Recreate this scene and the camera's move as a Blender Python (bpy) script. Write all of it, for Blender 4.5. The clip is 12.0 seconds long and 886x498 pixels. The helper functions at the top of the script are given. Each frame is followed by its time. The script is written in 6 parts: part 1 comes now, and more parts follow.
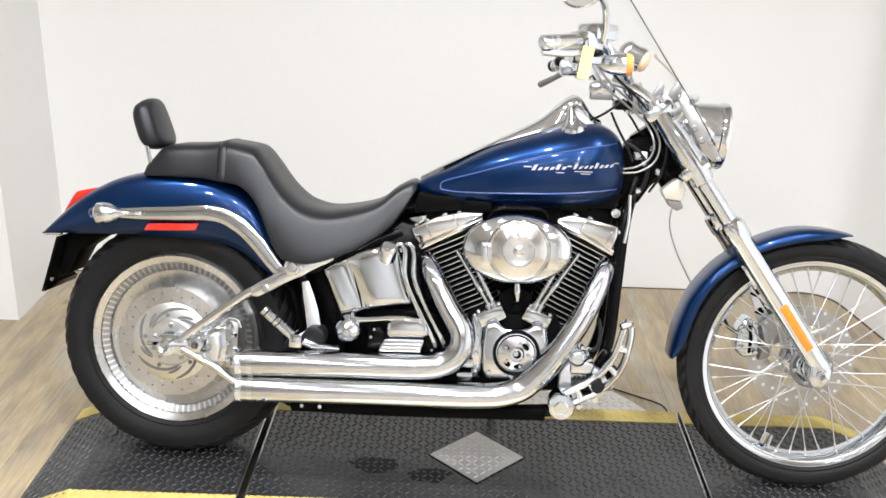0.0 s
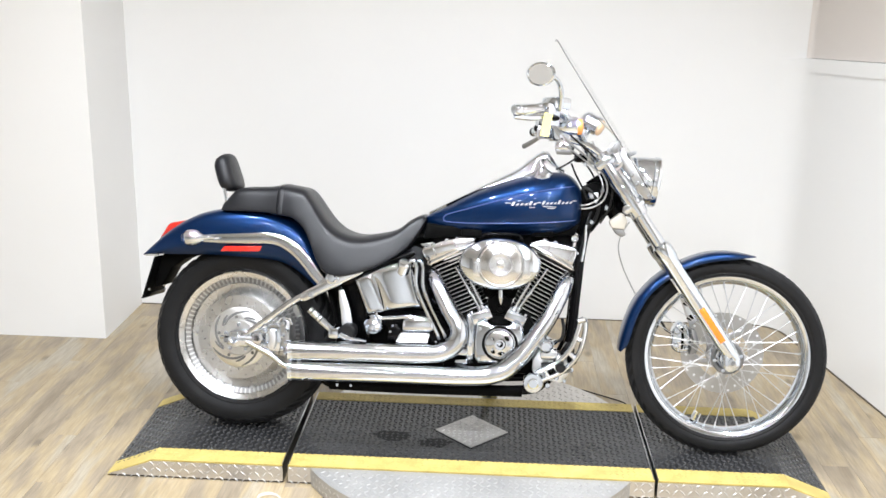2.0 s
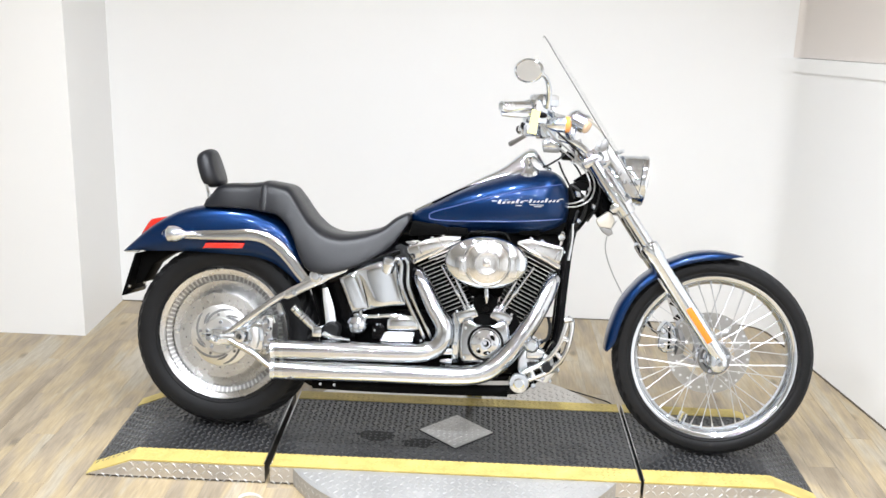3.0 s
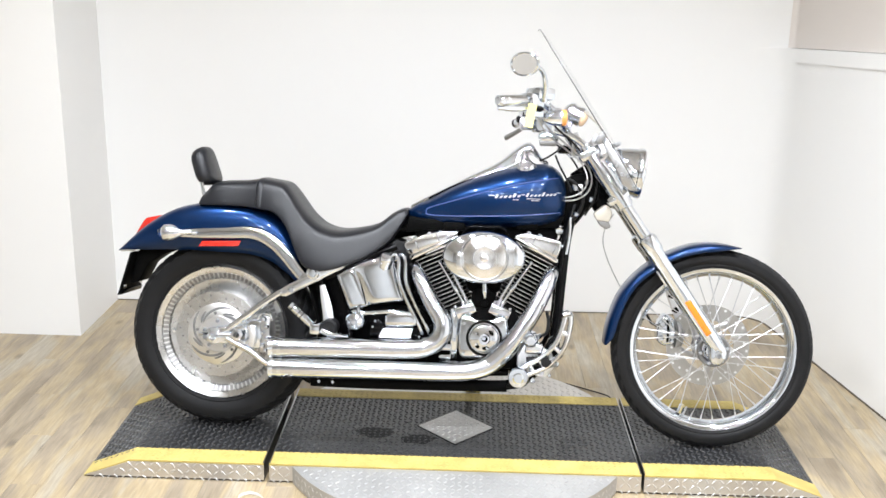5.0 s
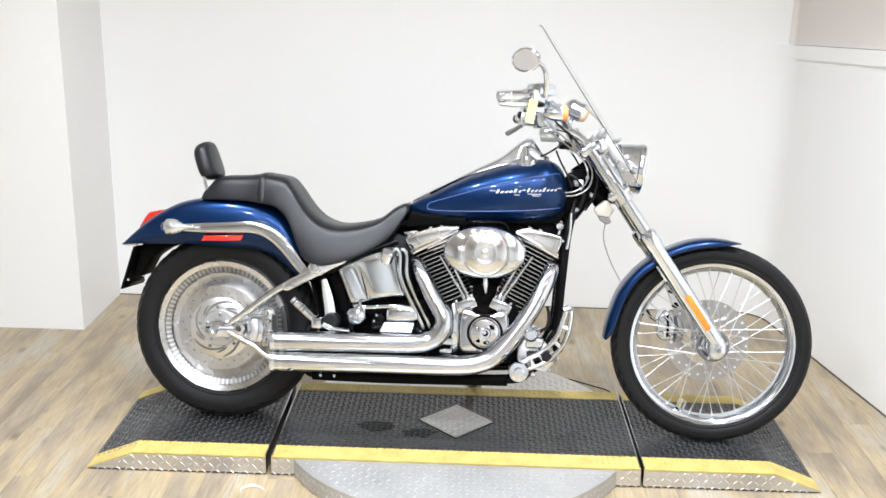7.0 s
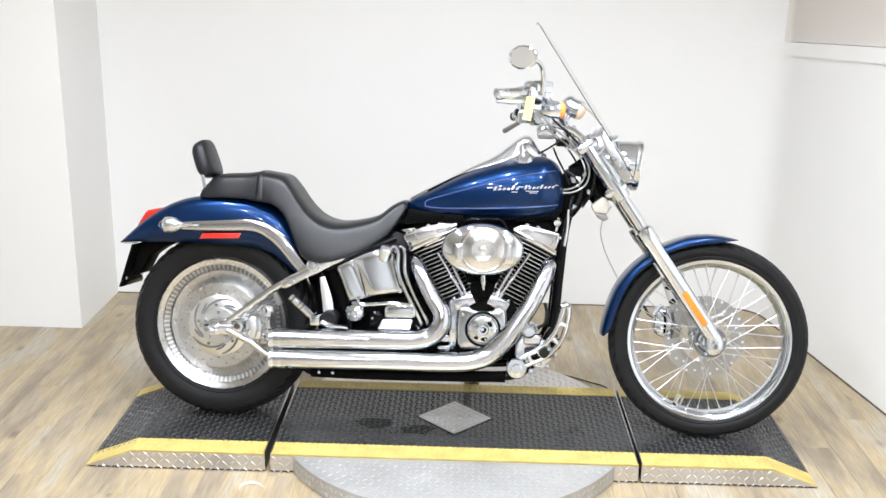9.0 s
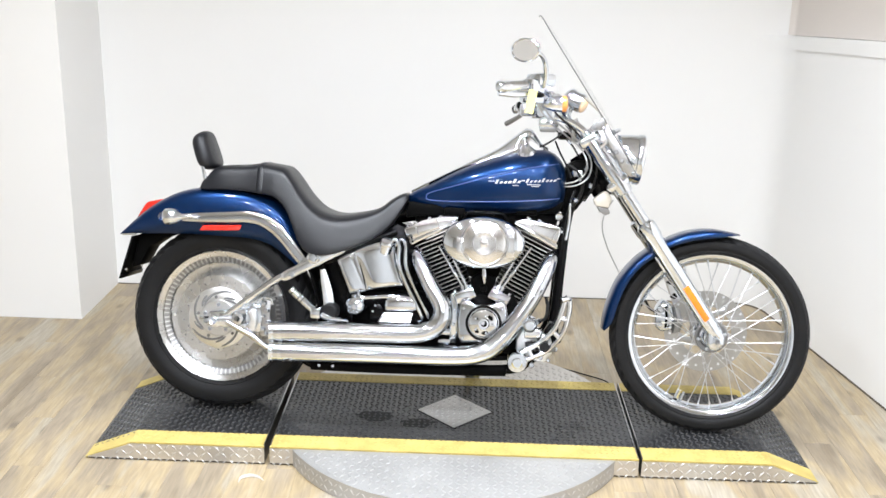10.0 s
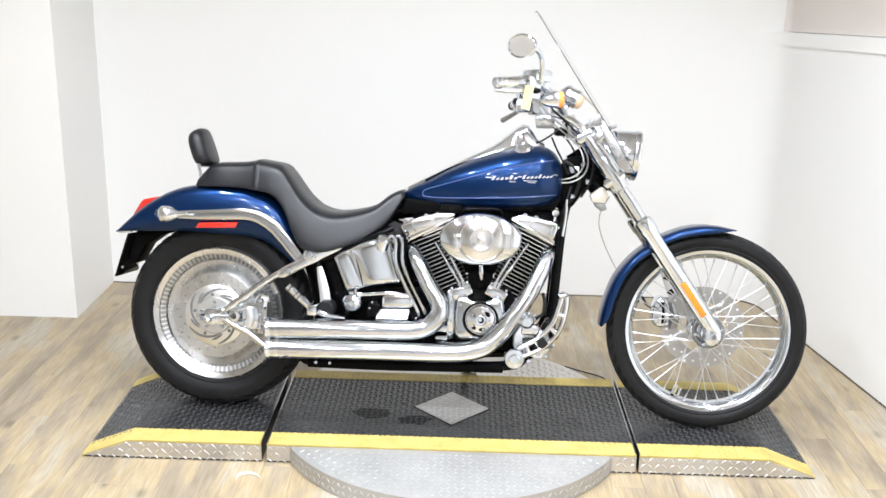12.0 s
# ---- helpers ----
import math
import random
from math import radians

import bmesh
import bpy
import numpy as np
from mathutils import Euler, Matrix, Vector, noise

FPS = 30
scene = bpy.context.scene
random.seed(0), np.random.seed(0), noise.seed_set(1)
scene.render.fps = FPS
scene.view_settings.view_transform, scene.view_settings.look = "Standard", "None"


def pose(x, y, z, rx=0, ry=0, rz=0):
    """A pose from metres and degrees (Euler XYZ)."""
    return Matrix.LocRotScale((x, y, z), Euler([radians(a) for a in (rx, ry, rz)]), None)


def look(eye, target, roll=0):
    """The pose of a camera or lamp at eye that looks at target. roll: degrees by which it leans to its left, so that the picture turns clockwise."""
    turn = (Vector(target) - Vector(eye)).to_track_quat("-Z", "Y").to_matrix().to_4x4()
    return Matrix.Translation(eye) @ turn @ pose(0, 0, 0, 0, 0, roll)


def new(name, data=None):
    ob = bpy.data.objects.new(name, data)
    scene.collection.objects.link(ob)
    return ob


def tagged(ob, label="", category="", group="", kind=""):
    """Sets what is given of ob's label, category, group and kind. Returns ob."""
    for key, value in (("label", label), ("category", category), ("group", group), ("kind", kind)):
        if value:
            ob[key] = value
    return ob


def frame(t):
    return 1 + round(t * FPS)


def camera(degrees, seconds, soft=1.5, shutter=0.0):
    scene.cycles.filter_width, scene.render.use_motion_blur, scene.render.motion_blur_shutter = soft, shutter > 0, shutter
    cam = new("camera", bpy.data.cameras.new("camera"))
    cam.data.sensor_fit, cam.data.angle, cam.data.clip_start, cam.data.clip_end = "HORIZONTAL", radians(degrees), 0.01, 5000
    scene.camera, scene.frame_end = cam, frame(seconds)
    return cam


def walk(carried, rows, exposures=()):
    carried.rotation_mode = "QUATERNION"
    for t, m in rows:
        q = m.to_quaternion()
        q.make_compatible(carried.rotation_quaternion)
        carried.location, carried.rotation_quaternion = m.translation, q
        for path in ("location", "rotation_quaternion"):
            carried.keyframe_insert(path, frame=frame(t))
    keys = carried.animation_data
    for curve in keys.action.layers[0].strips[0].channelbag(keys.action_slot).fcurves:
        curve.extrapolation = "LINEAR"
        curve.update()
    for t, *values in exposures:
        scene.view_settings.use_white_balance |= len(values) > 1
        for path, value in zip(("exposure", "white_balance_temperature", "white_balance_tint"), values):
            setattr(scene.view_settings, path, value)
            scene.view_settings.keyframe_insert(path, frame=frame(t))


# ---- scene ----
cam = camera(46.9, 12.0, soft=1.55)
PATH = [
    (0, (0.0330, -0.0650, 1.6030), (-0.0000, 1.8056, 0.8962), 1.40),
    (0.1, (0.0425, -0.1643, 1.6111), (0.0162, 1.7181, 0.9360), 1.68),
    (0.2, (0.0586, -0.2363, 1.6052), (0.0316, 1.6610, 0.9732), 2.14),
    (0.3, (0.0489, -0.3260, 1.6044), (0.0343, 1.5848, 1.0138), 2.09),
    (0.4, (0.0364, -0.3913, 1.6334), (0.0159, 1.5143, 1.0266), 1.52),
    (0.5, (0.0380, -0.4630, 1.6360), (0.0110, 1.4456, 1.0388), 1.70),
    (0.6, (0.0334, -0.5426, 1.6483), (-0.0104, 1.3624, 1.0410), 1.53),
    (0.7, (0.0331, -0.5987, 1.6611), (-0.0192, 1.3079, 1.0594), 2.10),
    (0.8, (0.0154, -0.6637, 1.6577), (-0.0268, 1.2548, 1.0941), 2.24),
    (0.9, (0.0233, -0.7130, 1.6756), (-0.0321, 1.2121, 1.1362), 1.46),
    (1, (0.0280, -0.7680, 1.6700), (-0.0250, 1.1630, 1.1520), 0.80),
    (1.1, (0.0228, -0.8042, 1.6770), (-0.0279, 1.1272, 1.1603), 0.91),
    (1.2, (0.0414, -0.8369, 1.6820), (-0.0173, 1.0940, 1.1644), 0.90),
    (1.3, (0.0648, -0.8616, 1.6795), (-0.0126, 1.0665, 1.1537), 1.02),
    (1.4, (0.0880, -0.8819, 1.6854), (-0.0071, 1.0414, 1.1452), 1.46),
    (1.5, (0.1090, -0.9040, 1.6900), (0.0080, 1.0183, 1.1472), 1.10),
    (1.6, (0.1294, -0.9174, 1.6862), (0.0217, 1.0053, 1.1462), 0.85),
    (1.7, (0.1346, -0.9265, 1.6897), (0.0475, 0.9973, 1.1499), 1.51),
    (1.8, (0.1413, -0.9300, 1.6878), (0.0469, 0.9887, 1.1313), 1.85),
    (1.9, (0.1459, -0.9324, 1.6870), (0.0606, 0.9897, 1.1411), 2.05),
    (2, (0.1330, -0.9330, 1.6870), (0.0450, 0.9878, 1.1368), 1.20),
    (2.1, (0.1348, -0.9300, 1.6853), (0.0529, 0.9961, 1.1527), 1.28),
    (2.2, (0.1267, -0.9214, 1.6921), (0.0516, 1.0040, 1.1563), 1.38),
    (2.3, (0.1168, -0.9178, 1.6918), (0.0450, 1.0063, 1.1509), 1.15),
    (2.4, (0.1161, -0.9146, 1.6830), (0.0451, 1.0076, 1.1351), 1.23),
    (2.5, (0.1180, -0.9100, 1.6810), (0.0460, 1.0092, 1.1230), 1.60),
    (2.6, (0.1206, -0.9055, 1.6816), (0.0503, 1.0149, 1.1274), 1.80),
    (2.7, (0.1275, -0.9083, 1.6749), (0.0501, 1.0129, 1.1244), 1.59),
    (2.8, (0.1279, -0.9053, 1.6722), (0.0572, 1.0167, 1.1235), 1.67),
    (3, (0.1220, -0.8960, 1.6760), (0.0680, 1.0253, 1.1230), 1.80),
    (3.2, (0.1219, -0.8914, 1.6757), (0.0723, 1.0326, 1.1319), 1.42),
    (4.8, (0.1090, -0.8799, 1.6720), (0.0670, 1.0403, 1.1145), 1.21),
    (5, (0.1090, -0.8800, 1.6760), (0.0680, 1.0383, 1.1118), 1.20),
    (5.5, (0.1110, -0.8850, 1.6700), (0.0700, 1.0334, 1.1062), 1.30),
    (6, (0.1140, -0.8920, 1.6740), (0.0740, 1.0246, 1.1040), 1.00),
    (6.2, (0.1113, -0.8945, 1.6700), (0.0749, 1.0218, 1.0986), 1.21),
    (6.5, (0.1100, -0.8980, 1.6740), (0.0720, 1.0190, 1.1050), 1.40),
    (6.7, (0.1120, -0.8992, 1.6775), (0.0687, 1.0169, 1.1058), 1.49),
    (7, (0.1110, -0.9000, 1.6750), (0.0670, 1.0165, 1.1048), 1.30),
    (7.2, (0.1067, -0.9029, 1.6826), (0.0654, 1.0126, 1.1091), 1.25),
    (8.8, (0.1066, -0.9043, 1.6781), (0.0696, 1.0100, 1.0999), 1.17),
    (9, (0.1050, -0.9110, 1.6750), (0.0690, 1.0046, 1.1012), 1.20),
    (9.2, (0.1089, -0.9060, 1.6784), (0.0749, 1.0076, 1.0978), 1.17),
    (9.5, (0.1080, -0.9060, 1.6710), (0.0740, 1.0066, 1.0872), 1.30),
    (10, (0.1040, -0.8970, 1.6770), (0.0670, 1.0137, 1.0872), 1.50),
    (10.2, (0.1134, -0.8975, 1.6657), (0.0704, 1.0151, 1.0825), 1.38),
    (10.5, (0.1070, -0.8900, 1.6660), (0.0720, 1.0213, 1.0780), 1.40),
    (11, (0.1060, -0.8870, 1.6710), (0.0740, 1.0237, 1.0810), 1.50),
    (11.5, (0.1000, -0.8910, 1.6740), (0.0660, 1.0178, 1.0780), 1.40),
    (11.7, (0.0947, -0.8904, 1.6685), (0.0626, 1.0203, 1.0785), 1.46),
    (12, (0.0980, -0.8970, 1.6660), (0.0710, 1.0137, 1.0758), 1.40),
]
walk(cam, [(t, look(eye, target, roll)) for t, eye, target, roll in PATH],
     exposures=[(0.0, -0.10, 6680, 12), (1.0, -0.07, 6550, 11), (2.0, -0.04, 6500, 11), (3.0, -0.02, 6500, 11), (5.0, -0.01, 6500, 11), (6.0, -0.02, 6480, 11), (6.5, -0.04, 6480, 11), (7.0, -0.08, 6450, 11), (9.0, -0.07, 6450, 11), (10.5, -0.02, 6450, 11), (12.0, 0.0, 6450, 11)])

# ---- world and light ----
CEIL = 2.9
world = bpy.data.worlds.new("world")
scene.world = world
world.use_nodes = True
world.node_tree.nodes["Background"].inputs[0].default_value = (0.95, 0.97, 1.0, 1)
world.node_tree.nodes["Background"].inputs[1].default_value = 0.3
LAMPS = [(x, y) for y in (-2.9, -1.2, 0.3, 1.7) for x in (-1.3, -0.45, 0.4, 1.25)]
LAMP_W, LAMP_D, LAMP_WATTS = 0.14, 0.11, 30.0


def ceiling_lamp(x, y):
    data = bpy.data.lights.new("lamp", "AREA")
    data.shape, data.size, data.size_y, data.energy, data.color = "RECTANGLE", LAMP_W, LAMP_D, LAMP_WATTS, (0.885, 0.935, 1.0)
    data.spread = radians(158)
    ob = new("lamp", data)
    ob.location = (x, y, CEIL - 0.035)
    return ob


for lx, ly in LAMPS:
    ceiling_lamp(lx, ly)


# ---- materials ----
def material(name, base, rough=0.5, metal=0.0, vary=0.06, scale=6.0, bump=0.0, bump_scale=60.0, coat=0.0, rough_vary=0.08, random_vary=0.0, spec=0.5, warm=None):
    """Principled material whose colour and gloss drift at two sizes, with fine relief."""
    m = bpy.data.materials.new(name)
    m.use_nodes = True
    nt = m.node_tree
    b = nt.nodes["Principled BSDF"]
    co = nt.nodes.new("ShaderNodeTexCoord")
    big = nt.nodes.new("ShaderNodeTexNoise")
    big.inputs["Scale"].default_value, big.inputs["Detail"].default_value = scale, 6.0
    nt.links.new(co.outputs["Object"], big.inputs["Vector"])
    ramp = nt.nodes.new("ShaderNodeMix")
    ramp.data_type = "RGBA"
    lo = [c * (1 - vary) for c in base]
    hi = [min(1.0, c * (1 + vary)) for c in (warm or base)]
    ramp.inputs["A"].default_value, ramp.inputs["B"].default_value = (*lo, 1), (*hi, 1)
    nt.links.new(big.outputs["Fac"], ramp.inputs["Factor"])
    colour = ramp.outputs["Result"]
    if random_vary:
        info = nt.nodes.new("ShaderNodeObjectInfo")
        rng = nt.nodes.new("ShaderNodeMapRange")
        rng.inputs["To Min"].default_value, rng.inputs["To Max"].default_value = 1 - random_vary, 1 + random_vary
        nt.links.new(info.outputs["Random"], rng.inputs["Value"])
        hsv = nt.nodes.new("ShaderNodeHueSaturation")
        nt.links.new(rng.outputs["Result"], hsv.inputs["Value"])
        nt.links.new(colour, hsv.inputs["Color"])
        colour = hsv.outputs["Color"]
    nt.links.new(colour, b.inputs["Base Color"])
    rr = nt.nodes.new("ShaderNodeMapRange")
    rr.inputs["To Min"].default_value, rr.inputs["To Max"].default_value = max(0.0, rough * (1 - rough_vary)), min(1.0, rough * (1 + rough_vary))
    nt.links.new(big.outputs["Fac"], rr.inputs["Value"])
    nt.links.new(rr.outputs["Result"], b.inputs["Roughness"])
    b.inputs["Metallic"].default_value = metal
    b.inputs["Specular IOR Level"].default_value = spec
    b.inputs["Coat Weight"].default_value = coat
    b.inputs["Coat Roughness"].default_value = 0.03
    if bump:
        fine = nt.nodes.new("ShaderNodeTexNoise")
        fine.inputs["Scale"].default_value, fine.inputs["Detail"].default_value = bump_scale, 5.0
        nt.links.new(co.outputs["Object"], fine.inputs["Vector"])
        bp = nt.nodes.new("ShaderNodeBump")
        bp.inputs["Strength"].default_value, bp.inputs["Distance"].default_value = bump, 0.002
        nt.links.new(fine.outputs["Fac"], bp.inputs["Height"])
        nt.links.new(bp.outputs["Normal"], b.inputs["Normal"])
    return m


def plank_material():
    """Greyed oak boards: long grain along y, knots and streaks, each board its own tone."""
    m = bpy.data.materials.new("oak_plank")
    m.use_nodes = True
    nt = m.node_tree
    b = nt.nodes["Principled BSDF"]
    co = nt.nodes.new("ShaderNodeTexCoord")
    info = nt.nodes.new("ShaderNodeObjectInfo")
    shift = nt.nodes.new("ShaderNodeVectorMath")
    shift.operation = "MULTIPLY_ADD"
    shift.inputs[1].default_value = (1, 1, 1)
    comb = nt.nodes.new("ShaderNodeCombineXYZ")
    mul = nt.nodes.new("ShaderNodeMath")
    mul.operation, mul.inputs[1].default_value = "MULTIPLY", 37.0
    geo = nt.nodes.new("ShaderNodeNewGeometry")
    both, part_of = nt.nodes.new("ShaderNodeMath"), nt.nodes.new("ShaderNodeMath")
    both.operation, part_of.operation = "ADD", "FRACT"
    nt.links.new(info.outputs["Random"], both.inputs[0])
    nt.links.new(geo.outputs["Random Per Island"], both.inputs[1])
    nt.links.new(both.outputs[0], part_of.inputs[0])
    nt.links.new(part_of.outputs[0], mul.inputs[0])
    nt.links.new(mul.outputs[0], comb.inputs[0])
    nt.links.new(mul.outputs[0], comb.inputs[1])
    nt.links.new(co.outputs["Object"], shift.inputs[0])
    nt.links.new(comb.outputs[0], shift.inputs[2])
    mp = nt.nodes.new("ShaderNodeMapping")
    mp.inputs["Scale"].default_value = (9.0, 1.3, 1.0)
    nt.links.new(shift.outputs[0], mp.inputs["Vector"])
    big = nt.nodes.new("ShaderNodeTexNoise")
    big.inputs["Scale"].default_value, big.inputs["Detail"].default_value, big.inputs["Distortion"].default_value = 1.2, 5.0, 0.8
    nt.links.new(mp.outputs[0], big.inputs["Vector"])
    mp2 = nt.nodes.new("ShaderNodeMapping")
    mp2.inputs["Scale"].default_value = (60.0, 5.0, 1.0)
    nt.links.new(shift.outputs[0], mp2.inputs["Vector"])
    grain = nt.nodes.new("ShaderNodeTexNoise")
    grain.inputs["Scale"].default_value, grain.inputs["Detail"].default_value = 2.0, 6.0
    nt.links.new(mp2.outputs[0], grain.inputs["Vector"])
    # drifts of grey and tan that run on from board to board
    mp3 = nt.nodes.new("ShaderNodeMapping")
    mp3.inputs["Scale"].default_value = (3.2, 0.9, 1.0)
    nt.links.new(geo.outputs["Position"], mp3.inputs["Vector"])
    drift = nt.nodes.new("ShaderNodeTexNoise")
    drift.inputs["Scale"].default_value, drift.inputs["Detail"].default_value, drift.inputs["Distortion"].default_value = 1.6, 4.0, 0.6
    nt.links.new(mp3.outputs[0], drift.inputs["Vector"])
    add = nt.nodes.new("ShaderNodeMath")
    add.operation, add.inputs[1].default_value = "MULTIPLY_ADD", 0.45
    half = nt.nodes.new("ShaderNodeMath")
    half.operation, half.inputs[1].default_value = "MULTIPLY", 0.55
    nt.links.new(drift.outputs["Fac"], half.inputs[0])
    nt.links.new(big.outputs["Fac"], add.inputs[0])
    nt.links.new(half.outputs[0], add.inputs[2])
    ramp = nt.nodes.new("ShaderNodeValToRGB")
    e = ramp.color_ramp.elements
    e[0].position, e[0].color = 0.34, (0.195, 0.155, 0.105, 1)
    e[1].position, e[1].color = 0.66, (0.392, 0.349, 0.282, 1)
    for at, colour in ((0.44, (0.269, 0.220, 0.156, 1)), (0.51, (0.352, 0.275, 0.165, 1)), (0.58, (0.341, 0.295, 0.221, 1))):
        ramp.color_ramp.elements.new(at).color = colour
    nt.links.new(add.outputs[0], ramp.inputs["Fac"])
    # sparse dark knots
    mp4 = nt.nodes.new("ShaderNodeMapping")
    mp4.inputs["Scale"].default_value = (9.0, 4.5, 1.0)
    nt.links.new(shift.outputs[0], mp4.inputs["Vector"])
    cells = nt.nodes.new("ShaderNodeTexVoronoi")
    cells.inputs["Scale"].default_value = 0.9
    nt.links.new(mp4.outputs[0], cells.inputs["Vector"])
    knot = nt.nodes.new("ShaderNodeMapRange")
    knot.inputs["From Min"].default_value, knot.inputs["From Max"].default_value = 0.05, 0.17
    knot.inputs["To Min"].default_value, knot.inputs["To Max"].default_value = 0.55, 1.0
    nt.links.new(cells.outputs["Distance"], knot.inputs["Value"])
    mixk = nt.nodes.new("ShaderNodeMix")
    mixk.data_type, mixk.blend_type = "RGBA", "MULTIPLY"
    mixk.inputs["Factor"].default_value = 1.0
    nt.links.new(ramp.outputs["Color"], mixk.inputs["A"])
    nt.links.new(knot.outputs["Result"], mixk.inputs["B"])
    mixg = nt.nodes.new("ShaderNodeMix")
    mixg.data_type, mixg.blend_type = "RGBA", "OVERLAY"
    mixg.inputs["Factor"].default_value = 0.42
    nt.links.new(mixk.outputs["Result"], mixg.inputs["A"])
    nt.links.new(grain.outputs["Fac"], mixg.inputs["B"])
    rng = nt.nodes.new("ShaderNodeMapRange")
    rng.inputs["To Min"].default_value, rng.inputs["To Max"].default_value = 0.955, 1.045
    nt.links.new(part_of.outputs[0], rng.inputs["Value"])
    hsv = nt.nodes.new("ShaderNodeHueSaturation")
    nt.links.new(rng.outputs["Result"], hsv.inputs["Value"])
    nt.links.new(mixg.outputs["Result"], hsv.inputs["Color"])
    nt.links.new(hsv.outputs["Color"], b.inputs["Base Color"])
    b.inputs["Roughness"].default_value = 0.38
    b.inputs["Specular IOR Level"].default_value = 0.5
    bp = nt.nodes.new("ShaderNodeBump")
    bp.inputs["Strength"].default_value, bp.inputs["Distance"].default_value = 0.25, 0.001
    nt.links.new(grain.outputs["Fac"], bp.inputs["Height"])
    nt.links.new(bp.outputs["Normal"], b.inputs["Normal"])
    return m


def sheet_material(name):
    """A thin clear sheet: what lies behind shows through, with a gloss that grows at a slant."""
    m = bpy.data.materials.new(name)
    m.use_nodes = True
    nt = m.node_tree
    out = nt.nodes["Material Output"]
    nt.nodes.remove(nt.nodes["Principled BSDF"])
    clear, gloss, mix, fres = (nt.nodes.new(k) for k in ("ShaderNodeBsdfTransparent", "ShaderNodeBsdfGlossy", "ShaderNodeMixShader", "ShaderNodeLayerWeight"))
    clear.inputs["Color"].default_value = (0.993, 0.995, 0.995, 1)
    gloss.inputs["Roughness"].default_value = 0.02
    steep, grow = nt.nodes.new("ShaderNodeMath"), nt.nodes.new("ShaderNodeMath")
    steep.operation, steep.inputs[1].default_value = "POWER", 7.0
    grow.operation, grow.inputs[1].default_value, grow.inputs[2].default_value = "MULTIPLY_ADD", 0.10, 0.008
    fres.inputs["Blend"].default_value = 0.5
    nt.links.new(fres.outputs["Facing"], steep.inputs[0])
    nt.links.new(steep.outputs[0], grow.inputs[0])
    nt.links.new(grow.outputs[0], mix.inputs[0])
    nt.links.new(clear.outputs[0], mix.inputs[1])
    nt.links.new(gloss.outputs[0], mix.inputs[2])
    nt.links.new(mix.outputs[0], out.inputs["Surface"])
    return m


def glass_material(name, tint=(1, 1, 1), rough=0.0, ior=1.45):
    m = bpy.data.materials.new(name)
    m.use_nodes = True
    b = m.node_tree.nodes["Principled BSDF"]
    b.inputs["Base Color"].default_value = (*tint, 1)
    b.inputs["Transmission Weight"].default_value = 1.0
    b.inputs["Roughness"].default_value, b.inputs["IOR"].default_value = rough, ior
    return m


def turned_material(name, base, rough, lean):
    """Metal machined on a lathe: fine rings round y draw each highlight out into rays."""
    m = material(name, base, rough, 1.0, vary=0.05, scale=20.0, rough_vary=0.2)
    nt = m.node_tree
    b = nt.nodes["Principled BSDF"]
    tan = nt.nodes.new("ShaderNodeTangent")
    tan.direction_type, tan.axis = "RADIAL", "Y"
    b.inputs["Anisotropic"].default_value = lean
    b.inputs["Anisotropic Rotation"].default_value = 0.25
    nt.links.new(tan.outputs[0], b.inputs["Tangent"])
    return m


WALL = material("white_wall_paint", (0.80, 0.795, 0.78), 0.6, vary=0.02, scale=1.5, bump=0.15, bump_scale=220)
UPPER = material("shaded_wall_beige", (0.67, 0.62, 0.575), 0.6, vary=0.03, scale=1.5, bump=0.15, bump_scale=220)
DARKWALL = material("rear_wall_grey", (0.56, 0.555, 0.545), 0.7, vary=0.05, scale=1.0)
CEILING = material("ceiling_grey", (0.60, 0.595, 0.585), 0.8, vary=0.03, scale=3.0, bump=0.3, bump_scale=90)
PLANK = plank_material()
SUBFLOOR = material("floor_sheet", (0.26, 0.22, 0.165), 0.5, vary=0.15, scale=2.5)
SEAM = material("floor_joint", (0.10, 0.08, 0.06), 0.8)
CHROME = material("chrome", (0.72, 0.765, 0.825), 0.055, 1.0, vary=0.03, scale=9.0, rough_vary=0.5)
ROCKER = material("soft_chrome", (0.80, 0.82, 0.85), 0.11, 1.0, vary=0.05, scale=9.0, rough_vary=0.4)
PIPE = material("exhaust_chrome", (0.63, 0.66, 0.70), 0.10, 1.0, vary=0.04, scale=9.0, rough_vary=0.3)
POLISHED = material("polished_aluminium", (0.80, 0.82, 0.85), 0.17, 1.0, vary=0.05, scale=14.0, rough_vary=0.3)
SATIN = material("satin_aluminium", (0.82, 0.835, 0.86), 0.40, 1.0, vary=0.06, scale=18.0, bump=0.05)
SPOKE = material("spoke_steel", (0.60, 0.61, 0.63), 0.30, 1.0, vary=0.1, scale=30.0)
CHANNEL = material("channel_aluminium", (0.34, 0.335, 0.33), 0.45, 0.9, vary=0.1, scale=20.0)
ROTOR = material("brake_disc_steel", (0.47, 0.465, 0.45), 0.33, 1.0, vary=0.1, scale=20.0)
STEEL = material("brushed_steel", (0.74, 0.74, 0.73), 0.33, 1.0, vary=0.06, scale=25.0)
TURNED = turned_material("turned_aluminium", (0.69, 0.69, 0.685), 0.27, 0.72)
DOME = turned_material("turned_dome", (0.76, 0.765, 0.775), 0.20, 0.85)
FLUTE = material("flute_aluminium", (0.67, 0.67, 0.665), 0.42, 1.0, vary=0.08, scale=18.0)
SLOT = material("shadowed_steel", (0.15, 0.15, 0.15), 0.6, 0.3, vary=0.2, scale=30.0, spec=0.2)
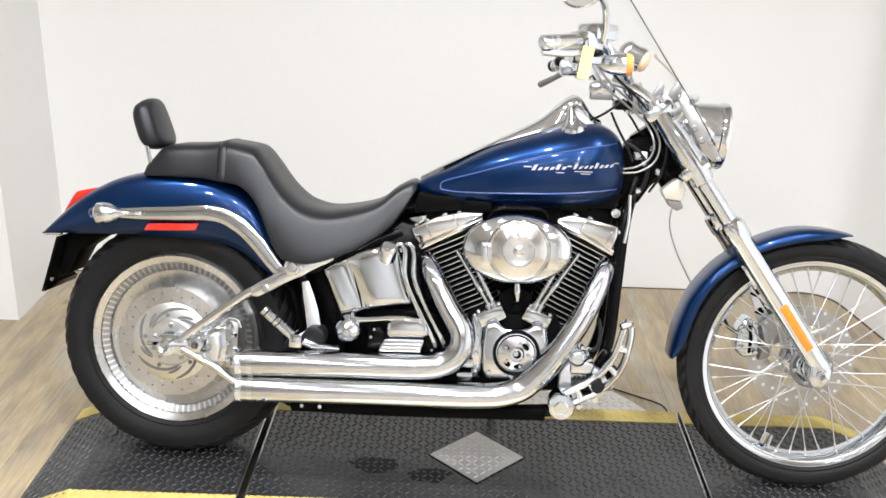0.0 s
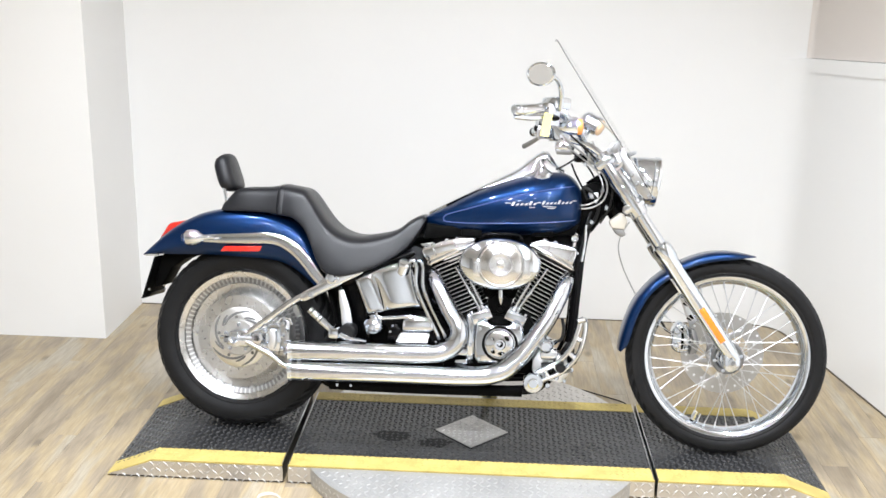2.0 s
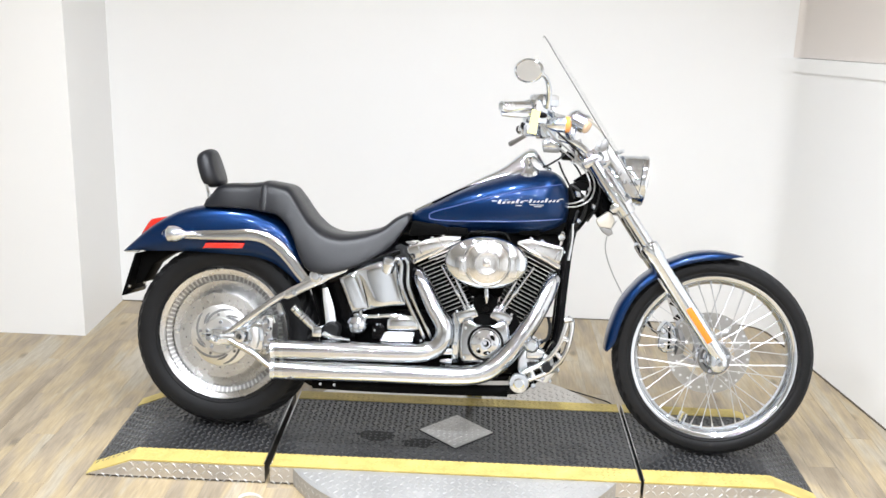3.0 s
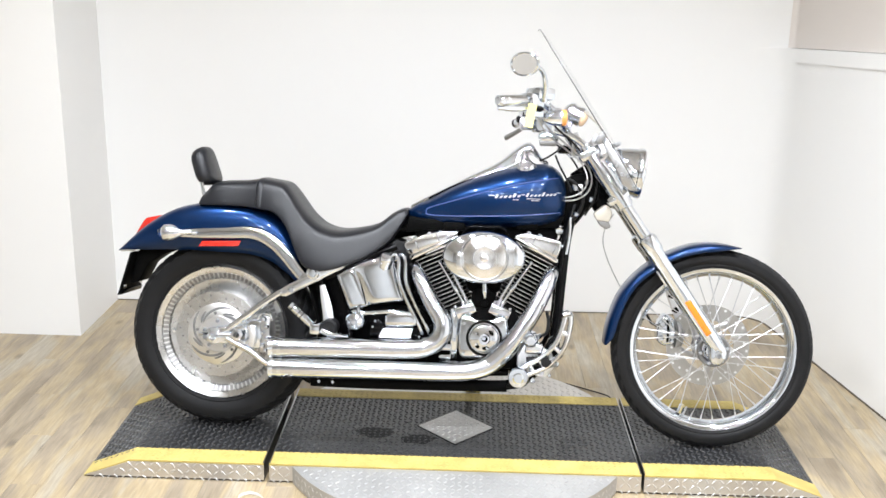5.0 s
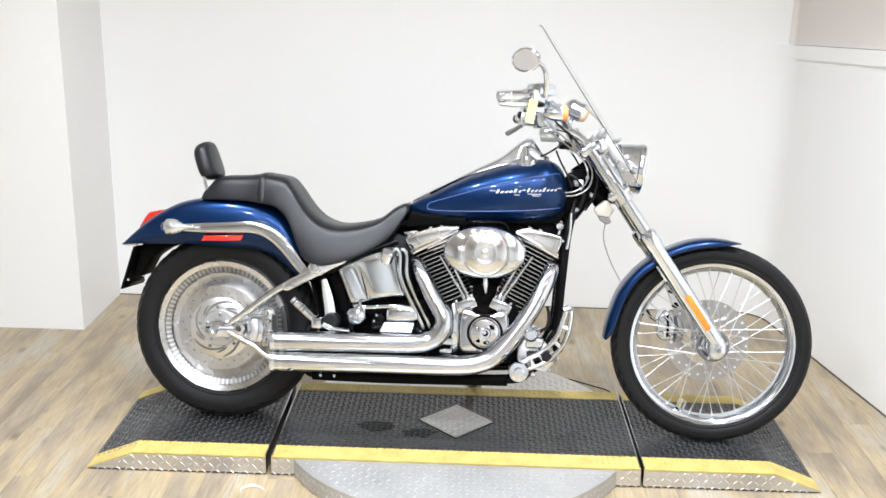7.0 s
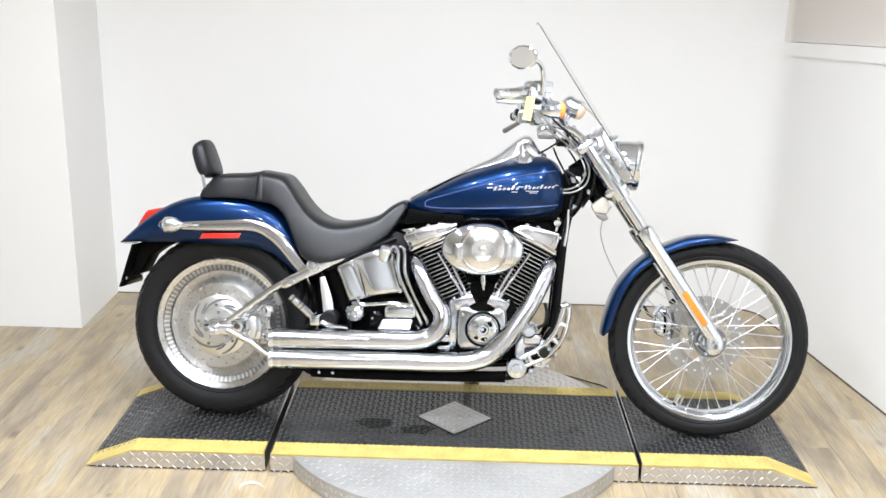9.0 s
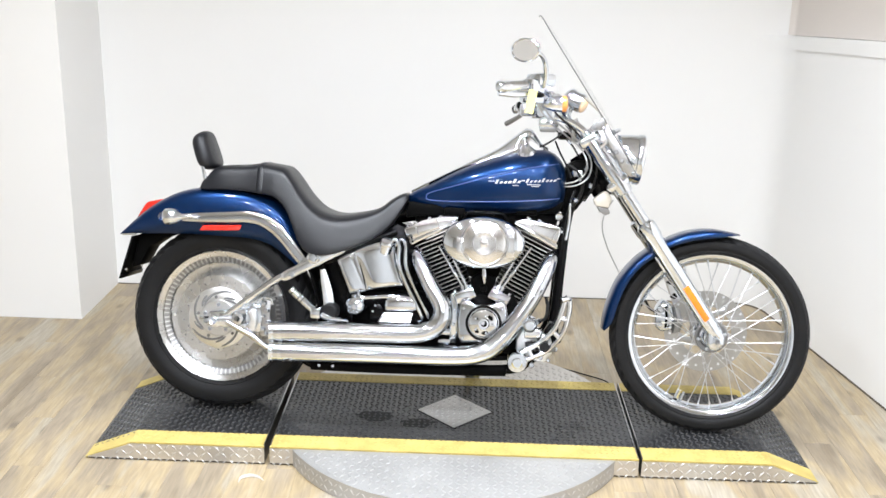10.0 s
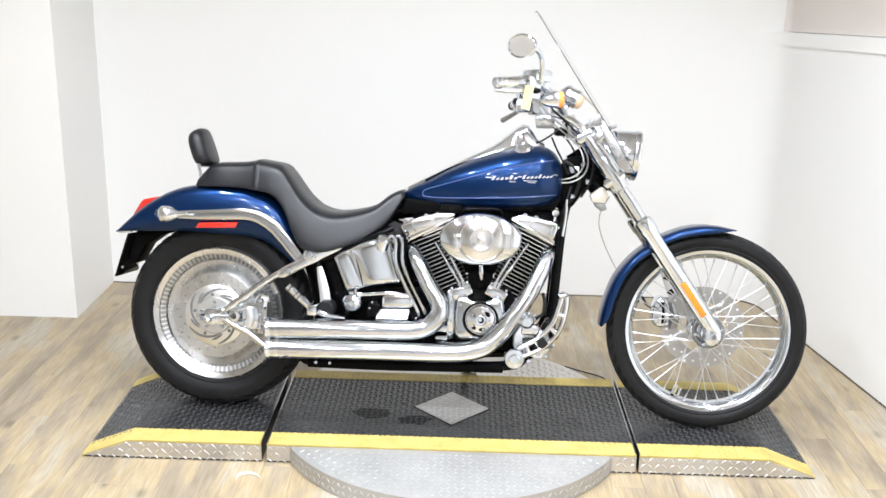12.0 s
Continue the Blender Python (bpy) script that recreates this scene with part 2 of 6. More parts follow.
DARKSTEEL = material("dark_steel", (0.30, 0.30, 0.30), 0.45, 0.9, vary=0.1)
GREYSTEEL = material("worn_steel", (0.48, 0.48, 0.48), 0.34, 1.0, vary=0.12, scale=30.0)
BLACK = material("black_enamel", (0.002, 0.002, 0.0023), 0.2, vary=0.15, scale=10.0, spec=0.12)
MATT = material("black_crackle", (0.0024, 0.0024, 0.0024), 0.5, vary=0.2, scale=20.0, bump=0.2, bump_scale=300, spec=0.035)
RUBBER = material("tyre_rubber", (0.0095, 0.0095, 0.010), 0.5, vary=0.35, scale=12.0, bump=0.2, bump_scale=160, spec=0.16)
# light on the tread face is put in as a greyer rubber
TREADRUBBER = material("lit_tread_rubber", (0.021, 0.0212, 0.022), 0.62, vary=0.3, scale=14.0, bump=0.2, bump_scale=160, spec=0.14)
HOSE = material("black_hose", (0.008, 0.008, 0.008), 0.45, vary=0.2, spec=0.2)
LEATHER = material("black_leather", (0.008, 0.0085, 0.0108), 0.36, vary=0.25, scale=9.0, bump=0.22, bump_scale=420, rough_vary=0.2, spec=0.38)
BLUE = material("blue_metallic_paint", (0.0010, 0.0215, 0.088), 0.30, 0.75, vary=0.25, scale=400.0, coat=0.45, rough_vary=0.1, spec=0.3)
STRIPE = material("stripe_blue", (0.035, 0.08, 0.28), 0.3, vary=0.05, coat=1.0)
BADGE = material("badge_silver", (0.52, 0.54, 0.58), 0.3, 0.7, vary=0.05)
CREAM = material("cream_gloss", (0.50, 0.465, 0.40), 0.35, vary=0.12, scale=9.0, coat=0.4)
RED = material("red_lens", (0.50, 0.022, 0.013), 0.12, vary=0.3, scale=60.0, coat=1.0)
AMBER = material("amber_lens", (0.80, 0.20, 0.012), 0.2, vary=0.15, scale=60.0, coat=1.0)
PALEAMBER = material("faded_amber_lens", (0.85, 0.34, 0.08), 0.15, vary=0.15, scale=60.0, coat=1.0)
PEACH = material("pale_amber_lens", (0.85, 0.58, 0.36), 0.15, vary=0.1, scale=60.0, coat=1.0)
TAGYEL = material("tag_yellow", (0.80, 0.76, 0.28), 0.5, vary=0.05)
TAPE = material("yellow_tape", (0.43, 0.32, 0.075), 0.55, vary=0.38, scale=14.0, bump=0.4, bump_scale=90, warm=(0.50, 0.395, 0.13))
WORNTAPE = material("rubbed_yellow_tape", (0.33, 0.235, 0.05), 0.5, vary=0.6, scale=11.0, warm=(0.50, 0.40, 0.13))
# lit facets put into the colour: less metal than the skirt plate
TREADLUG = material("lit_tread_lug", (0.56, 0.555, 0.545), 0.40, 0.62, vary=0.15, scale=12.0)
DISCLUG = material("lighter_plate_lug", (0.45, 0.445, 0.435), 0.36, 0.5, vary=0.3, scale=8.0)
DECKLUG = material("worn_black_lug", (0.037, 0.037, 0.038), 0.34, vary=0.6, scale=3.5, rough_vary=0.3, spec=0.6)
DECK = material("black_tread_plate", (0.0152, 0.0154, 0.0160), 0.31, vary=0.6, scale=3.5, bump=0.2, bump_scale=160, rough_vary=0.3, spec=0.72)
TREAD = material("bright_tread_plate", (0.58, 0.57, 0.555), 0.38, 0.85, vary=0.18, scale=7.0, bump=0.1, rough_vary=0.3, warm=(0.60, 0.57, 0.53))
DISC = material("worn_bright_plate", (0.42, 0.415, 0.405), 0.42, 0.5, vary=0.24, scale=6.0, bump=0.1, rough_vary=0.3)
DIAMOND = material("worn_tread_plate", (0.44, 0.43, 0.415), 0.42, 0.7, vary=0.3, scale=14.0, bump=0.2, rough_vary=0.3)
SCRAP = material("pale_plastic", (0.50, 0.46, 0.41), 0.4, vary=0.1, scale=30.0)
CLEAR = sheet_material("clear_polycarbonate")
CLEAR_EDGE = material("polycarbonate_edge", (0.05, 0.052, 0.052), 0.2, vary=0.05)
LENS = glass_material("lamp_glass", (0.95, 0.97, 1.0), 0.05)
MIRROR = material("mirror_glass", (0.92, 0.92, 0.92), 0.01, 1.0, vary=0.01)
LAMPWHITE = material("lamp_housing", (0.75, 0.75, 0.74), 0.5)


# ---- mesh helpers ----
def mesh_object(name, bm, mat, parent=None, label="", smooth=True, angle=35.0):
    me = bpy.data.meshes.new(name)
    bmesh.ops.recalc_face_normals(bm, faces=bm.faces)
    if smooth:
        lim = radians(angle)
        for f in bm.faces:
            f.smooth = True
        for e in bm.edges:
            if len(e.link_faces) == 2 and e.calc_face_angle(0.0) > lim:
                e.smooth = False
    bm.to_mesh(me)
    bm.free()
    for one in (mat if isinstance(mat, (list, tuple)) else [mat]):
        me.materials.append(one)
    ob = new(name, me)
    if parent:
        ob.parent = parent
    return tagged(ob, label) if label else ob


def part(name, bm, mat, parent, label="", smooth=True, angle=35.0):
    return mesh_object(name, bm, mat, parent, label, smooth, angle)


def box(bm, lo, hi, bevel=0.0, m=None):
    c = [(a + b) / 2 for a, b in zip(lo, hi)]
    s = [abs(b - a) for a, b in zip(lo, hi)]
    base = Matrix.Translation(c) @ Matrix.Diagonal((*s, 1))
    r = bmesh.ops.create_cube(bm, size=1.0, matrix=(m @ base) if m else base)
    if bevel:
        es = list({e for v in r["verts"] for e in v.link_edges})
        bmesh.ops.bevel(bm, geom=es, offset=bevel, segments=2, profile=0.5, affect="EDGES")
    return bm


def prism(bm, poly, y0, y1, bevel=0.0, m=None, segments=2):
    """A polygon in x, z pulled from y0 to y1."""
    vs = [bm.verts.new(Vector((x, y0, z))) for x, z in poly]
    f = bm.faces.new(vs)
    r = bmesh.ops.extrude_face_region(bm, geom=[f])
    top = [g for g in r["geom"] if isinstance(g, bmesh.types.BMVert)]
    for v in top:
        v.co.y = y1
    every = vs + top
    if bevel:
        es = list({e for v in every for e in v.link_edges})
        out = bmesh.ops.bevel(bm, geom=es, offset=bevel, segments=segments, profile=0.5, affect="EDGES", clamp_overlap=True)
        every = list({v for fc in out["faces"] for v in fc.verts} | {v for v in every if v.is_valid})
    if m:
        bmesh.ops.transform(bm, matrix=m, verts=every)
    return bm


def lathe(bm, profile, centre=(0, 0, 0), axis=(0, 1, 0), seg=48, squash=(1.0, 1.0)):
    """A profile of (radius, along) turned round an axis."""
    a = Vector(axis).normalized()
    u = Vector((0, 0, 1)) if abs(a.z) < 0.9 else Vector((1, 0, 0))
    u = (u - a * u.dot(a)).normalized()
    w = a.cross(u)
    c = Vector(centre)
    rings = []
    for r, h in profile:
        if r < 1e-6:
            rings.append([bm.verts.new(c + a * h)])
        else:
            rings.append([bm.verts.new(c + a * h + (u * math.cos(t) * squash[0] + w * math.sin(t) * squash[1]) * r)
                          for t in (2 * math.pi * i / seg for i in range(seg))])
    for p, q in zip(rings, rings[1:]):
        for i in range(seg):
            j = (i + 1) % seg
            if len(p) == 1 and len(q) == 1:
                continue
            if len(p) == 1:
                bm.faces.new((p[0], q[i], q[j]))
            elif len(q) == 1:
                bm.faces.new((p[i], q[0], p[j]))
            else:
                bm.faces.new((p[i], q[i], q[j], p[j]))
    return bm


def smooth_path(pts, n=8):
    """Catmull-Rom through the points."""
    p = [Vector(q) for q in pts]
    if len(p) < 3:
        return p
    p = [2 * p[0] - p[1], *p, 2 * p[-1] - p[-2]]
    out = []
    for i in range(1, len(p) - 2):
        a, b, c, d = p[i - 1:i + 3]
        for k in range(n):
            t = k / n
            out.append(0.5 * (2 * b + (c - a) * t + (2 * a - 5 * b + 4 * c - d) * t * t + (3 * b - a - 3 * c + d) * t ** 3))
    return out + [p[-2]]


def tube(bm, pts, r, seg=16, smooth=0, cap=True, flat=1.0):
    """A round bar along the points; r is one radius or one for each point; flat squeezes it."""
    path = smooth_path(pts, smooth) if smooth else [Vector(q) for q in pts]
    n = len(path)
    if isinstance(r, (int, float)):
        rad = [r] * n
    else:
        rad = list(np.interp(np.linspace(0, 1, n), np.linspace(0, 1, len(r)), r))
    up = None
    rings = []
    for i, q in enumerate(path):
        t = (path[min(i + 1, n - 1)] - path[max(i - 1, 0)]).normalized()
        if up is None:
            up = Vector((0, 1, 0)) if abs(t.y) < 0.9 else Vector((0, 0, 1))
        up = (up - t * up.dot(t)).normalized()
        side = t.cross(up)
        rings.append([bm.verts.new(q + (up * math.cos(a) * flat + side * math.sin(a)) * rad[i]) for a in (2 * math.pi * k / seg for k in range(seg))])
    for p, q in zip(rings, rings[1:]):
        for k in range(seg):
            bm.faces.new((p[k], p[(k + 1) % seg], q[(k + 1) % seg], q[k]))
    if cap:
        bm.faces.new(list(reversed(rings[0])))
        bm.faces.new(rings[-1])
    return bm


def loft(bm, rings, closed=True, cap=True):
    rows = [[bm.verts.new(Vector(q)) for q in ring] for ring in rings]
    n = len(rows[0])
    for p, q in zip(rows, rows[1:]):
        for k in range(n if closed else n - 1):
            j = (k + 1) % n
            bm.faces.new((p[k], p[j], q[j], q[k]))
    if cap and closed:
        bm.faces.new(list(reversed(rows[0])))
        bm.faces.new(rows[-1])
    return bm


def power(v, e):
    return math.copysign(abs(v) ** e, v)


def hull_ring(x, lo, hi, half, n=28, ew=0.6, eh=0.6, mid=0.5, dx=0.0):
    """A rounded cross-section at x, from lo to hi in z; mid tells how high its widest line lies; dx shifts the top."""
    zc = lo + (hi - lo) * mid
    ring = []
    for k in range(n):
        a = 2 * math.pi * k / n
        c, s = power(math.cos(a), ew), power(math.sin(a), eh)
        z = zc + s * ((hi - zc) if s > 0 else (zc - lo))
        ring.append((x + dx * (z - lo) / max(hi - lo, 1e-6), half * c, z))
    return ring


def table(rows, x, col):
    return float(np.interp(x, [r[0] for r in rows], [r[col] for r in rows]))


def ease(rows, n):
    """Rows of numbers made finer by a smooth curve through them."""
    pts = [np.array(r, float) for r in rows]
    p = [2 * pts[0] - pts[1], *pts, 2 * pts[-1] - pts[-2]]
    out = []
    for i in range(1, len(p) - 2):
        a, b, c, d = p[i - 1:i + 3]
        for k in range(n):
            t = k / n
            out.append(0.5 * (2 * b + (c - a) * t + (2 * a - 5 * b + 4 * c - d) * t * t + (3 * b - a - 3 * c + d) * t ** 3))
    return out + [pts[-1]]


def arch(bm, rows, n=14, ew=0.55, eh=0.75):
    """A mudguard: rows of crown x, crown z, edge x, edge z, half width."""
    rings = []
    for cx, cz, ex, ez, w in rows:
        ring = []
        for k in range(n + 1):
            a = math.pi * k / n
            f = abs(math.sin(a)) ** eh
            ring.append((ex + (cx - ex) * f, -w * power(math.cos(a), ew), ez + (cz - ez) * f))
        rings.append(ring)
    return loft(bm, rings, closed=False, cap=False)


def thicken(ob, t, offset=-1.0):
    s = ob.modifiers.new("thickness", "SOLIDIFY")
    s.thickness, s.offset = t, offset
    return ob


def thing(name, label, category, m=None, group=""):
    ob = new(name)
    ob.empty_display_size = 0.1
    if m is not None:
        ob.matrix_world = m
    return tagged(ob, label, category, group)


# ---- structure ----
X0, Y0 = 0.097, 2.373          # middle of the lift
TOP = 0.065                    # its deck above the floor
BACK_Y, COL_Y, COL_X = 3.795, 3.306, -1.575
CORNER, RIGHT_FRONT = (1.522, 3.83), (2.30, -0.72)
REAR_Y, LEFT_X = -4.2, -4.2


def slab(name, lo, hi, mat, label, category):
    ob = mesh_object(name, box(bmesh.new(), lo, hi), mat, smooth=False)
    return tagged(ob, label, category, kind="structure")


slab("wall_back", (COL_X - 0.01, BACK_Y, 0), (2.0, BACK_Y + 0.12, CEIL), WALL, "plain white painted back wall", "wall")
bm = bmesh.new()
box(bm, (LEFT_X, COL_Y, 0), (COL_X, BACK_Y + 0.12, CEIL))
tagged(mesh_object("wall_left_pier", bm, WALL, smooth=False), "white painted wall pier standing proud of the back wall", "wall", kind="structure")
slab("wall_left", (LEFT_X - 0.12, REAR_Y, 0), (LEFT_X, BACK_Y + 0.12, CEIL), WALL, "white painted side wall", "wall")
# unseen wall added behind the camera; its grey sets the chrome's reflections
slab("wall_rear", (LEFT_X - 0.12, REAR_Y - 0.12, 0), (3.02, REAR_Y, CEIL), DARKWALL, "unseen pale wall added facing the lift for reflections", "wall")
slab("wall_far_right", (2.9, REAR_Y, 0), (3.02, -0.72, CEIL), WALL, "white painted side wall", "wall")
slab("wall_return", (2.29, -0.72, 0), (3.02, -0.60, CEIL), WALL, "white painted return of the side wall", "wall")


def right_wall(name, low_z, high_z, proud, mat, label, r=0.16):
    """A slab along the slanted side; low_z and high_z give the height at a place along y."""
    a, b = Vector((*CORNER, 0)), Vector((*RIGHT_FRONT, 0))
    d = (b - a).normalized()
    n = Vector((d.y, -d.x, 0))          # into the room
    if n.x > 0:
        n = -n
    bm = bmesh.new()
    # a soft plastered corner, tangent to both walls
    foot = a + n * proud + d * ((BACK_Y - (a + n * proud).y) / d.y)
    back = Vector((-1, 0, 0))
    reach = r / math.tan(math.acos(max(-1.0, min(1.0, d.dot(back)))) / 2)
    p, q = foot + back * reach, foot + d * reach
    arc = [p * ((1 - t) ** 2) + foot * (2 * t * (1 - t)) + q * (t * t) for t in np.linspace(0, 1, 13)]
    quad = arc + [b + n * proud, b - n * 0.12, a - n * 0.12 - d * 0.02]
    low = [bm.verts.new((p.x, p.y, low_z(p.y))) for p in quad]
    high = [bm.verts.new((p.x, p.y, high_z(p.y))) for p in quad]
    bm.faces.new(low)
    bm.faces.new(high)
    for i in range(len(quad)):
        j = (i + 1) % len(quad)
        bm.faces.new((low[i], low[j], high[j], high[i]))
    return tagged(mesh_object(name, bm, mat, angle=30), label, "wall", kind="structure")


def coping(y):
    return 1.281 + (3.787 - y) * 0.066


right_wall("wall_right", lambda y: 0.0, coping, 0.0, WALL, "low white painted side wall set at a slant")
# shade on the upper wall is put into its beige colour
right_wall("wall_right_upper", lambda y: coping(y) + 0.002, lambda y: CEIL, -0.03, UPPER, "wall set back above the low white wall, beige for shade", 0.03)
right_wall("trim_ledge", lambda y: coping(y) - 0.060, lambda y: coping(y) - 0.001, 0.005, WALL, "white ledge strip along the top of the low wall")
right_wall("trim_right", lambda y: 0.0, lambda y: 0.006, 0.004, SEAM, "thin dark joint between side wall and floor")
slab("trim_back", (COL_X, BACK_Y - 0.003, 0), (CORNER[0], BACK_Y - 0.0005, 0.004), SEAM, "thin dark joint between back wall and floor", "trim")
slab("ceiling", (LEFT_X - 0.12, REAR_Y - 0.12, CEIL), (3.02, BACK_Y + 0.12, CEIL + 0.1), CEILING, "grey painted showroom ceiling", "ceiling")
floor = slab("floor", (LEFT_X - 0.12, REAR_Y - 0.12, -0.1), (3.02, BACK_Y + 0.12, -0.006), SUBFLOOR, "greyed oak plank floor", "floor")

for lx, ly in LAMPS:
    lamp = thing("ceiling_light", "slim rectangular white ceiling light, switched on", "ceiling light", Matrix.Translation((lx, ly, CEIL)), "ceiling lights")
    bm = bmesh.new()
    for sx in (-1, 1):
        box(bm, (sx * (LAMP_W / 2 + 0.012) - 0.01, -LAMP_D / 2 - 0.02, -0.05), (sx * (LAMP_W / 2 + 0.012) + 0.01, LAMP_D / 2 + 0.02, 0))
        box(bm, (-LAMP_W / 2 - 0.002, sx * (LAMP_D / 2 + 0.012) - 0.008, -0.05), (LAMP_W / 2 + 0.002, sx * (LAMP_D / 2 + 0.012) + 0.008, 0))
    part("frame", bm, LAMPWHITE, lamp, smooth=False)
    part("diffuser", box(bmesh.new(), (-LAMP_W / 2 - 0.001, -LAMP_D / 2 - 0.002, -0.031), (LAMP_W / 2 + 0.001, LAMP_D / 2 + 0.002, -0.026)), LAMPWHITE, lamp, "white diffuser plate", smooth=False)

# ---- lift with turntable ----
DEPTH = 0.2935                 # half its depth


def lugs(bm, spots, size, width, height, lean):
    """Raised lozenges of tread plate; lean alternates from spot to spot. spots: place, turn in degrees, frame matrix."""
    for (x, y), turn, m in spots:
        c, s = math.cos(radians(turn)), math.sin(radians(turn))
        ring = [(-size, 0), (0, -width), (size, 0), (0, width)]
        lo = [bm.verts.new(m @ Vector((x + c * a - s * b, y + s * a + c * b, 0))) for a, b in ring]
        hi = [bm.verts.new(m @ Vector((x + 0.6 * (c * a - s * b), y + 0.6 * (s * a + c * b), height))) for a, b in ring]
        bm.faces.new(hi)
        for i in range(4):
            j = (i + 1) % 4
            bm.faces.new((lo[i], lo[j], hi[j], hi[i]))
    return bm


def lug_spots(x0, x1, y0, y1, step, m, inside=lambda x, y: True):
    out, row = [], 0
    y = y0 + step * 0.4
    while y < y1:
        x, col = x0 + step * 0.5, 0
        while x < x1:
            if inside(x, y):
                out.append(((x, y), 45 if (row + col) % 2 else -45, m))
            x += step
            col += 1
        y += step
        row += 1
    return out


def lift_section(name, x0, x1, knee, label):
    """One section of the lift; knee is where a ramp begins to fall, or None."""
    sec = thing(name, label, "motorcycle lift", Matrix.Translation((0, 0, 0)), "sections of the lift")
    if knee is None:
        poly = [(x0, 0.002), (x1, 0.002), (x1, TOP), (x0, TOP)]
    elif knee < (x0 + x1) / 2:
        poly = [(x0, 0.002), (x1, 0.002), (x1, TOP), (knee, TOP), (x0, 0.006)]
    else:
        poly = [(x0, 0.002), (x1, 0.002), (x1, 0.006), (knee, TOP), (x0, TOP)]
    part("deck", prism(bmesh.new(), poly, Y0 - DEPTH, Y0 + DEPTH), DECK, sec, "worn black tread plate deck", smooth=False)
    # yellow tape along both long edges, following the slope
    top = [p for p in poly if p[1] > 0.003]
    top.sort()
    for side, w in ((-1, 0.082), (1, 0.064)):
        bm = bmesh.new()
        ya, yb = Y0 + side * DEPTH, Y0 + side * (DEPTH - w)
        rows = []
        for x, z in top:
            rows.append([bm.verts.new((x, ya + side * 0.002, z - 0.004)), bm.verts.new((x, ya + side * 0.002, z + 0.002)), bm.verts.new((x, yb, z + 0.002)), bm.verts.new((x, yb, z - 0.004))])
        for p, q in zip(rows, rows[1:]):
            for i in range(4):
                bm.faces.new((p[i], p[(i + 1) % 4], q[(i + 1) % 4], q[i]))
        bm.faces.new(rows[0])
        bm.faces.new(rows[-1])
        part("tape", bm, TAPE, sec, "yellow safety tape", smooth=False)
        low, high = min(ya, yb) + 0.004, max(ya, yb) - 0.004
        level = [p for p in top if p[1] > TOP - 0.001]
        bm = lugs(bmesh.new(), lug_spots(level[0][0], level[-1][0] - 0.006, low, high, 0.0195, Matrix.Translation((0, 0, TOP + 0.002))), 0.0095, 0.0034, 0.0009, 0)
        tagged(part("tape_relief", bm, WORNTAPE, sec, smooth=False), kind="stuff")
    # bright tread plate on the near skirt
    bm = bmesh.new()
    skirt = [(x, max(z - 0.005, 0.007)) for x, z in poly]
    prism(bm, skirt, Y0 - DEPTH - 0.003, Y0 - DEPTH - 0.0005)
    part("skirt", bm, TREAD, sec, "bright tread plate skirt", smooth=False)
    m = Matrix(((1, 0, 0, 0), (0, 0, -1, Y0 - DEPTH - 0.003), (0, 1, 0, 0), (0, 0, 0, 1)))

    def fits(x, z):
        zt = np.interp(x, [p[0] for p in top], [p[1] for p in top])
        return 0.004 < z < zt - 0.010
    bm = lugs(bmesh.new(), lug_spots(x0, x1, -0.004, TOP, 0.0235, m, fits), 0.0116, 0.0028, 0.0016, 0)
    tagged(part("skirt_tread", bm, TREADLUG, sec, smooth=False), kind="stuff")
    # bare metal edging where two sections meet
    for x in [v for v, k in ((x0, knee is None or knee > (x0 + x1) / 2), (x1, knee is None or knee < (x0 + x1) / 2)) if k]:
        inward = 1 if x == x0 else -1
        part("edging", box(bmesh.new(), (x, Y0 - DEPTH + 0.001, TOP - 0.004), (x + 0.0035 * inward, Y0 + DEPTH - 0.001, TOP + 0.0032)), GREYSTEEL, sec, "bare steel edging", smooth=False)
    # small raised lugs of the black deck
    bm = bmesh.new()
    flat0, flat1 = (x0 if knee is None or knee > (x0 + x1) / 2 else knee), (x1 if knee is None or knee < (x0 + x1) / 2 else knee)
    mt = Matrix.Translation((0, 0, TOP))
    near, far = Y0 - DEPTH + 0.0745, Y0 + DEPTH - 0.058

    def open_deck(x, y):
        return abs(x - X0) + abs(y - (Y0 + 0.012)) > 0.135
    spots = lug_spots(flat0, flat1, near, far, 0.0195, mt, open_deck)
    if knee is not None:
        xe, ze = (x0, 0.006) if knee < (x0 + x1) / 2 else (x1, 0.006)
        run = abs(xe - knee)
        d = Vector((xe - knee, 0, ze - TOP)).normalized()
        ms = Matrix.Identity(4)
        nrm = Vector((0, -1, 0)).cross(d) if d.x < 0 else d.cross(Vector((0, 1, 0)))
        if nrm.z < 0:
            nrm = -nrm
        for i, v in enumerate((d, nrm.cross(d), nrm)):
            for k in range(3):
                ms[k][i] = v[k]
        ms.translation = Vector((knee, Y0, TOP))
        spots += lug_spots(0.0, run - 0.005, -DEPTH + 0.084, DEPTH - 0.066, 0.0195, ms)
    lugs(bm, spots, 0.0105, 0.0034, 0.0030, 0)
    tagged(part("deck_tread", bm, DECKLUG, sec, smooth=False), kind="stuff")
    return sec


lift_section("lift_ramp", -1.11, -0.520, -0.958, "black tread plate ramp with yellow taped edges, rear end")
middle = lift_section("lift_deck", -0.502, 0.699, None, "black tread plate middle deck with yellow taped edges")
lift_section("lift_ramp", 0.709, 1.283, 1.131, "black tread plate ramp with yellow taped edges, front end")
bm = bmesh.new()
prism(bm, [(X0 - 0.13, 0), (X0, -0.13), (X0 + 0.13, 0), (X0, 0.13)], 0, 0.003)
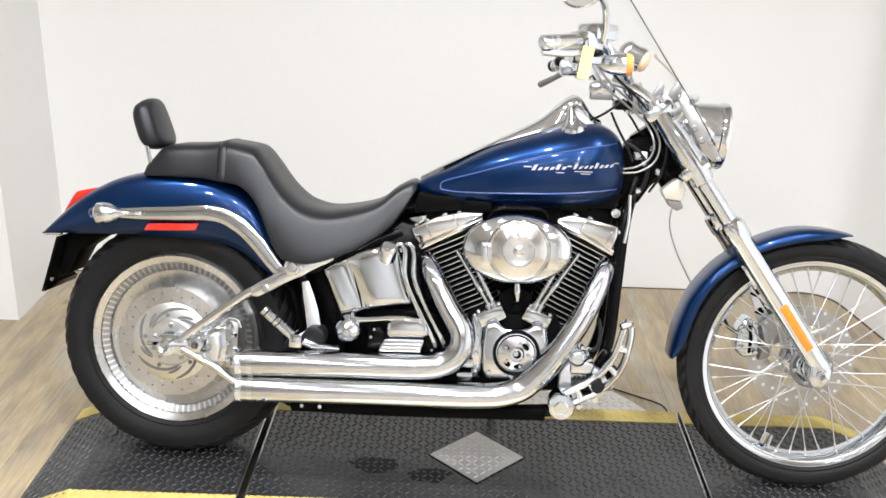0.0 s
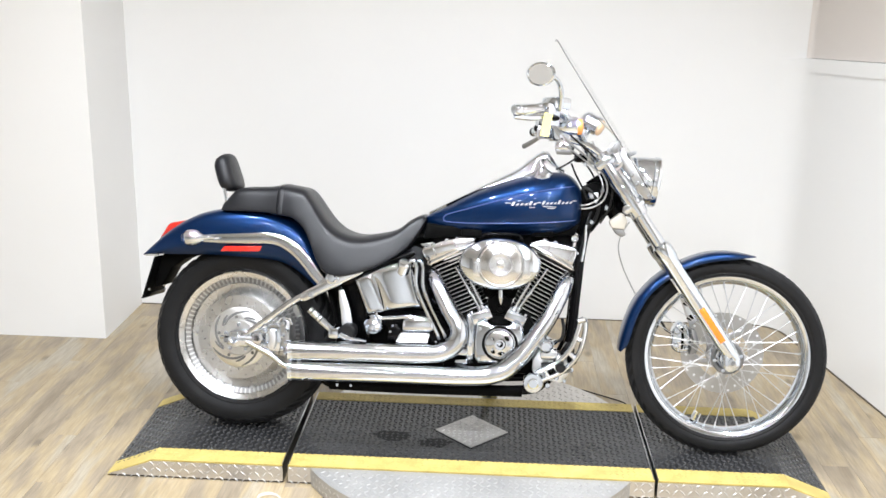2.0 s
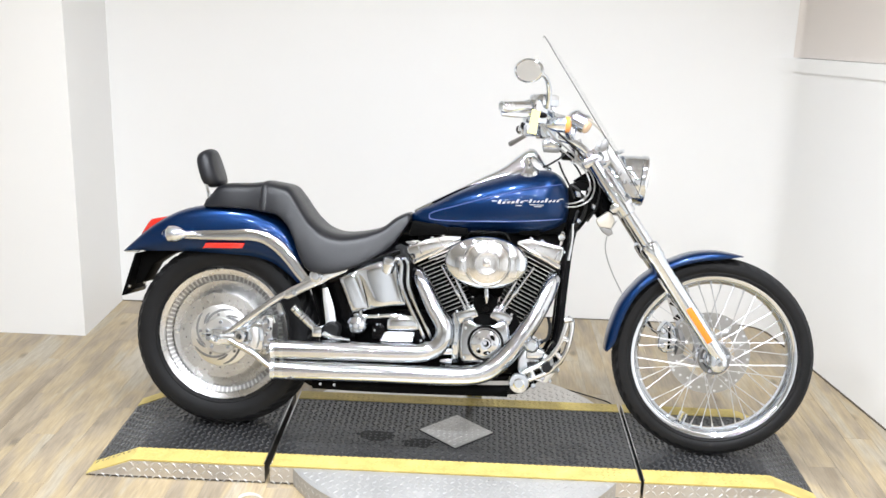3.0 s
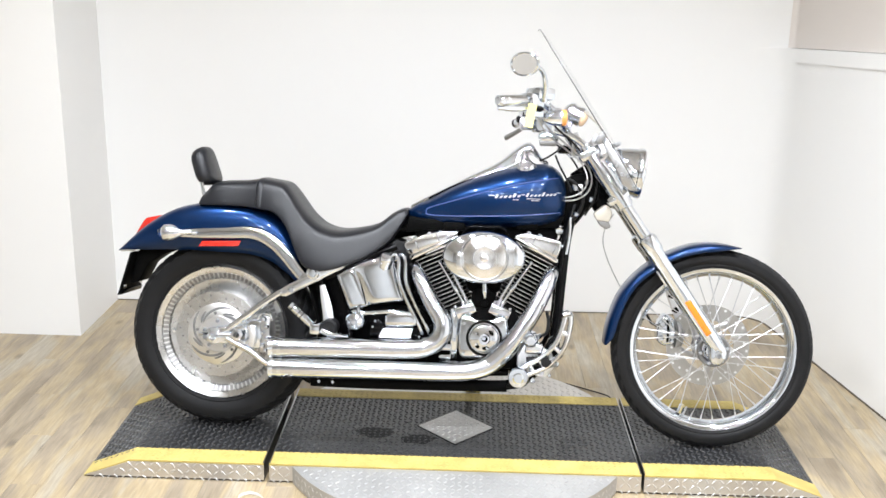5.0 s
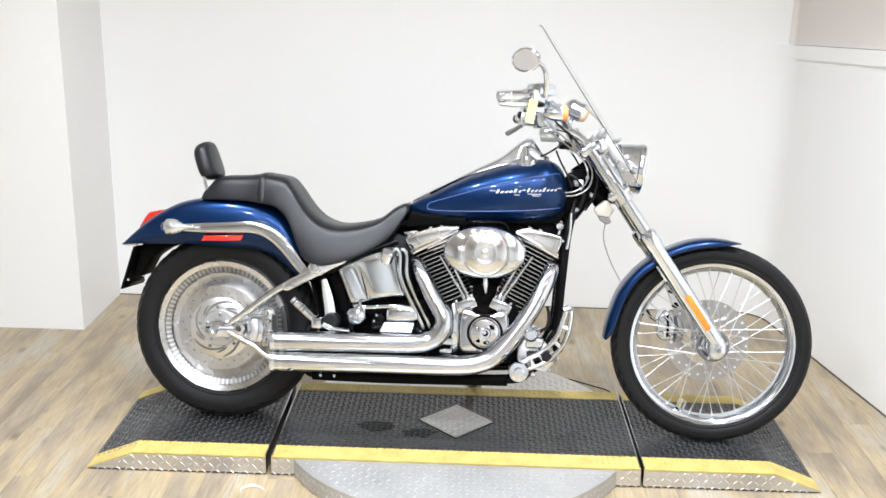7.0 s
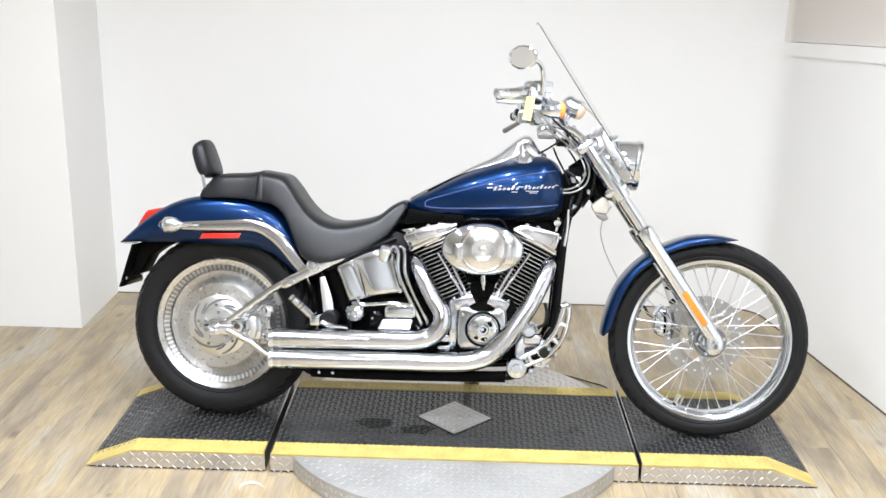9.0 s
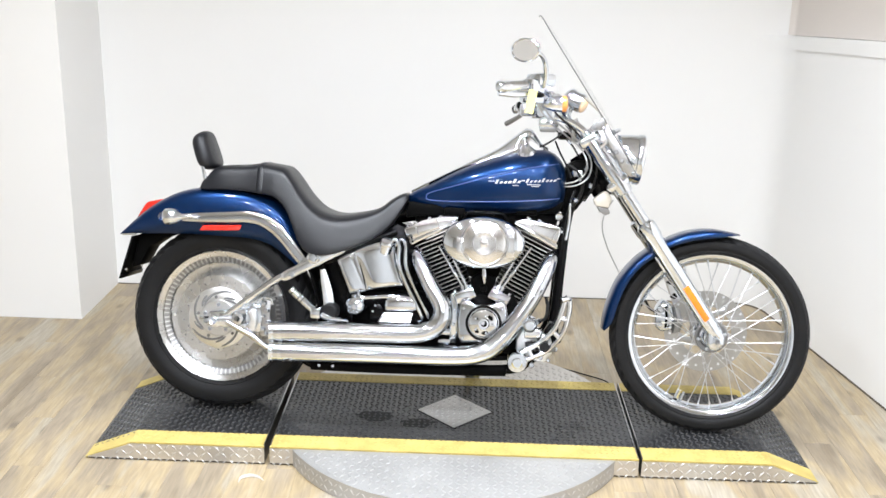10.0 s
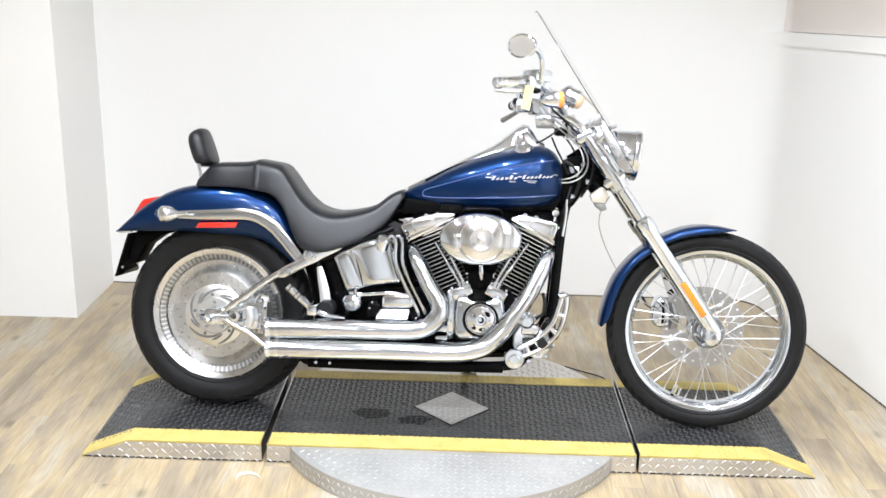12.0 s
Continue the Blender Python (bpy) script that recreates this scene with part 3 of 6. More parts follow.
plate = part("diamond_plate", bm, DIAMOND, middle, "bare worn metal diamond let into the deck", smooth=False)
bmesh_m = Matrix(((1, 0, 0, 0), (0, 0, 1, Y0 + 0.012), (0, 1, 0, TOP), (0, 0, 0, 1)))
plate.data.transform(bmesh_m)
joint = part("diamond_joint", prism(bmesh.new(), [(X0 - 0.137, 0), (X0, -0.137), (X0 + 0.137, 0), (X0, 0.137)], 0, 0.0009), MATT, middle, "dark joint round the diamond", smooth=False)
joint.data.transform(bmesh_m)
mt = Matrix.Translation((0, 0, TOP + 0.003))
bm = lugs(bmesh.new(), lug_spots(X0 - 0.13, X0 + 0.13, Y0 - 0.12, Y0 + 0.14, 0.0195, mt, lambda x, y: abs(x - X0) + abs(y - Y0 - 0.012) < 0.115), 0.0105, 0.0034, 0.0018, 0)
tagged(part("diamond_tread", bm, TREADLUG, middle, smooth=False), kind="stuff")

STAIN = material("oil_stain", (0.006, 0.006, 0.006), 0.5, vary=0.3, scale=20.0, spec=0.22)
for cx, cy, rx, ry in ((-0.182, Y0 - 0.045, 0.062, 0.040), (-0.030, Y0 - 0.085, 0.052, 0.034)):
    bm = bmesh.new()
    ring = []
    for k in range(40):
        a = 2 * math.pi * k / 40
        w = 1 + 0.38 * noise.noise(Vector((2.2 * math.cos(a) + cx * 9, 2.2 * math.sin(a), cy))) + 0.16 * noise.noise(Vector((7 * math.cos(a) + cx * 9, 7 * math.sin(a), cy)))
        ring.append((cx + rx * w * math.cos(a), cy + ry * w * math.sin(a)))
    hi = [bm.verts.new((x, y, TOP + 0.0006)) for x, y in ring]
    lo = [bm.verts.new((x, y, TOP - 0.001)) for x, y in ring]
    bm.faces.new(hi)
    for k in range(40):
        bm.faces.new((lo[k], lo[(k + 1) % 40], hi[(k + 1) % 40], hi[k]))
    part("oil_stain", bm, STAIN, middle, "dark oil stain on the deck", smooth=False)

table_r = 0.602
turn = thing("turntable", "round bright tread plate turntable under the lift", "turntable", Matrix.Translation((0, 0, 0)))


def cap(bm, side, z0, z1):
    """The part of the disc that stands out on one side of the deck."""
    a0 = math.asin((DEPTH + 0.004) / table_r)
    pts = [(X0 + table_r * math.cos(a), Y0 + side * table_r * math.sin(a)) for a in np.linspace(a0, math.pi - a0, 49)]
    lo = [bm.verts.new((x, y, z0)) for x, y in pts]
    hi = [bm.verts.new((x, y, z1)) for x, y in pts]
    bm.faces.new(lo)
    bm.faces.new(hi)
    for i in range(len(pts)):
        j = (i + 1) % len(pts)
        bm.faces.new((lo[i], lo[j], hi[j], hi[i]))
    return bm


# near cap worn; far cap coloured brighter to offset the shade behind the bike
for side in (-1, 1):
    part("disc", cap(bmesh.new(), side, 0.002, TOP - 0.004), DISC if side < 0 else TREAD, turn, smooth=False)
mt = Matrix.Translation((0, 0, TOP - 0.004))
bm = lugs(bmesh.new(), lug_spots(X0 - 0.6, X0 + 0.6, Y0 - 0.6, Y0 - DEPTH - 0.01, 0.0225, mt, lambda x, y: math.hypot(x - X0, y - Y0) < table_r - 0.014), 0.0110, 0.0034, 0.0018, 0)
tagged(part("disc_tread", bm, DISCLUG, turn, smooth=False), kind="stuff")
bm = lugs(bmesh.new(), lug_spots(X0 - 0.6, X0 + 0.6, Y0 + DEPTH + 0.006, Y0 + 0.6, 0.0225, mt, lambda x, y: math.hypot(x - X0, y - Y0) < table_r - 0.014), 0.0110, 0.0034, 0.0018, 0)
tagged(part("disc_tread", bm, TREAD, turn, smooth=False), kind="stuff")
bm = bmesh.new()
for i in range(56):
    a = math.pi * (1.18 + 0.64 * i / 55)
    m = Matrix.Translation((X0 + table_r * math.cos(a), Y0 + table_r * math.sin(a), 0)) @ Matrix.Rotation(a + math.pi / 2, 4, "Z") @ Matrix.Rotation(math.pi / 2, 4, "X")
    for k, z in enumerate((0.017, 0.042)):
        lugs(bm, [((0, z), 45 if (i + k) % 2 else -45, m)], 0.0110, 0.0026, 0.0010, 0)
tagged(part("rim_tread", bm, TREADLUG, turn, smooth=False), kind="stuff")

# cable and scrap on the floor beside the lift
cord = mesh_object("floor_cable", tube(bmesh.new(), [(0.40, 3.010, 0.0035), (0.462, 2.975, 0.0035), (0.549, 2.922, 0.0035), (0.595, 2.892, 0.0035), (0.640, 2.862, 0.0035), (0.682, 2.832, 0.0035), (0.700, 2.795, 0.0035), (0.704, 2.70, 0.0035)], 0.0024, 8, 6), HOSE)
tagged(cord, "thin black cable lying on the plank floor behind the lift", "cable")
bm = bmesh.new()
rim = smooth_path([(-0.582, 1.962, 0), (-0.580, 1.988, 0), (-0.553, 2.005, 0), (-0.525, 1.997, 0), (-0.506, 1.982, 0)], 6)
loft(bm, [[(q.x, q.y, 0.001 + 0.006 * math.sin(math.pi * k / (len(rim) - 1))), (q.x + 0.004, q.y - 0.010, 0.001)] for k, q in enumerate(rim)], False, False)
tagged(thicken(mesh_object("plastic_strip", bm, SCRAP), 0.0008), "curled scrap of grey plastic strip on the floor", "scrap")

# ---- motorcycle: x ahead, y to its left, z up, from the rear contact point ----
BIKE = Matrix.Translation((-0.721, 2.391, TOP + 0.003)) @ Matrix.Rotation(radians(-3.0), 4, "Z") @ Matrix.Rotation(radians(-12.0), 4, "X")
bike = thing("motorcycle", "blue and chrome cruiser motorcycle leaning on its side stand", "motorcycle", BIKE)
RW, FW = Vector((0, 0, 0.318)), Vector((1.674, 0, 0.334))


def tyre_profile(R, r_rim, half):
    """From bead to bead over the crown."""
    side = [(r_rim - 0.004, half * 0.72), (r_rim + 0.010, half * 0.86), (r_rim + 0.0115, half * 0.895), (r_rim + 0.0145, half * 0.90), (r_rim + 0.016, half * 0.885), (r_rim + 0.35 * (R - r_rim), half * 0.985), (r_rim + 0.52 * (R - r_rim), half),
            (r_rim + 0.72 * (R - r_rim), half * 0.93), (R - 0.022, half * 0.80), (R - 0.010, half * 0.58), (R - 0.003, half * 0.32), (R, 0.0)]
    return [(r, y) for r, y in side] + [(r, -y) for r, y in reversed(side[:-1])]


# rear wheel
rear = part("rear_wheel", lathe(bmesh.new(), [(0.024, -0.075), (0.05, -0.075), (0.055, -0.06), (0.09, -0.052), (0.135, -0.0365), (0.150, -0.0365), (0.160, -0.038), (0.172, -0.040), (0.184, -0.042), (0.188, -0.046), (0.206, -0.056),
            (0.208, -0.062), (0.212, -0.064), (0.226, -0.068), (0.230, -0.063), (0.226, -0.05), (0.214, -0.02), (0.214, 0.02), (0.226, 0.05), (0.230, 0.063), (0.225, 0.068), (0.214, 0.060), (0.19, 0.04), (0.05, 0.06), (0.024, 0.07)], RW, seg=96), TURNED, bike, "solid satin aluminium disc wheel")
part("tyre", lathe(bmesh.new(), tyre_profile(0.322, 0.226, 0.080), RW, seg=96), RUBBER, rear)
front = part("front_wheel", lathe(bmesh.new(), [(0.259, -0.030), (0.266, -0.036), (0.275, -0.037), (0.277, -0.033), (0.270, -0.026), (0.262, -0.016), (0.252, -0.010), (0.252, 0.010), (0.262, 0.016), (0.270, 0.026), (0.277, 0.033), (0.275, 0.037),
            (0.266, 0.036), (0.259, 0.030), (0.247, 0.012), (0.247, -0.012), (0.259, -0.030)], FW, seg=96), CHROME, bike, "wire-spoked chrome front wheel")
part("tyre", lathe(bmesh.new(), tyre_profile(0.336, 0.272, 0.043), FW, seg=96), RUBBER, front)

# mudguards
rows = ease([(-0.368, 0.588, -0.352, 0.590, 0.070), (-0.335, 0.622, -0.30, 0.594, 0.084), (-0.285, 0.668, -0.25, 0.596, 0.094), (-0.233, 0.706, -0.20, 0.599, 0.100), (-0.179, 0.735, -0.15, 0.601, 0.105),
             (-0.125, 0.753, -0.10, 0.603, 0.108), (-0.06, 0.764, -0.045, 0.602, 0.110), (0.02, 0.768, 0.02, 0.600, 0.110), (0.10, 0.762, 0.095, 0.598, 0.110), (0.165, 0.742, 0.150, 0.588, 0.110),
             (0.215, 0.706, 0.190, 0.571, 0.110), (0.255, 0.650, 0.222, 0.548, 0.110), (0.285, 0.590, 0.246, 0.530, 0.110), (0.305, 0.525, 0.266, 0.512, 0.110)], 4)
rear_guard = thicken(part("rear_mudguard", arch(bmesh.new(), rows, 22, 0.5, 0.48), BLUE, bike, "deep blue metallic rear mudguard", angle=60), 0.004)
rows = ease([(1.752, 0.680, 1.748, 0.678, 0.040), (1.70, 0.690, 1.683, 0.668, 0.060), (1.645, 0.693, 1.620, 0.660, 0.066), (1.581, 0.684, 1.570, 0.648, 0.068), (1.510, 0.655, 1.522, 0.630, 0.068), (1.442, 0.612, 1.466, 0.592, 0.068),
             (1.393, 0.565, 1.413, 0.545, 0.068), (1.351, 0.505, 1.378, 0.488, 0.068), (1.326, 0.440, 1.355, 0.425, 0.067), (1.313, 0.385, 1.340, 0.365, 0.062), (1.308, 0.338, 1.318, 0.333, 0.045)], 4)
thicken(part("front_mudguard", arch(bmesh.new(), rows, 16, 0.6, 0.7), BLUE, bike, "deep blue metallic front mudguard", angle=60), 0.003)

# tank
TANK = [(0.632, 0.738, 0.766, 0.030), (0.660, 0.725, 0.785, 0.055), (0.705, 0.716, 0.806, 0.078), (0.768, 0.710, 0.842, 0.103), (0.830, 0.708, 0.872, 0.122), (0.895, 0.709, 0.896, 0.137), (0.958, 0.712, 0.916, 0.147),
        (1.020, 0.717, 0.930, 0.151), (1.075, 0.723, 0.936, 0.148), (1.110, 0.732, 0.930, 0.137), (1.138, 0.744, 0.910, 0.117), (1.155, 0.762, 0.880, 0.090), (1.163, 0.791, 0.845, 0.045)]
tank = part("fuel_tank", loft(bmesh.new(), [hull_ring(x, lo, hi, w, 40, 0.62, 0.80, 0.46) for x, lo, hi, w in ease(TANK, 4)]), BLUE, bike, "deep blue metallic teardrop fuel tank", angle=60)

# seat


def seat_ring(x, lo, hi, w, n=5):
    """A saddle's section: leaning flanks, rounded shoulders and a narrow crown."""
    h = hi - lo
    half = [(0.0, lo), (0.80 * w, lo), (0.965 * w, lo + 0.02 * h), (w, lo + 0.09 * h), (0.955 * w, lo + 0.36 * h), (0.865 * w, lo + 0.68 * h), (0.76 * w, lo + 0.87 * h), (0.57 * w, lo + 0.97 * h), (0.30 * w, hi), (0.0, hi)]
    fine = [(q.y, q.z) for q in smooth_path([(0, y, z) for y, z in half], n)]
    return [(x, y, z) for y, z in fine] + [(x, -y, z) for y, z in reversed(fine[1:-1])]


SEAT = [(-0.080, 0.758, 0.774, 0.080), (-0.074, 0.756, 0.788, 0.086), (-0.056, 0.755, 0.808, 0.092), (-0.035, 0.755, 0.830, 0.097), (0.0, 0.756, 0.840, 0.102), (0.08, 0.755, 0.845, 0.108), (0.133, 0.748, 0.853, 0.116), (0.179, 0.742, 0.849, 0.124), (0.215, 0.716, 0.840, 0.130), (0.243, 0.672, 0.810, 0.138),
        (0.272, 0.605, 0.770, 0.148), (0.300, 0.566, 0.736, 0.157), (0.342, 0.552, 0.704, 0.163), (0.401, 0.560, 0.689, 0.163), (0.480, 0.590, 0.699, 0.150), (0.538, 0.624, 0.718, 0.130), (0.576, 0.655, 0.748, 0.112), (0.605, 0.697, 0.765, 0.098),
        (0.624, 0.730, 0.770, 0.085), (0.634, 0.750, 0.764, 0.070)]
seat = part("seat", loft(bmesh.new(), [seat_ring(x, lo, hi, w) for x, lo, hi, w in ease(SEAT, 5)]), LEATHER, bike, "black leather two-up seat", angle=60)

# exhaust
PIPES = {"upper": [(0.214, -0.19, 0.299), (0.445, -0.19, 0.308), (0.640, -0.19, 0.312), (0.720, -0.19, 0.322), (0.765, -0.188, 0.355), (0.772, -0.182, 0.405), (0.735, -0.165, 0.465), (0.700, -0.146, 0.525), (0.676, -0.118, 0.560), (0.668, -0.085, 0.572)],
         "lower": [(0.215, -0.19, 0.232), (0.500, -0.19, 0.240), (0.800, -0.19, 0.247), (0.905, -0.19, 0.262), (0.962, -0.188, 0.302), (1.010, -0.182, 0.362), (1.062, -0.17, 0.445), (1.098, -0.150, 0.520), (1.118, -0.120, 0.566), (1.128, -0.085, 0.580)]}
for pts in PIPES.values():
    part("exhaust_pipe", tube(bmesh.new(), pts, [0.034, 0.034, 0.033, 0.032, 0.031, 0.030, 0.029, 0.0285, 0.026, 0.023], 28, 8), PIPE, bike, "straight chrome exhaust pipe")

# engine blocks
engine = part("engine", prism(bmesh.new(), [(0.72, 0.25), (1.03, 0.25), (1.06, 0.34), (1.00, 0.46), (0.81, 0.46), (0.70, 0.36)], -0.12, 0.12, 0.012), MATT, bike, "chrome and black V-twin engine")
cleaner = part("air_cleaner", lathe(bmesh.new(), [(0.0, -0.226), (0.40, -0.2245), (0.60, -0.2215), (0.80, -0.216), (0.90, -0.211), (0.955, -0.206), (0.985, -0.199), (1.0, -0.190), (1.0, -0.165), (0.94, -0.155), (0.0, -0.155)], (0.899, 0, 0.625), seg=72, squash=(0.086, 0.135)), CHROME, engine, "oval chrome air cleaner cover")
part("cleaner_dome", lathe(bmesh.new(), [(0.0, -0.2420), (0.009, -0.2418), (0.0115, -0.2405), (0.013, -0.2385), (0.030, -0.2375), (0.0335, -0.2388), (0.0365, -0.2385), (0.039, -0.2355), (0.055, -0.2325), (0.068, -0.2275), (0.0705, -0.2282), (0.0735, -0.2270), (0.0755, -0.2225), (0.0755, -0.205)], (0.903, 0, 0.627), seg=72), DOME, cleaner, "round turned dome of the air cleaner")
for poly in ([(0.814, 0.585), (0.838, 0.584), (0.836, 0.644), (0.812, 0.643)], [(0.974, 0.582), (1.000, 0.584), (0.998, 0.672), (0.970, 0.673)]):
    part("cleaner_step", prism(bmesh.new(), poly, -0.2285, -0.200, 0.0015), POLISHED, cleaner)



# ---- motorcycle: rear end ----
def copies(name, me, parent, mats, label=""):
    """Alike pieces that share one mesh, each at its own local pose."""
    for m in mats:
        ob = new(name, me)
        ob.parent = parent
        ob.matrix_basis = m
        if label:
            ob["label"] = label


def shared(name, bm, mat, smooth=False):
    me = bpy.data.meshes.new(name)
    bmesh.ops.recalc_face_normals(bm, faces=bm.faces)
    for f in bm.faces:
        f.smooth = smooth
    bm.to_mesh(me)
    bm.free()
    me.materials.append(mat)
    return me


def round_bar(name, pts, r, mat, parent, label="", seg=14, smooth=6, flat=1.0):
    return part(name, tube(bmesh.new(), pts, r, seg, smooth, True, flat), mat, parent, label)


def turned(name, prof, centre, mat, parent, label="", axis=(0, 1, 0), seg=40, squash=(1, 1)):
    return part(name, lathe(bmesh.new(), prof, centre, axis, seg, squash), mat, parent, label)


def bolt(parent, x, y, z, r=0.006, mat=None, out=-1):
    bm = lathe(bmesh.new(), [(r, 0.0), (r, 0.004), (r * 0.8, 0.006), (r * 0.45, 0.006), (r * 0.4, 0.003), (0, 0.003)], (x, y, z), (0, out, 0), 12)
    return part("bolt", bm, mat or CHROME, parent)


# flutes round the rear wheel's edge
bm = bmesh.new()
rib = [(-0.0030, 0.1885, -0.0465), (0.0030, 0.1885, -0.0465), (0.0034, 0.2055, -0.0560), (-0.0034, 0.2055, -0.0560)]
lo = [bm.verts.new((x, y + 0.004, z)) for x, z, y in rib]
hi = [bm.verts.new((x * 0.75, y - 0.0030, z)) for x, z, y in rib]
bm.faces.new(hi)
for i in range(4):
    bm.faces.new((lo[i], lo[(i + 1) % 4], hi[(i + 1) % 4], hi[i]))
me = shared("flute", bm, FLUTE)
copies("flute", me, rear, [Matrix.Translation(RW) @ Matrix.Rotation(2 * math.pi * k / 80, 4, "Y") for k in range(80)])
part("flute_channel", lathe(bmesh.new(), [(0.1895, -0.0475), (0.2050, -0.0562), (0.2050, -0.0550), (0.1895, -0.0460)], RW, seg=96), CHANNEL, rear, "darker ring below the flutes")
# tread blocks of the rear tyre


def tread_blocks(parent, centre, R, half, count, slant, width, prof, rubber=None, reach=0.80):
    crown = [p for p in prof if p[1] >= -1e-9][3:][::-1]
    rr, yy = [p[0] for p in crown], [p[1] for p in crown]
    meshes = []
    for side in (-1, 1):
        bm = bmesh.new()
        rings = []
        for k in range(6):
            y = half * (0.10 + reach * k / 5)
            r = float(np.interp(y, yy, rr))
            a0 = slant * (k / 5) ** 1.3
            w = width * (1 - 0.35 * k / 5)
            q = []
            for a, dr in ((a0 - w / 2, -0.002), (a0 - w / 2 + 0.004, 0.0022), (a0 + w / 2 - 0.004, 0.0022), (a0 + w / 2, -0.002)):
                q.append((math.sin(a) * (r + dr), side * y, math.cos(a) * (r + dr)))
            rings.append(q)
        loft(bm, rings)
        meshes.append(shared("tread_block", bm, rubber or TREADRUBBER))
    for side, me in enumerate(meshes):
        copies("tread_block", me, parent, [Matrix.Translation(centre) @ Matrix.Rotation(2 * math.pi * (k + 0.5 * side) / count, 4, "Y") for k in range(count)])


tread_blocks(rear, RW, 0.322, 0.080, 44, 0.16, 0.10, tyre_profile(0.322, 0.226, 0.080))
tread_blocks(front, FW, 0.336, 0.043, 48, 0.12, 0.095, tyre_profile(0.336, 0.272, 0.043), TREADRUBBER, 0.60)


def rotor(parent, centre, y, R, out, name="brake_disc", mat=None, hole=0.0028, inside=None):
    """A drilled steel disc with a slotted carrier; out is -1 for the near side."""
    c = centre + Vector((0, y, 0))
    disc = part(name, lathe(bmesh.new(), [(0.088, -0.0025), (R, -0.0025), (R, 0.0025), (0.088, 0.0025), (0.088, -0.0025)], c, seg=72), mat or TURNED, parent, "drilled steel brake disc")
    me = shared("drilling", lathe(bmesh.new(), [(0, 0.0028), (hole, 0.0028), (hole, 0.0)], (0, 0, 0), (0, out, 0), 10), inside or SLOT)
    copies("drilling", me, parent, [Matrix.Translation(c + Vector((r * math.sin(a), 0, r * math.cos(a)))) for a, r in ((2 * math.pi * k / 30, (0.112, 0.123, 0.133)[k % 3]) for k in range(30))])
    return disc


rotor(rear, RW, -0.092, 0.146, -1)
part("disc_carrier", lathe(bmesh.new(), [(0.030, -0.104), (0.060, -0.104), (0.064, -0.099), (0.103, -0.097), (0.105, -0.0955), (0.105, -0.09), (0.02, -0.088)], RW, seg=48), STEEL, rear, "polished disc carrier")
for k in range(5):
    a0 = 2 * math.pi * k / 5 - 0.94
    pts = [RW + Vector(((0.064 + 0.036 * t) * math.sin(a0 + 1.45 * t), -0.0988 + 0.0018 * t, (0.064 + 0.036 * t) * math.cos(a0 + 1.45 * t))) for t in np.linspace(0, 1, 11)]
    part("carrier_slot", tube(bmesh.new(), pts, [0.002, 0.0036, 0.0042, 0.0044, 0.0044, 0.0044, 0.0044, 0.0044, 0.0042, 0.0036, 0.002], 8, 0, True, 0.2), SLOT, rear, "dark spiral slot")
    pts = [RW + Vector(((0.068 + 0.018 * t) * math.sin(a0 + 1.18 + 0.5 * t), -0.0988 + 0.0009 * t, (0.068 + 0.018 * t) * math.cos(a0 + 1.18 + 0.5 * t))) for t in np.linspace(0, 1, 9)]
    part("carrier_slot", tube(bmesh.new(), pts, [0.002, 0.0034, 0.004, 0.004, 0.004, 0.0034, 0.002], 8, 0, True, 0.2), SLOT, rear, "dark curved slot")
    turned("carrier_hole", [(0, -0.1052), (0.0055, -0.1052), (0.0055, -0.100)], RW + Vector((0.072 * math.sin(a0 + 0.8), 0.0045, 0.072 * math.cos(a0 + 0.8))), SLOT, rear, "small round hole", seg=12)
for k in range(5):
    a = 2 * math.pi * k / 5
    bolt(rear, RW.x + 0.047 * math.sin(a), -0.104, RW.z + 0.047 * math.cos(a), 0.007)
turned("axle_nut", [(0.026, -0.10), (0.026, -0.145), (0.019, -0.147), (0.019, -0.163), (0.012, -0.166), (0.006, -0.160), (0, -0.160)], RW, CHROME, rear, "chrome axle nut", seg=24)
round_bar("valve_stem", [RW + Vector((-0.166, -0.05, 0.0)), RW + Vector((-0.160, -0.075, -0.002))], 0.004, CHROME, rear, smooth=0)

# swing arm: two tubes that meet at the axle, on either side
arm = part("swing_arm", tube(bmesh.new(), [(0.030, -0.135, 0.330), (0.10, -0.135, 0.385), (0.200, -0.134, 0.460), (0.235, -0.132, 0.480)], [0.010, 0.0125, 0.0135, 0.0145], 18, 6), POLISHED, bike, "polished triangular swing arm")
part("arm_fork", prism(bmesh.new(), [(0.225, 0.463), (0.245, 0.462), (0.436, 0.566), (0.443, 0.580), (0.434, 0.594), (0.418, 0.592), (0.245, 0.503), (0.222, 0.488)], -0.150, -0.112, 0.006, segments=3), POLISHED, arm)
round_bar("lower_tube", [(0.040, -0.135, 0.312), (0.12, -0.137, 0.273), (0.215, -0.139, 0.228), (0.34, -0.10, 0.30)], 0.0115, POLISHED, arm)
part("axle_plate", prism(bmesh.new(), [(-0.030, 0.296), (0.045, 0.292), (0.062, 0.318), (0.050, 0.352), (-0.020, 0.345), (-0.036, 0.322)], -0.142, -0.122, 0.006, segments=3), CHROME, arm)
round_bar("adjuster", [(-0.055, -0.132, 0.322), (0.03, -0.132, 0.320)], 0.006, CHROME, arm, smooth=0)
round_bar("far_tube", [(0.0, 0.135, 0.318), (0.235, 0.132, 0.480), (0.43, 0.125, 0.58)], 0.013, POLISHED, arm, smooth=0)
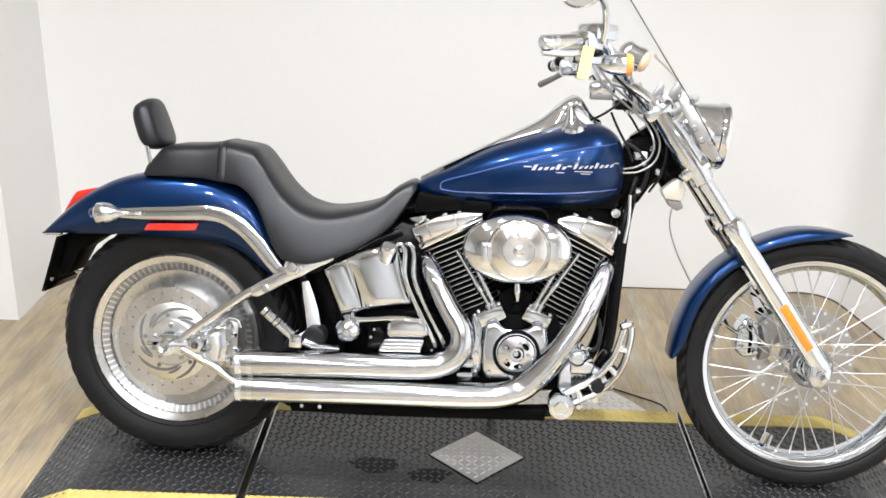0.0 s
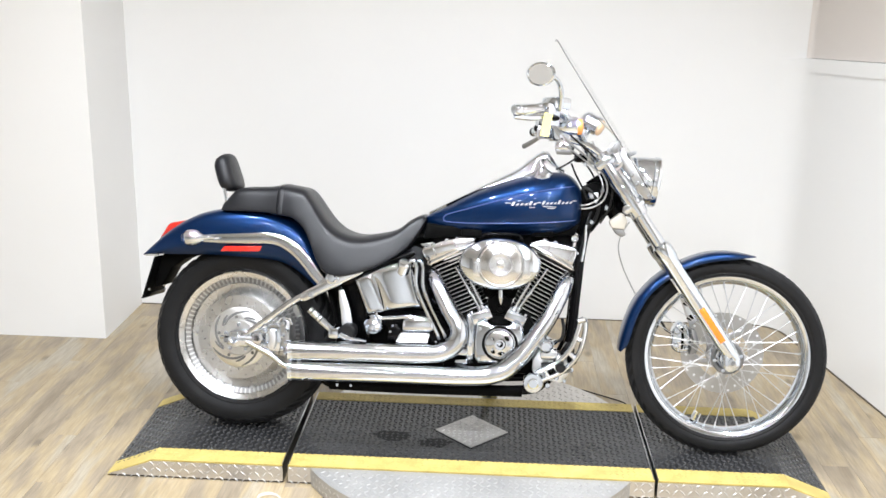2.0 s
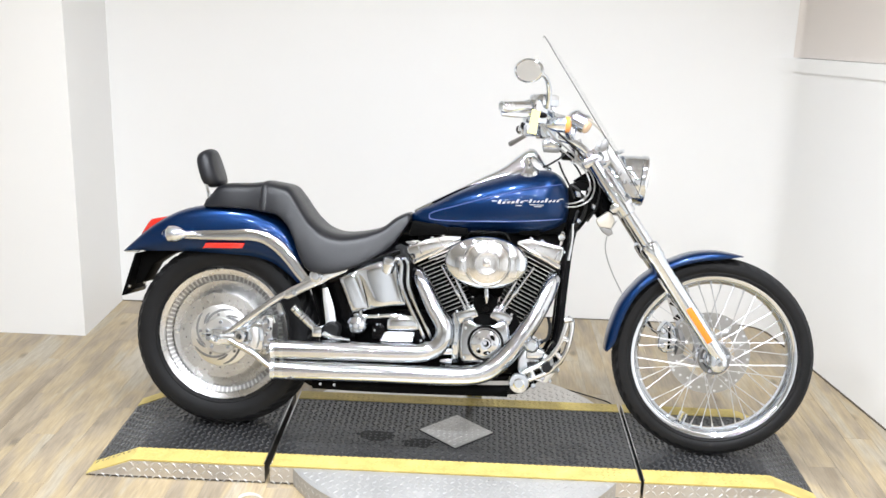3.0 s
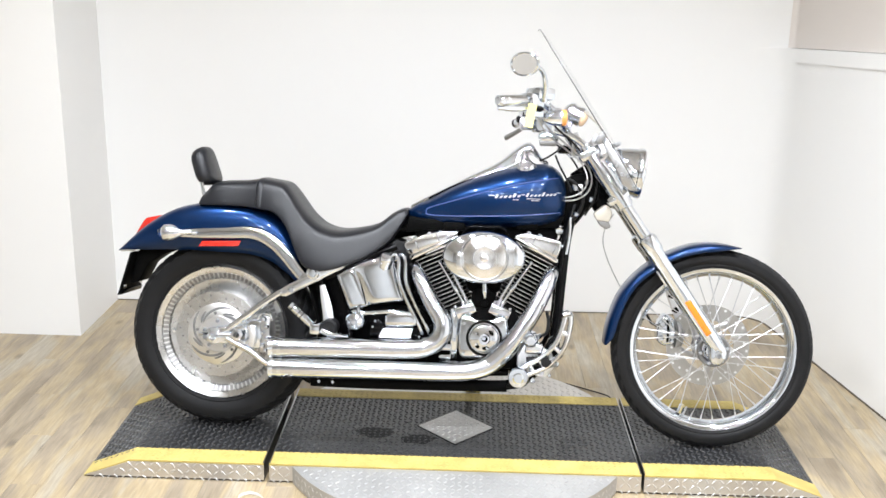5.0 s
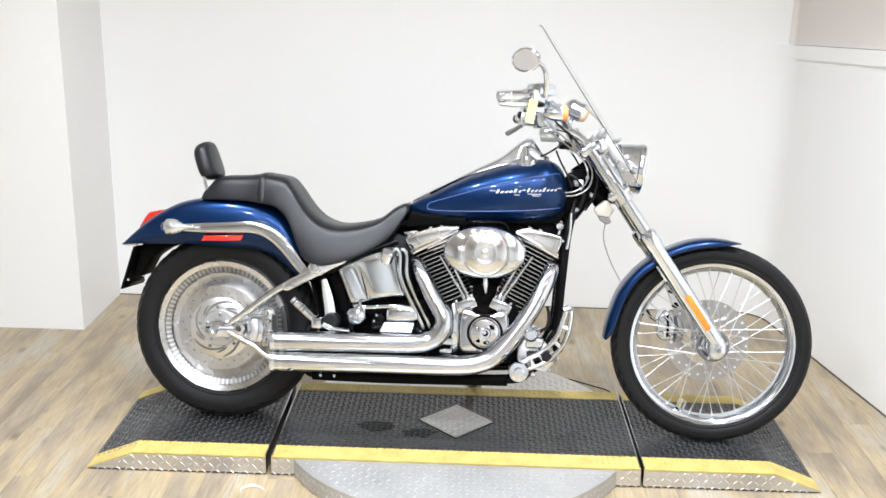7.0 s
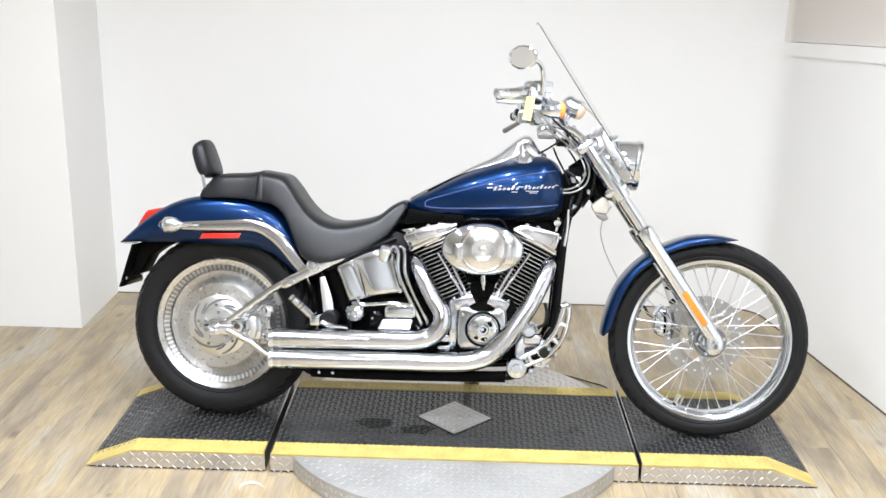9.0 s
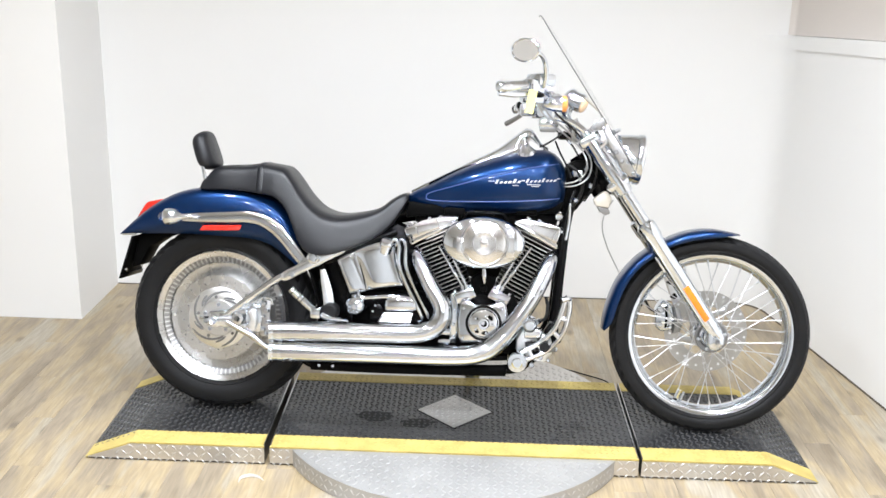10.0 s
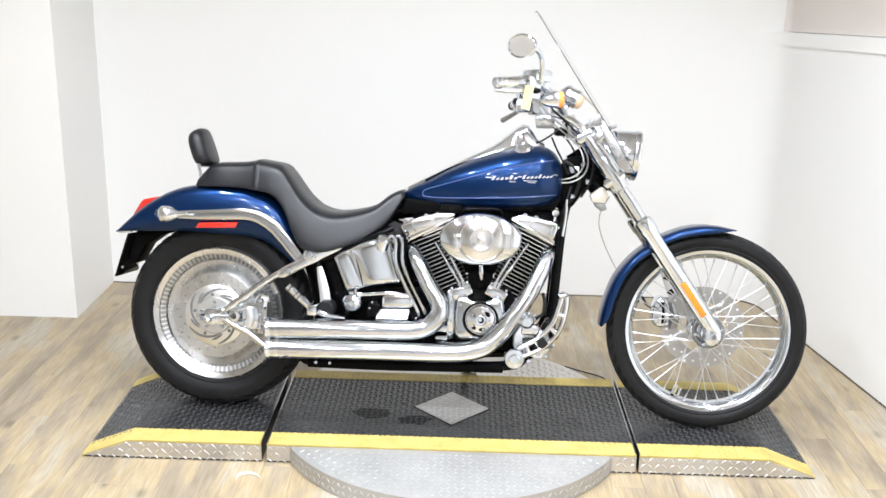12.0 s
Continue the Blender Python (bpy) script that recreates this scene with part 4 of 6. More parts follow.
round_bar("far_lower_tube", [(0.0, 0.135, 0.318), (0.215, 0.139, 0.228), (0.34, 0.10, 0.30)], 0.0115, POLISHED, arm, smooth=0)
for bx, bz in ((0.428, 0.579), (0.262, 0.487)):
    bolt(arm, bx, -0.150, bz, 0.010)
# strut boss on the swing arm
turned("boss_cap", [(0, -0.166), (0.012, -0.165), (0.014, -0.160), (0.020, -0.158), (0.023, -0.153), (0.023, -0.13)], (0.333, 0, 0.547), CHROME, arm, "round chrome boss", seg=28)
part("strut_boss", prism(bmesh.new(), [(0.262, 0.505), (0.300, 0.545), (0.345, 0.548), (0.352, 0.525), (0.300, 0.492)], -0.146, -0.118, 0.006), CHROME, arm)

# rear brake calliper
cal = part("rear_calliper", prism(bmesh.new(), [(0.098, 0.292), (0.128, 0.276), (0.160, 0.280), (0.168, 0.325), (0.160, 0.378), (0.128, 0.380), (0.102, 0.360)], -0.140, -0.078, 0.010, segments=3), CHROME, bike, "black and chrome rear brake calliper")
part("calliper_cover", prism(bmesh.new(), [(0.116, 0.300), (0.126, 0.288), (0.142, 0.290), (0.149, 0.325), (0.143, 0.360), (0.126, 0.364), (0.117, 0.350), (0.124, 0.325)], -0.156, -0.138, 0.006, segments=3), SATIN, cal, "satin calliper cover")
part("calliper_half", prism(bmesh.new(), [(0.158, 0.270), (0.186, 0.272), (0.196, 0.300), (0.192, 0.350), (0.196, 0.392), (0.168, 0.398), (0.156, 0.375), (0.166, 0.325)], -0.150, -0.078, 0.006), GREYSTEEL, cal, "steel outer half of the calliper")
for bx, bz, r in ((0.172, 0.384, 0.010), (0.182, 0.360, 0.008), (0.170, 0.340, 0.007), (0.184, 0.318, 0.009), (0.170, 0.296, 0.009), (0.180, 0.280, 0.007), (0.106, 0.352, 0.007), (0.104, 0.306, 0.007)):
    turned("pin", [(0, -0.166), (r * 0.7, -0.165), (r, -0.160), (r, -0.138)], (bx, 0, bz), CHROME, cal, seg=16)
round_bar("bleed_pipe", [(0.150, -0.15, 0.384), (0.166, -0.155, 0.402), (0.190, -0.15, 0.400), (0.198, -0.145, 0.380)], 0.0035, CHROME, cal, seg=8)
round_bar("bracket", [(0.02, -0.12, 0.34), (0.07, -0.13, 0.345), (0.12, -0.13, 0.355)], 0.011, CHROME, cal)
round_bar("bracket", [(0.03, -0.12, 0.30), (0.08, -0.13, 0.30), (0.13, -0.13, 0.30)], 0.010, CHROME, cal)
turned("bracket_ring", [(0.010, -0.150), (0.019, -0.149), (0.021, -0.144), (0.021, -0.12)], (0.078, 0, 0.326), POLISHED, cal, seg=24)
round_bar("adjuster_bolt", [(0.016, -0.152, 0.326), (0.062, -0.150, 0.327)], 0.0055, DARKSTEEL, cal, smooth=0, seg=8)
turned("adjuster_nut", [(0, -0.012), (0.011, -0.012), (0.012, 0.0), (0.011, 0.012), (0, 0.012)], (-0.022, -0.150, 0.318), CHROME, cal, axis=(1, 0, 0), seg=6)

# chrome strut over the mudguard, signal, reflector
STRUT = [(-0.135, -0.119, 0.658), (-0.06, -0.1215, 0.661), (0.03, -0.123, 0.666), (0.10, -0.123, 0.670), (0.148, -0.123, 0.662), (0.194, -0.123, 0.637), (0.233, -0.123, 0.600), (0.270, -0.124, 0.555), (0.300, -0.125, 0.520)]
for side in (1, -1):
    strut = part("mudguard_strut", tube(bmesh.new(), [(x, y * side, z) for x, y, z in STRUT], [0.012, 0.016, 0.018, 0.0195, 0.0205, 0.0215, 0.021, 0.019, 0.017], 20, 6, True, 0.3), CHROME, rear_guard, "polished chrome mudguard strut")
    sig = turned("turn_signal", [(0, -0.026), (0.020, -0.025), (0.0265, -0.019), (0.0278, -0.008), (0.0272, 0.004), (0.0245, 0.015), (0.0195, 0.026), (0.0135, 0.035), (0.0095, 0.041), (0.0085, 0.048), (0.0072, 0.056), (0.006, 0.075), (0, 0.077)], (-0.152, -0.160 * side, 0.662), CHROME, rear_guard, "bullet-shaped chrome turn signal", axis=(1, 0, 0.04))
    if side == 1:
        turned("signal_lens", [(0, -0.043), (0.008, -0.041), (0.014, -0.035), (0.018, -0.025), (0, -0.024)], (-0.152, -0.160, 0.662), LENS, rear_guard, "clear signal lens", axis=(1, 0, 0.04), seg=24)
    round_bar("signal_stem", [(-0.125, -0.155 * side, 0.661), (-0.10, -0.142 * side, 0.662), (-0.075, -0.124 * side, 0.662)], 0.007, CHROME, rear_guard)
refl = prism(bmesh.new(), [(-0.067, 0.6165), (0.070, 0.6225), (0.078, 0.641), (-0.055, 0.635)], -0.1215, -0.108, 0.002)
part("side_reflector", refl, RED, rear_guard, "long red side reflector")
for x, z in ((0.004, 0.619), (0.030, 0.621)):
    part("reflector_rib", box(bmesh.new(), (x, -0.1228, z), (x + 0.002, -0.108, z + 0.0195)), RED, rear_guard)
# tail lamp
part("tail_lamp_base", prism(bmesh.new(), [(-0.312, 0.636), (-0.280, 0.668), (-0.215, 0.708), (-0.195, 0.710), (-0.23, 0.682), (-0.28, 0.645)], -0.045, 0.045, 0.004), CHROME, rear_guard, "chrome tail lamp base")
part("tail_lamp_lens", prism(bmesh.new(), [(-0.314, 0.645), (-0.286, 0.692), (-0.276, 0.702), (-0.222, 0.714), (-0.215, 0.708), (-0.280, 0.668)], -0.043, 0.043, 0.006, segments=3), RED, rear_guard, "red tail lamp lens")
# chrome trim at the tip
round_bar("tip_trim", [(-0.352, -0.070, 0.588), (-0.345, -0.071, 0.588), (-0.312, -0.082, 0.591), (-0.300, -0.085, 0.592)], 0.0035, CHROME, rear_guard)
# number plate carrier
carrier = part("plate_carrier", prism(bmesh.new(), [(-0.312, 0.585), (-0.304, 0.585), (-0.346, 0.440), (-0.354, 0.440)], -0.095, 0.095, 0.002), MATT, bike, "black number plate carrier below the mudguard")
part("plate_lip", prism(bmesh.new(), [(-0.346, 0.452), (-0.338, 0.452), (-0.344, 0.436), (-0.356, 0.436)], -0.098, 0.098, 0.002), BLACK, carrier)
for y in (-0.072, 0.072):
    turned("plate_bolt", [(0, 0.005), (0.006, 0.004), (0.007, 0.0)], (-0.338, y, 0.466), CHROME, carrier, axis=(1, 0, -0.28), seg=12)
part("carrier_arm", prism(bmesh.new(), [(-0.305, 0.570), (-0.296, 0.592), (-0.20, 0.600), (-0.165, 0.594), (-0.215, 0.578), (-0.262, 0.545), (-0.296, 0.480), (-0.325, 0.470)], -0.055, 0.055, 0.006), MATT, carrier, "curved black inner guard")
# guard in front of the tyre
inner = arch(bmesh.new(), [(0.315, 0.52, 0.300, 0.51, 0.095), (0.345, 0.45, 0.325, 0.44, 0.095), (0.362, 0.38, 0.340, 0.38, 0.095), (0.365, 0.30, 0.345, 0.30, 0.095)], 12, 0.5, 0.8)
thicken(part("inner_guard", inner, MATT, bike, "black inner mudguard", angle=60), 0.004)
part("frame_plate", prism(bmesh.new(), [(0.345, 0.25), (0.52, 0.25), (0.52, 0.47), (0.46, 0.585), (0.36, 0.565), (0.335, 0.45)], -0.085, 0.09, 0.006), BLACK, bike, "black plate behind the oil tank")
part("guard_support", prism(bmesh.new(), [(0.26, 0.63), (0.35, 0.60), (0.43, 0.57), (0.40, 0.53), (0.30, 0.49), (0.27, 0.53)], -0.10, 0.10, 0.005), BLACK, bike, "black frame below the seat")

# ---- seat details and backrest ----
rings = []
for k, x in enumerate(np.linspace(0.122, 0.144, 5)):
    lo, hi, w = (table(SEAT, x, c) for c in (1, 2, 3))
    g = 0.0025 if 0 < k < 4 else 0.0
    rings.append(seat_ring(x, lo - g + 0.003, hi + g, w + g))
part("seat_strap", loft(bmesh.new(), rings), LEATHER, seat, "black leather strap across the seat", angle=70)
pad_m = Matrix.Translation((-0.081, 0, 0.884)) @ Matrix.Rotation(radians(-19), 4, "Y")
rings = []
for x, s in ((-0.030, 0.72), (-0.028, 0.84), (-0.020, 0.94), (-0.008, 0.99), (0.006, 1.0), (0.014, 0.95), (0.020, 0.84), (0.022, 0.70)):
    ring = []
    for k in range(36):
        a = 2 * math.pi * k / 36
        y, z = 0.084 * s * power(math.cos(a), 0.55), 0.068 * s * power(math.sin(a), 0.6)
        ring.append(pad_m @ Vector((x + 0.012 * (1 - (y / 0.084) ** 2), y * (1 - 0.10 * (z / 0.07)), z)))
    rings.append(ring)
backrest = part("backrest", loft(bmesh.new(), rings), LEATHER, bike, "small black leather passenger backrest", angle=70)
for side in (-1, 1):
    round_bar("upright", [(-0.078, 0.070 * side, 0.850), (-0.070, 0.072 * side, 0.810), (-0.062, 0.070 * side, 0.785), (-0.050, 0.066 * side, 0.772)], 0.0060, CHROME, backrest, "chrome backrest upright", flat=0.6)

# ---- tank details ----


def tank_side(x, z, grow=0.0):
    """How far out the tank's side lies at x, z."""
    lo, hi, w = (table(TANK, x, c) for c in (1, 2, 3))
    zc = lo + (hi - lo) * 0.46
    s = (z - zc) / (hi - zc) if z > zc else (zc - z) / (zc - lo)
    s = min(max(s, 0.0), 0.999) ** (1 / 0.80)
    return w * math.sqrt(1 - s * s) ** 0.62 + grow


line = [(1.132, 0.890), (1.06, 0.878), (0.986, 0.862), (0.912, 0.842), (0.839, 0.819), (0.770, 0.797), (0.720, 0.781), (0.700, 0.772), (0.696, 0.761), (0.704, 0.753), (0.76, 0.751), (0.86, 0.755), (0.96, 0.760), (1.06, 0.768), (1.140, 0.777)]
for side in (-1, 1):
    pts = [(p.x, side * tank_side(p.x, p.z, 0.0006), p.z) for p in smooth_path([(x, 0, z) for x, z in line], 6)]
    part("pinstripe", tube(bmesh.new(), pts, 0.0019, 8, 0, True), STRIPE, tank, "bright blue pinstripe")
# maker's mark as plain bars
bm = bmesh.new()


def mark_bar(x0, x1, z0, z1, lean=0.006):
    n = 4
    rows = []
    for k in range(n + 1):
        x = x0 + (x1 - x0) * k / n
        for z, dx in ((z0, 0), (z1, lean)):
            y = -tank_side(x + dx, z)
            rows.append((bm.verts.new((x + dx, y - 0.0016, z)), bm.verts.new((x + dx, y + 0.002, z))))
    for k in range(n):
        a, b, c, d = rows[2 * k], rows[2 * k + 1], rows[2 * k + 3], rows[2 * k + 2]
        bm.faces.new((a[0], b[0], c[0], d[0]))
        bm.faces.new((b[0], b[1], c[1], c[0]))
        bm.faces.new((a[0], d[0], d[1], a[1]))


base = lambda x: 0.8175 + (x - 0.92) * 0.075
mark_bar(0.905, 0.925, base(0.91) + 0.008, base(0.91) + 0.0105, 0)
for k in range(6):
    x = 0.925 + 0.0145 * k
    mark_bar(x, x + 0.0085, base(x), base(x) + (0.0130 if k in (0, 4) else 0.0072))
mark_bar(1.012, 1.024, base(1.01) + 0.006, base(1.01) + 0.009, 0)
for k in range(8):
    x = 1.026 + 0.0128 * k
    mark_bar(x, x + 0.0070, base(x), base(x) + (0.0130 if k in (0, 4) else 0.0072))
mark_bar(1.126, 1.142, base(1.12) + 0.008, base(1.12) + 0.0105, 0)
mark_bar(1.03, 1.075, base(1.04) - 0.008, base(1.04) - 0.0055, 0)
mark_bar(1.045, 1.07, base(1.05) - 0.014, base(1.05) - 0.0115, 0)
mark_bar(0.985, 1.005, base(0.99) - 0.009, base(0.99) - 0.0065, 0)
part("tank_mark", bm, BADGE, tank, "silver maker's mark drawn as plain bars", smooth=False)
# chrome console with the clock
CONSOLE = [(0.640, 0.765, 0.782, 0.020), (0.70, 0.795, 0.815, 0.034), (0.767, 0.825, 0.850, 0.044), (0.83, 0.855, 0.884, 0.050), (0.897, 0.880, 0.918, 0.056), (0.940, 0.89, 0.943, 0.060), (0.975, 0.90, 0.972, 0.062), (1.005, 0.905, 0.996, 0.062),
           (1.026, 0.91, 1.004, 0.058), (1.042, 0.915, 1.001, 0.052), (1.058, 0.915, 0.982, 0.046), (1.076, 0.915, 0.958, 0.040), (1.098, 0.915, 0.945, 0.030)]
console = part("console", loft(bmesh.new(), [hull_ring(x, lo, hi, w, 36, 0.50, 0.62, 0.2) for x, lo, hi, w in ease(CONSOLE, 4)]), CHROME, tank, "long chrome tank console with a round clock", angle=60)
turned("clock", [(0, 0.004), (0.030, 0.004), (0.034, 0.007), (0.038, 0.003), (0.039, -0.004), (0.039, -0.02)], (0.999, 0, 0.9795), CHROME, console, axis=(-0.62, 0, 0.78))
turned("clock_face", [(0, 0.0), (0.030, 0.0), (0.030, -0.004)], (0.9965, 0, 0.9830), DARKSTEEL, console, "dark clock face", axis=(-0.62, 0, 0.78))
turned("filler_cap", [(0.0, 0.058), (0.006, 0.056), (0.008, 0.048), (0.011, 0.034), (0.017, 0.020), (0.027, 0.010), (0.032, 0.006), (0.0335, 0.0), (0.0335, -0.012)], (1.026, -0.080, 0.922), CHROME, tank, "chrome filler cap", axis=(-0.22, -0.12, 0.95))
turned("filler_cap", [(0.0, 0.024), (0.018, 0.023), (0.026, 0.018), (0.030, 0.010), (0.033, 0.0), (0.033, -0.012)], (1.022, 0.085, 0.912), CHROME, tank, "chrome filler cap", axis=(0.0, 0.45, 0.9))
part("console_trim", tube(bmesh.new(), [(0.70, -0.036, 0.806), (0.80, -0.047, 0.858), (0.90, -0.058, 0.893), (0.97, -0.066, 0.912), (1.06, -0.062, 0.928)], 0.003, 8, 6), BLACK, console)

# ---- frame ----
for side in (-1, 1):
    round_bar("frame_tube", [(0.30, 0.115 * side, 0.200), (0.36, 0.120 * side, 0.180), (0.62, 0.120 * side, 0.184), (0.98, 0.118 * side, 0.196), (1.06, 0.112 * side, 0.226), (1.112, 0.105 * side, 0.290), (1.143, 0.095 * side, 0.380), (1.155, 0.085 * side, 0.530), (1.168, 0.070 * side, 0.690), (1.195, 0.045 * side, 0.81)], 0.0165, BLACK, bike, "black enamelled frame tube")
    round_bar("frame_tube", [(0.60, 0.08 * side, 0.64), (0.50, 0.105 * side, 0.60), (0.42, 0.115 * side, 0.545), (0.452, 0.118 * side, 0.45), (0.458, 0.118 * side, 0.36), (0.46, 0.118 * side, 0.19)], 0.014, BLACK, bike, "black enamelled frame tube")
round_bar("backbone", [(0.55, 0, 0.69), (0.70, 0, 0.715), (1.00, 0, 0.75), (1.20, 0, 0.86)], 0.034, BLACK, bike, "black backbone tube")
part("tank_tray", prism(bmesh.new(), [(0.63, 0.690), (0.70, 0.700), (1.14, 0.725), (1.16, 0.765), (1.05, 0.752), (0.70, 0.738), (0.64, 0.745)], -0.085, 0.085, 0.006), MATT, bike, "black tray and coils below the tank")
part("upper_engine_mount", prism(bmesh.new(), [(0.66, 0.640), (0.80, 0.665), (1.00, 0.672), (1.13, 0.650), (1.145, 0.720), (1.00, 0.735), (0.66, 0.715)], -0.060, 0.060, 0.006), MATT, bike, "black engine mount below the tank")
for x, z in ((0.76, 0.725), (0.86, 0.731), (1.00, 0.739)):
    part("coil", box(bmesh.new(), (x, -0.105, z - 0.022), (x + 0.07, -0.06, z + 0.006), 0.005), MATT, bike)
round_bar("lower_rail", [(0.335, -0.145, 0.184), (0.60, -0.146, 0.186), (0.99, -0.146, 0.198)], 0.019, MATT, bike, "black lower rail", flat=0.7)
for x in (0.365, 0.412):
    bolt(bike, x, -0.160, 0.186, 0.006)
turned("frame_plug", [(0, -0.002), (0.006, -0.002), (0.007, -0.010), (0.011, -0.012), (0.0135, -0.008), (0.0135, 0.02)], (1.142, -0.095, 0.716), CHROME, bike, "round frame plug", seg=24)

# ---- engine ----


def cylinder(lean, tilt, top, label, cover, base):
    """Finned barrel on its axis, with head and rocker box; the fins lie at their own tilt."""
    axis = Vector((math.sin(radians(lean)), 0, math.cos(radians(lean))))
    m = Matrix.Rotation(radians(tilt), 4, "Y")
    m.translation = top
    ma = Matrix.Rotation(radians(lean), 4, "Y")
    ma.translation = top
    up = m.to_3x3() @ Vector((0, 0, 1))
    barrel = part("cylinder", box(bmesh.new(), (-0.052, -0.058, -0.215), (0.052, 0.058, 0.0), 0.012, ma), MATT, engine, label)
    fin = bmesh.new()
    ring = [(0.080 * power(math.cos(a), 0.45), 0.082 * power(math.sin(a), 0.45)) for a in (2 * math.pi * k / 28 for k in range(28))]
    loft(fin, [[(x * g, y * g, z) for x, y in ring] for z, g in ((-0.0024, 0.965), (-0.0010, 1.0), (0.0010, 1.0), (0.0024, 0.965))])
    me = bpy.data.meshes.new("fin")
    bmesh.ops.recalc_face_normals(fin, faces=fin.faces)
    for f in fin.faces:
        f.material_index = 0 if len(f.verts) > 4 or abs(f.normal.z) > 0.6 else 1
    fin.to_mesh(me)
    fin.free()
    me.materials.append(MATT)
    me.materials.append(STEEL)
    copies("fin", me, barrel, [Matrix.Translation(axis * (-0.212 + 0.0138 * k)) @ m @ Matrix.Diagonal((0.74 + 0.013 * k + 0.04 * max(0, k - 12), 0.92, 1, 1)) for k in range(18)])
    part("rocker_box", prism(bmesh.new(), cover, -0.098, 0.096, 0.006, m, 3), ROCKER, engine, "chrome rocker box")
    part("rocker_base", prism(bmesh.new(), base, -0.103, 0.100, 0.003, m, 2), ROCKER, engine, "chrome base of the rocker box")
    s = 1 if tilt < 0 else -1
    for bx, bz in ((-0.060, 0.082), (-0.030, 0.084), (0.018, 0.080), (0.054, 0.071)):
        part("bolt", lathe(bmesh.new(), [(0.008, -0.006), (0.008, 0.001), (0.006, 0.003), (0, 0.003)], m @ Vector((s * bx - (0.012 if s < 0 else 0), -0.082, bz)), up, 10), CHROME, engine)
    for jx in (-0.034, 0.040):
        part("rocker_joint", box(bmesh.new(), (s * jx - 0.0015, -0.1005, 0.040), (s * jx + 0.0015, -0.096, 0.074), 0.0006, m), DARKSTEEL, engine)
    return m


REAR_COVER = [(-0.066, 0.026), (0.062, 0.031), (0.100, 0.032), (0.113, 0.046), (0.066, 0.068), (-0.002, 0.082), (-0.074, 0.080), (-0.076, 0.055)]
REAR_BASE = [(-0.070, 0.020), (0.064, 0.026), (0.100, 0.029), (0.108, 0.036), (0.066, 0.036), (-0.073, 0.036)]
FRONT_COVER = [(0.056, 0.026), (0.051, 0.070), (0.041, 0.092), (-0.024, 0.079), (-0.076, 0.065), (-0.104, 0.040), (-0.100, 0.030), (-0.055, 0.027)]
FRONT_BASE = [(0.062, 0.020), (0.060, 0.036), (-0.055, 0.038), (-0.100, 0.036), (-0.102, 0.029), (-0.055, 0.026)]
cylinder(-25, -25, Vector((0.728, -0.012, 0.612)), "black rear cylinder with bright fin edges", REAR_COVER, REAR_BASE)
cylinder(25, 25, Vector((1.074, -0.012, 0.616)), "black front cylinder with bright fin edges", FRONT_COVER, FRONT_BASE)
# push rod covers, two to a cylinder
for a, b in (((0.748, 0.604), (0.838, 0.462)), ((0.800, 0.560), (0.852, 0.462)), ((1.056, 0.612), (0.962, 0.466)), ((1.000, 0.565), (0.948, 0.466))):
    y0 = -0.118 if abs(a[0] - 0.9) > 0.13 else -0.125
    p, q = Vector((a[0], y0, a[1])), Vector((b[0], y0 - 0.004, b[1]))
    rod = round_bar("push_rod_cover", [p, q], 0.0064, CHROME, engine, "chrome push rod tube", smooth=0)
    d = (q - p).normalized()
    turned("collar", [(0.0066, 0.0), (0.0086, 0.003), (0.0086, 0.03), (0.0066, 0.034)], p + d * 0.09, CHROME, engine, axis=d, seg=18)
    turned("collar", [(0.0, 0.0), (0.012, 0.0), (0.013, 0.016), (0.0, 0.016)], q - d * 0.012, CHROME, engine, axis=d, seg=18)
for x, tilt in ((0.842, -24), (0.958, 24)):
    m = Matrix.Translation((x, -0.118, 0.444)) @ Matrix.Rotation(radians(tilt), 4, "Y")
    part("lifter_block", box(bmesh.new(), (-0.036, -0.028, -0.020), (0.036, 0.028, 0.018), 0.006, m), CHROME, engine, "chrome lifter block")
    for bx in (-0.027, 0.027):
        part("bolt", lathe(bmesh.new(), [(0.006, 0), (0.006, 0.008), (0, 0.009)], m @ Vector((bx, -0.02, 0.018)), m.to_3x3() @ Vector((0, 0, 1)), 10), CHROME, engine)
# cam cover and ignition cover
part("cam_cover", prism(bmesh.new(), [(0.836, 0.288), (0.960, 0.290), (0.985, 0.312), (0.992, 0.365), (0.982, 0.425), (0.958, 0.436), (0.938, 0.420), (0.880, 0.418), (0.858, 0.436), (0.828, 0.424), (0.822, 0.365), (0.826, 0.305)], -0.172, -0.118, 0.012, segments=3), CHROME, engine, "chrome cam cover")
turned("cam_cover_rim", [(0.052, -0.168), (0.052, -0.178), (0.056, -0.180), (0.060, -0.172), (0.060, -0.165)], (0.910, 0, 0.358), MATT, engine, "black rim of the ignition cover")
turned("ignition_cover", [(0, -0.190), (0.016, -0.190), (0.020, -0.187), (0.040, -0.186), (0.046, -0.182), (0.048, -0.174), (0.048, -0.168)], (0.910, 0, 0.358), CHROME, engine, "round chrome ignition cover")
turned("cover_centre", [(0, -0.192), (0.009, -0.192), (0.0105, -0.1895), (0.018, -0.1885), (0.0185, -0.186)], (0.912, 0, 0.359), MATT, engine, "black recess of the ignition cover", seg=28)
turned("cover_screw", [(0, -0.1955), (0.005, -0.1955), (0.0075, -0.193), (0.0075, -0.190)], (0.908, 0, 0.361), CHROME, engine, seg=20)
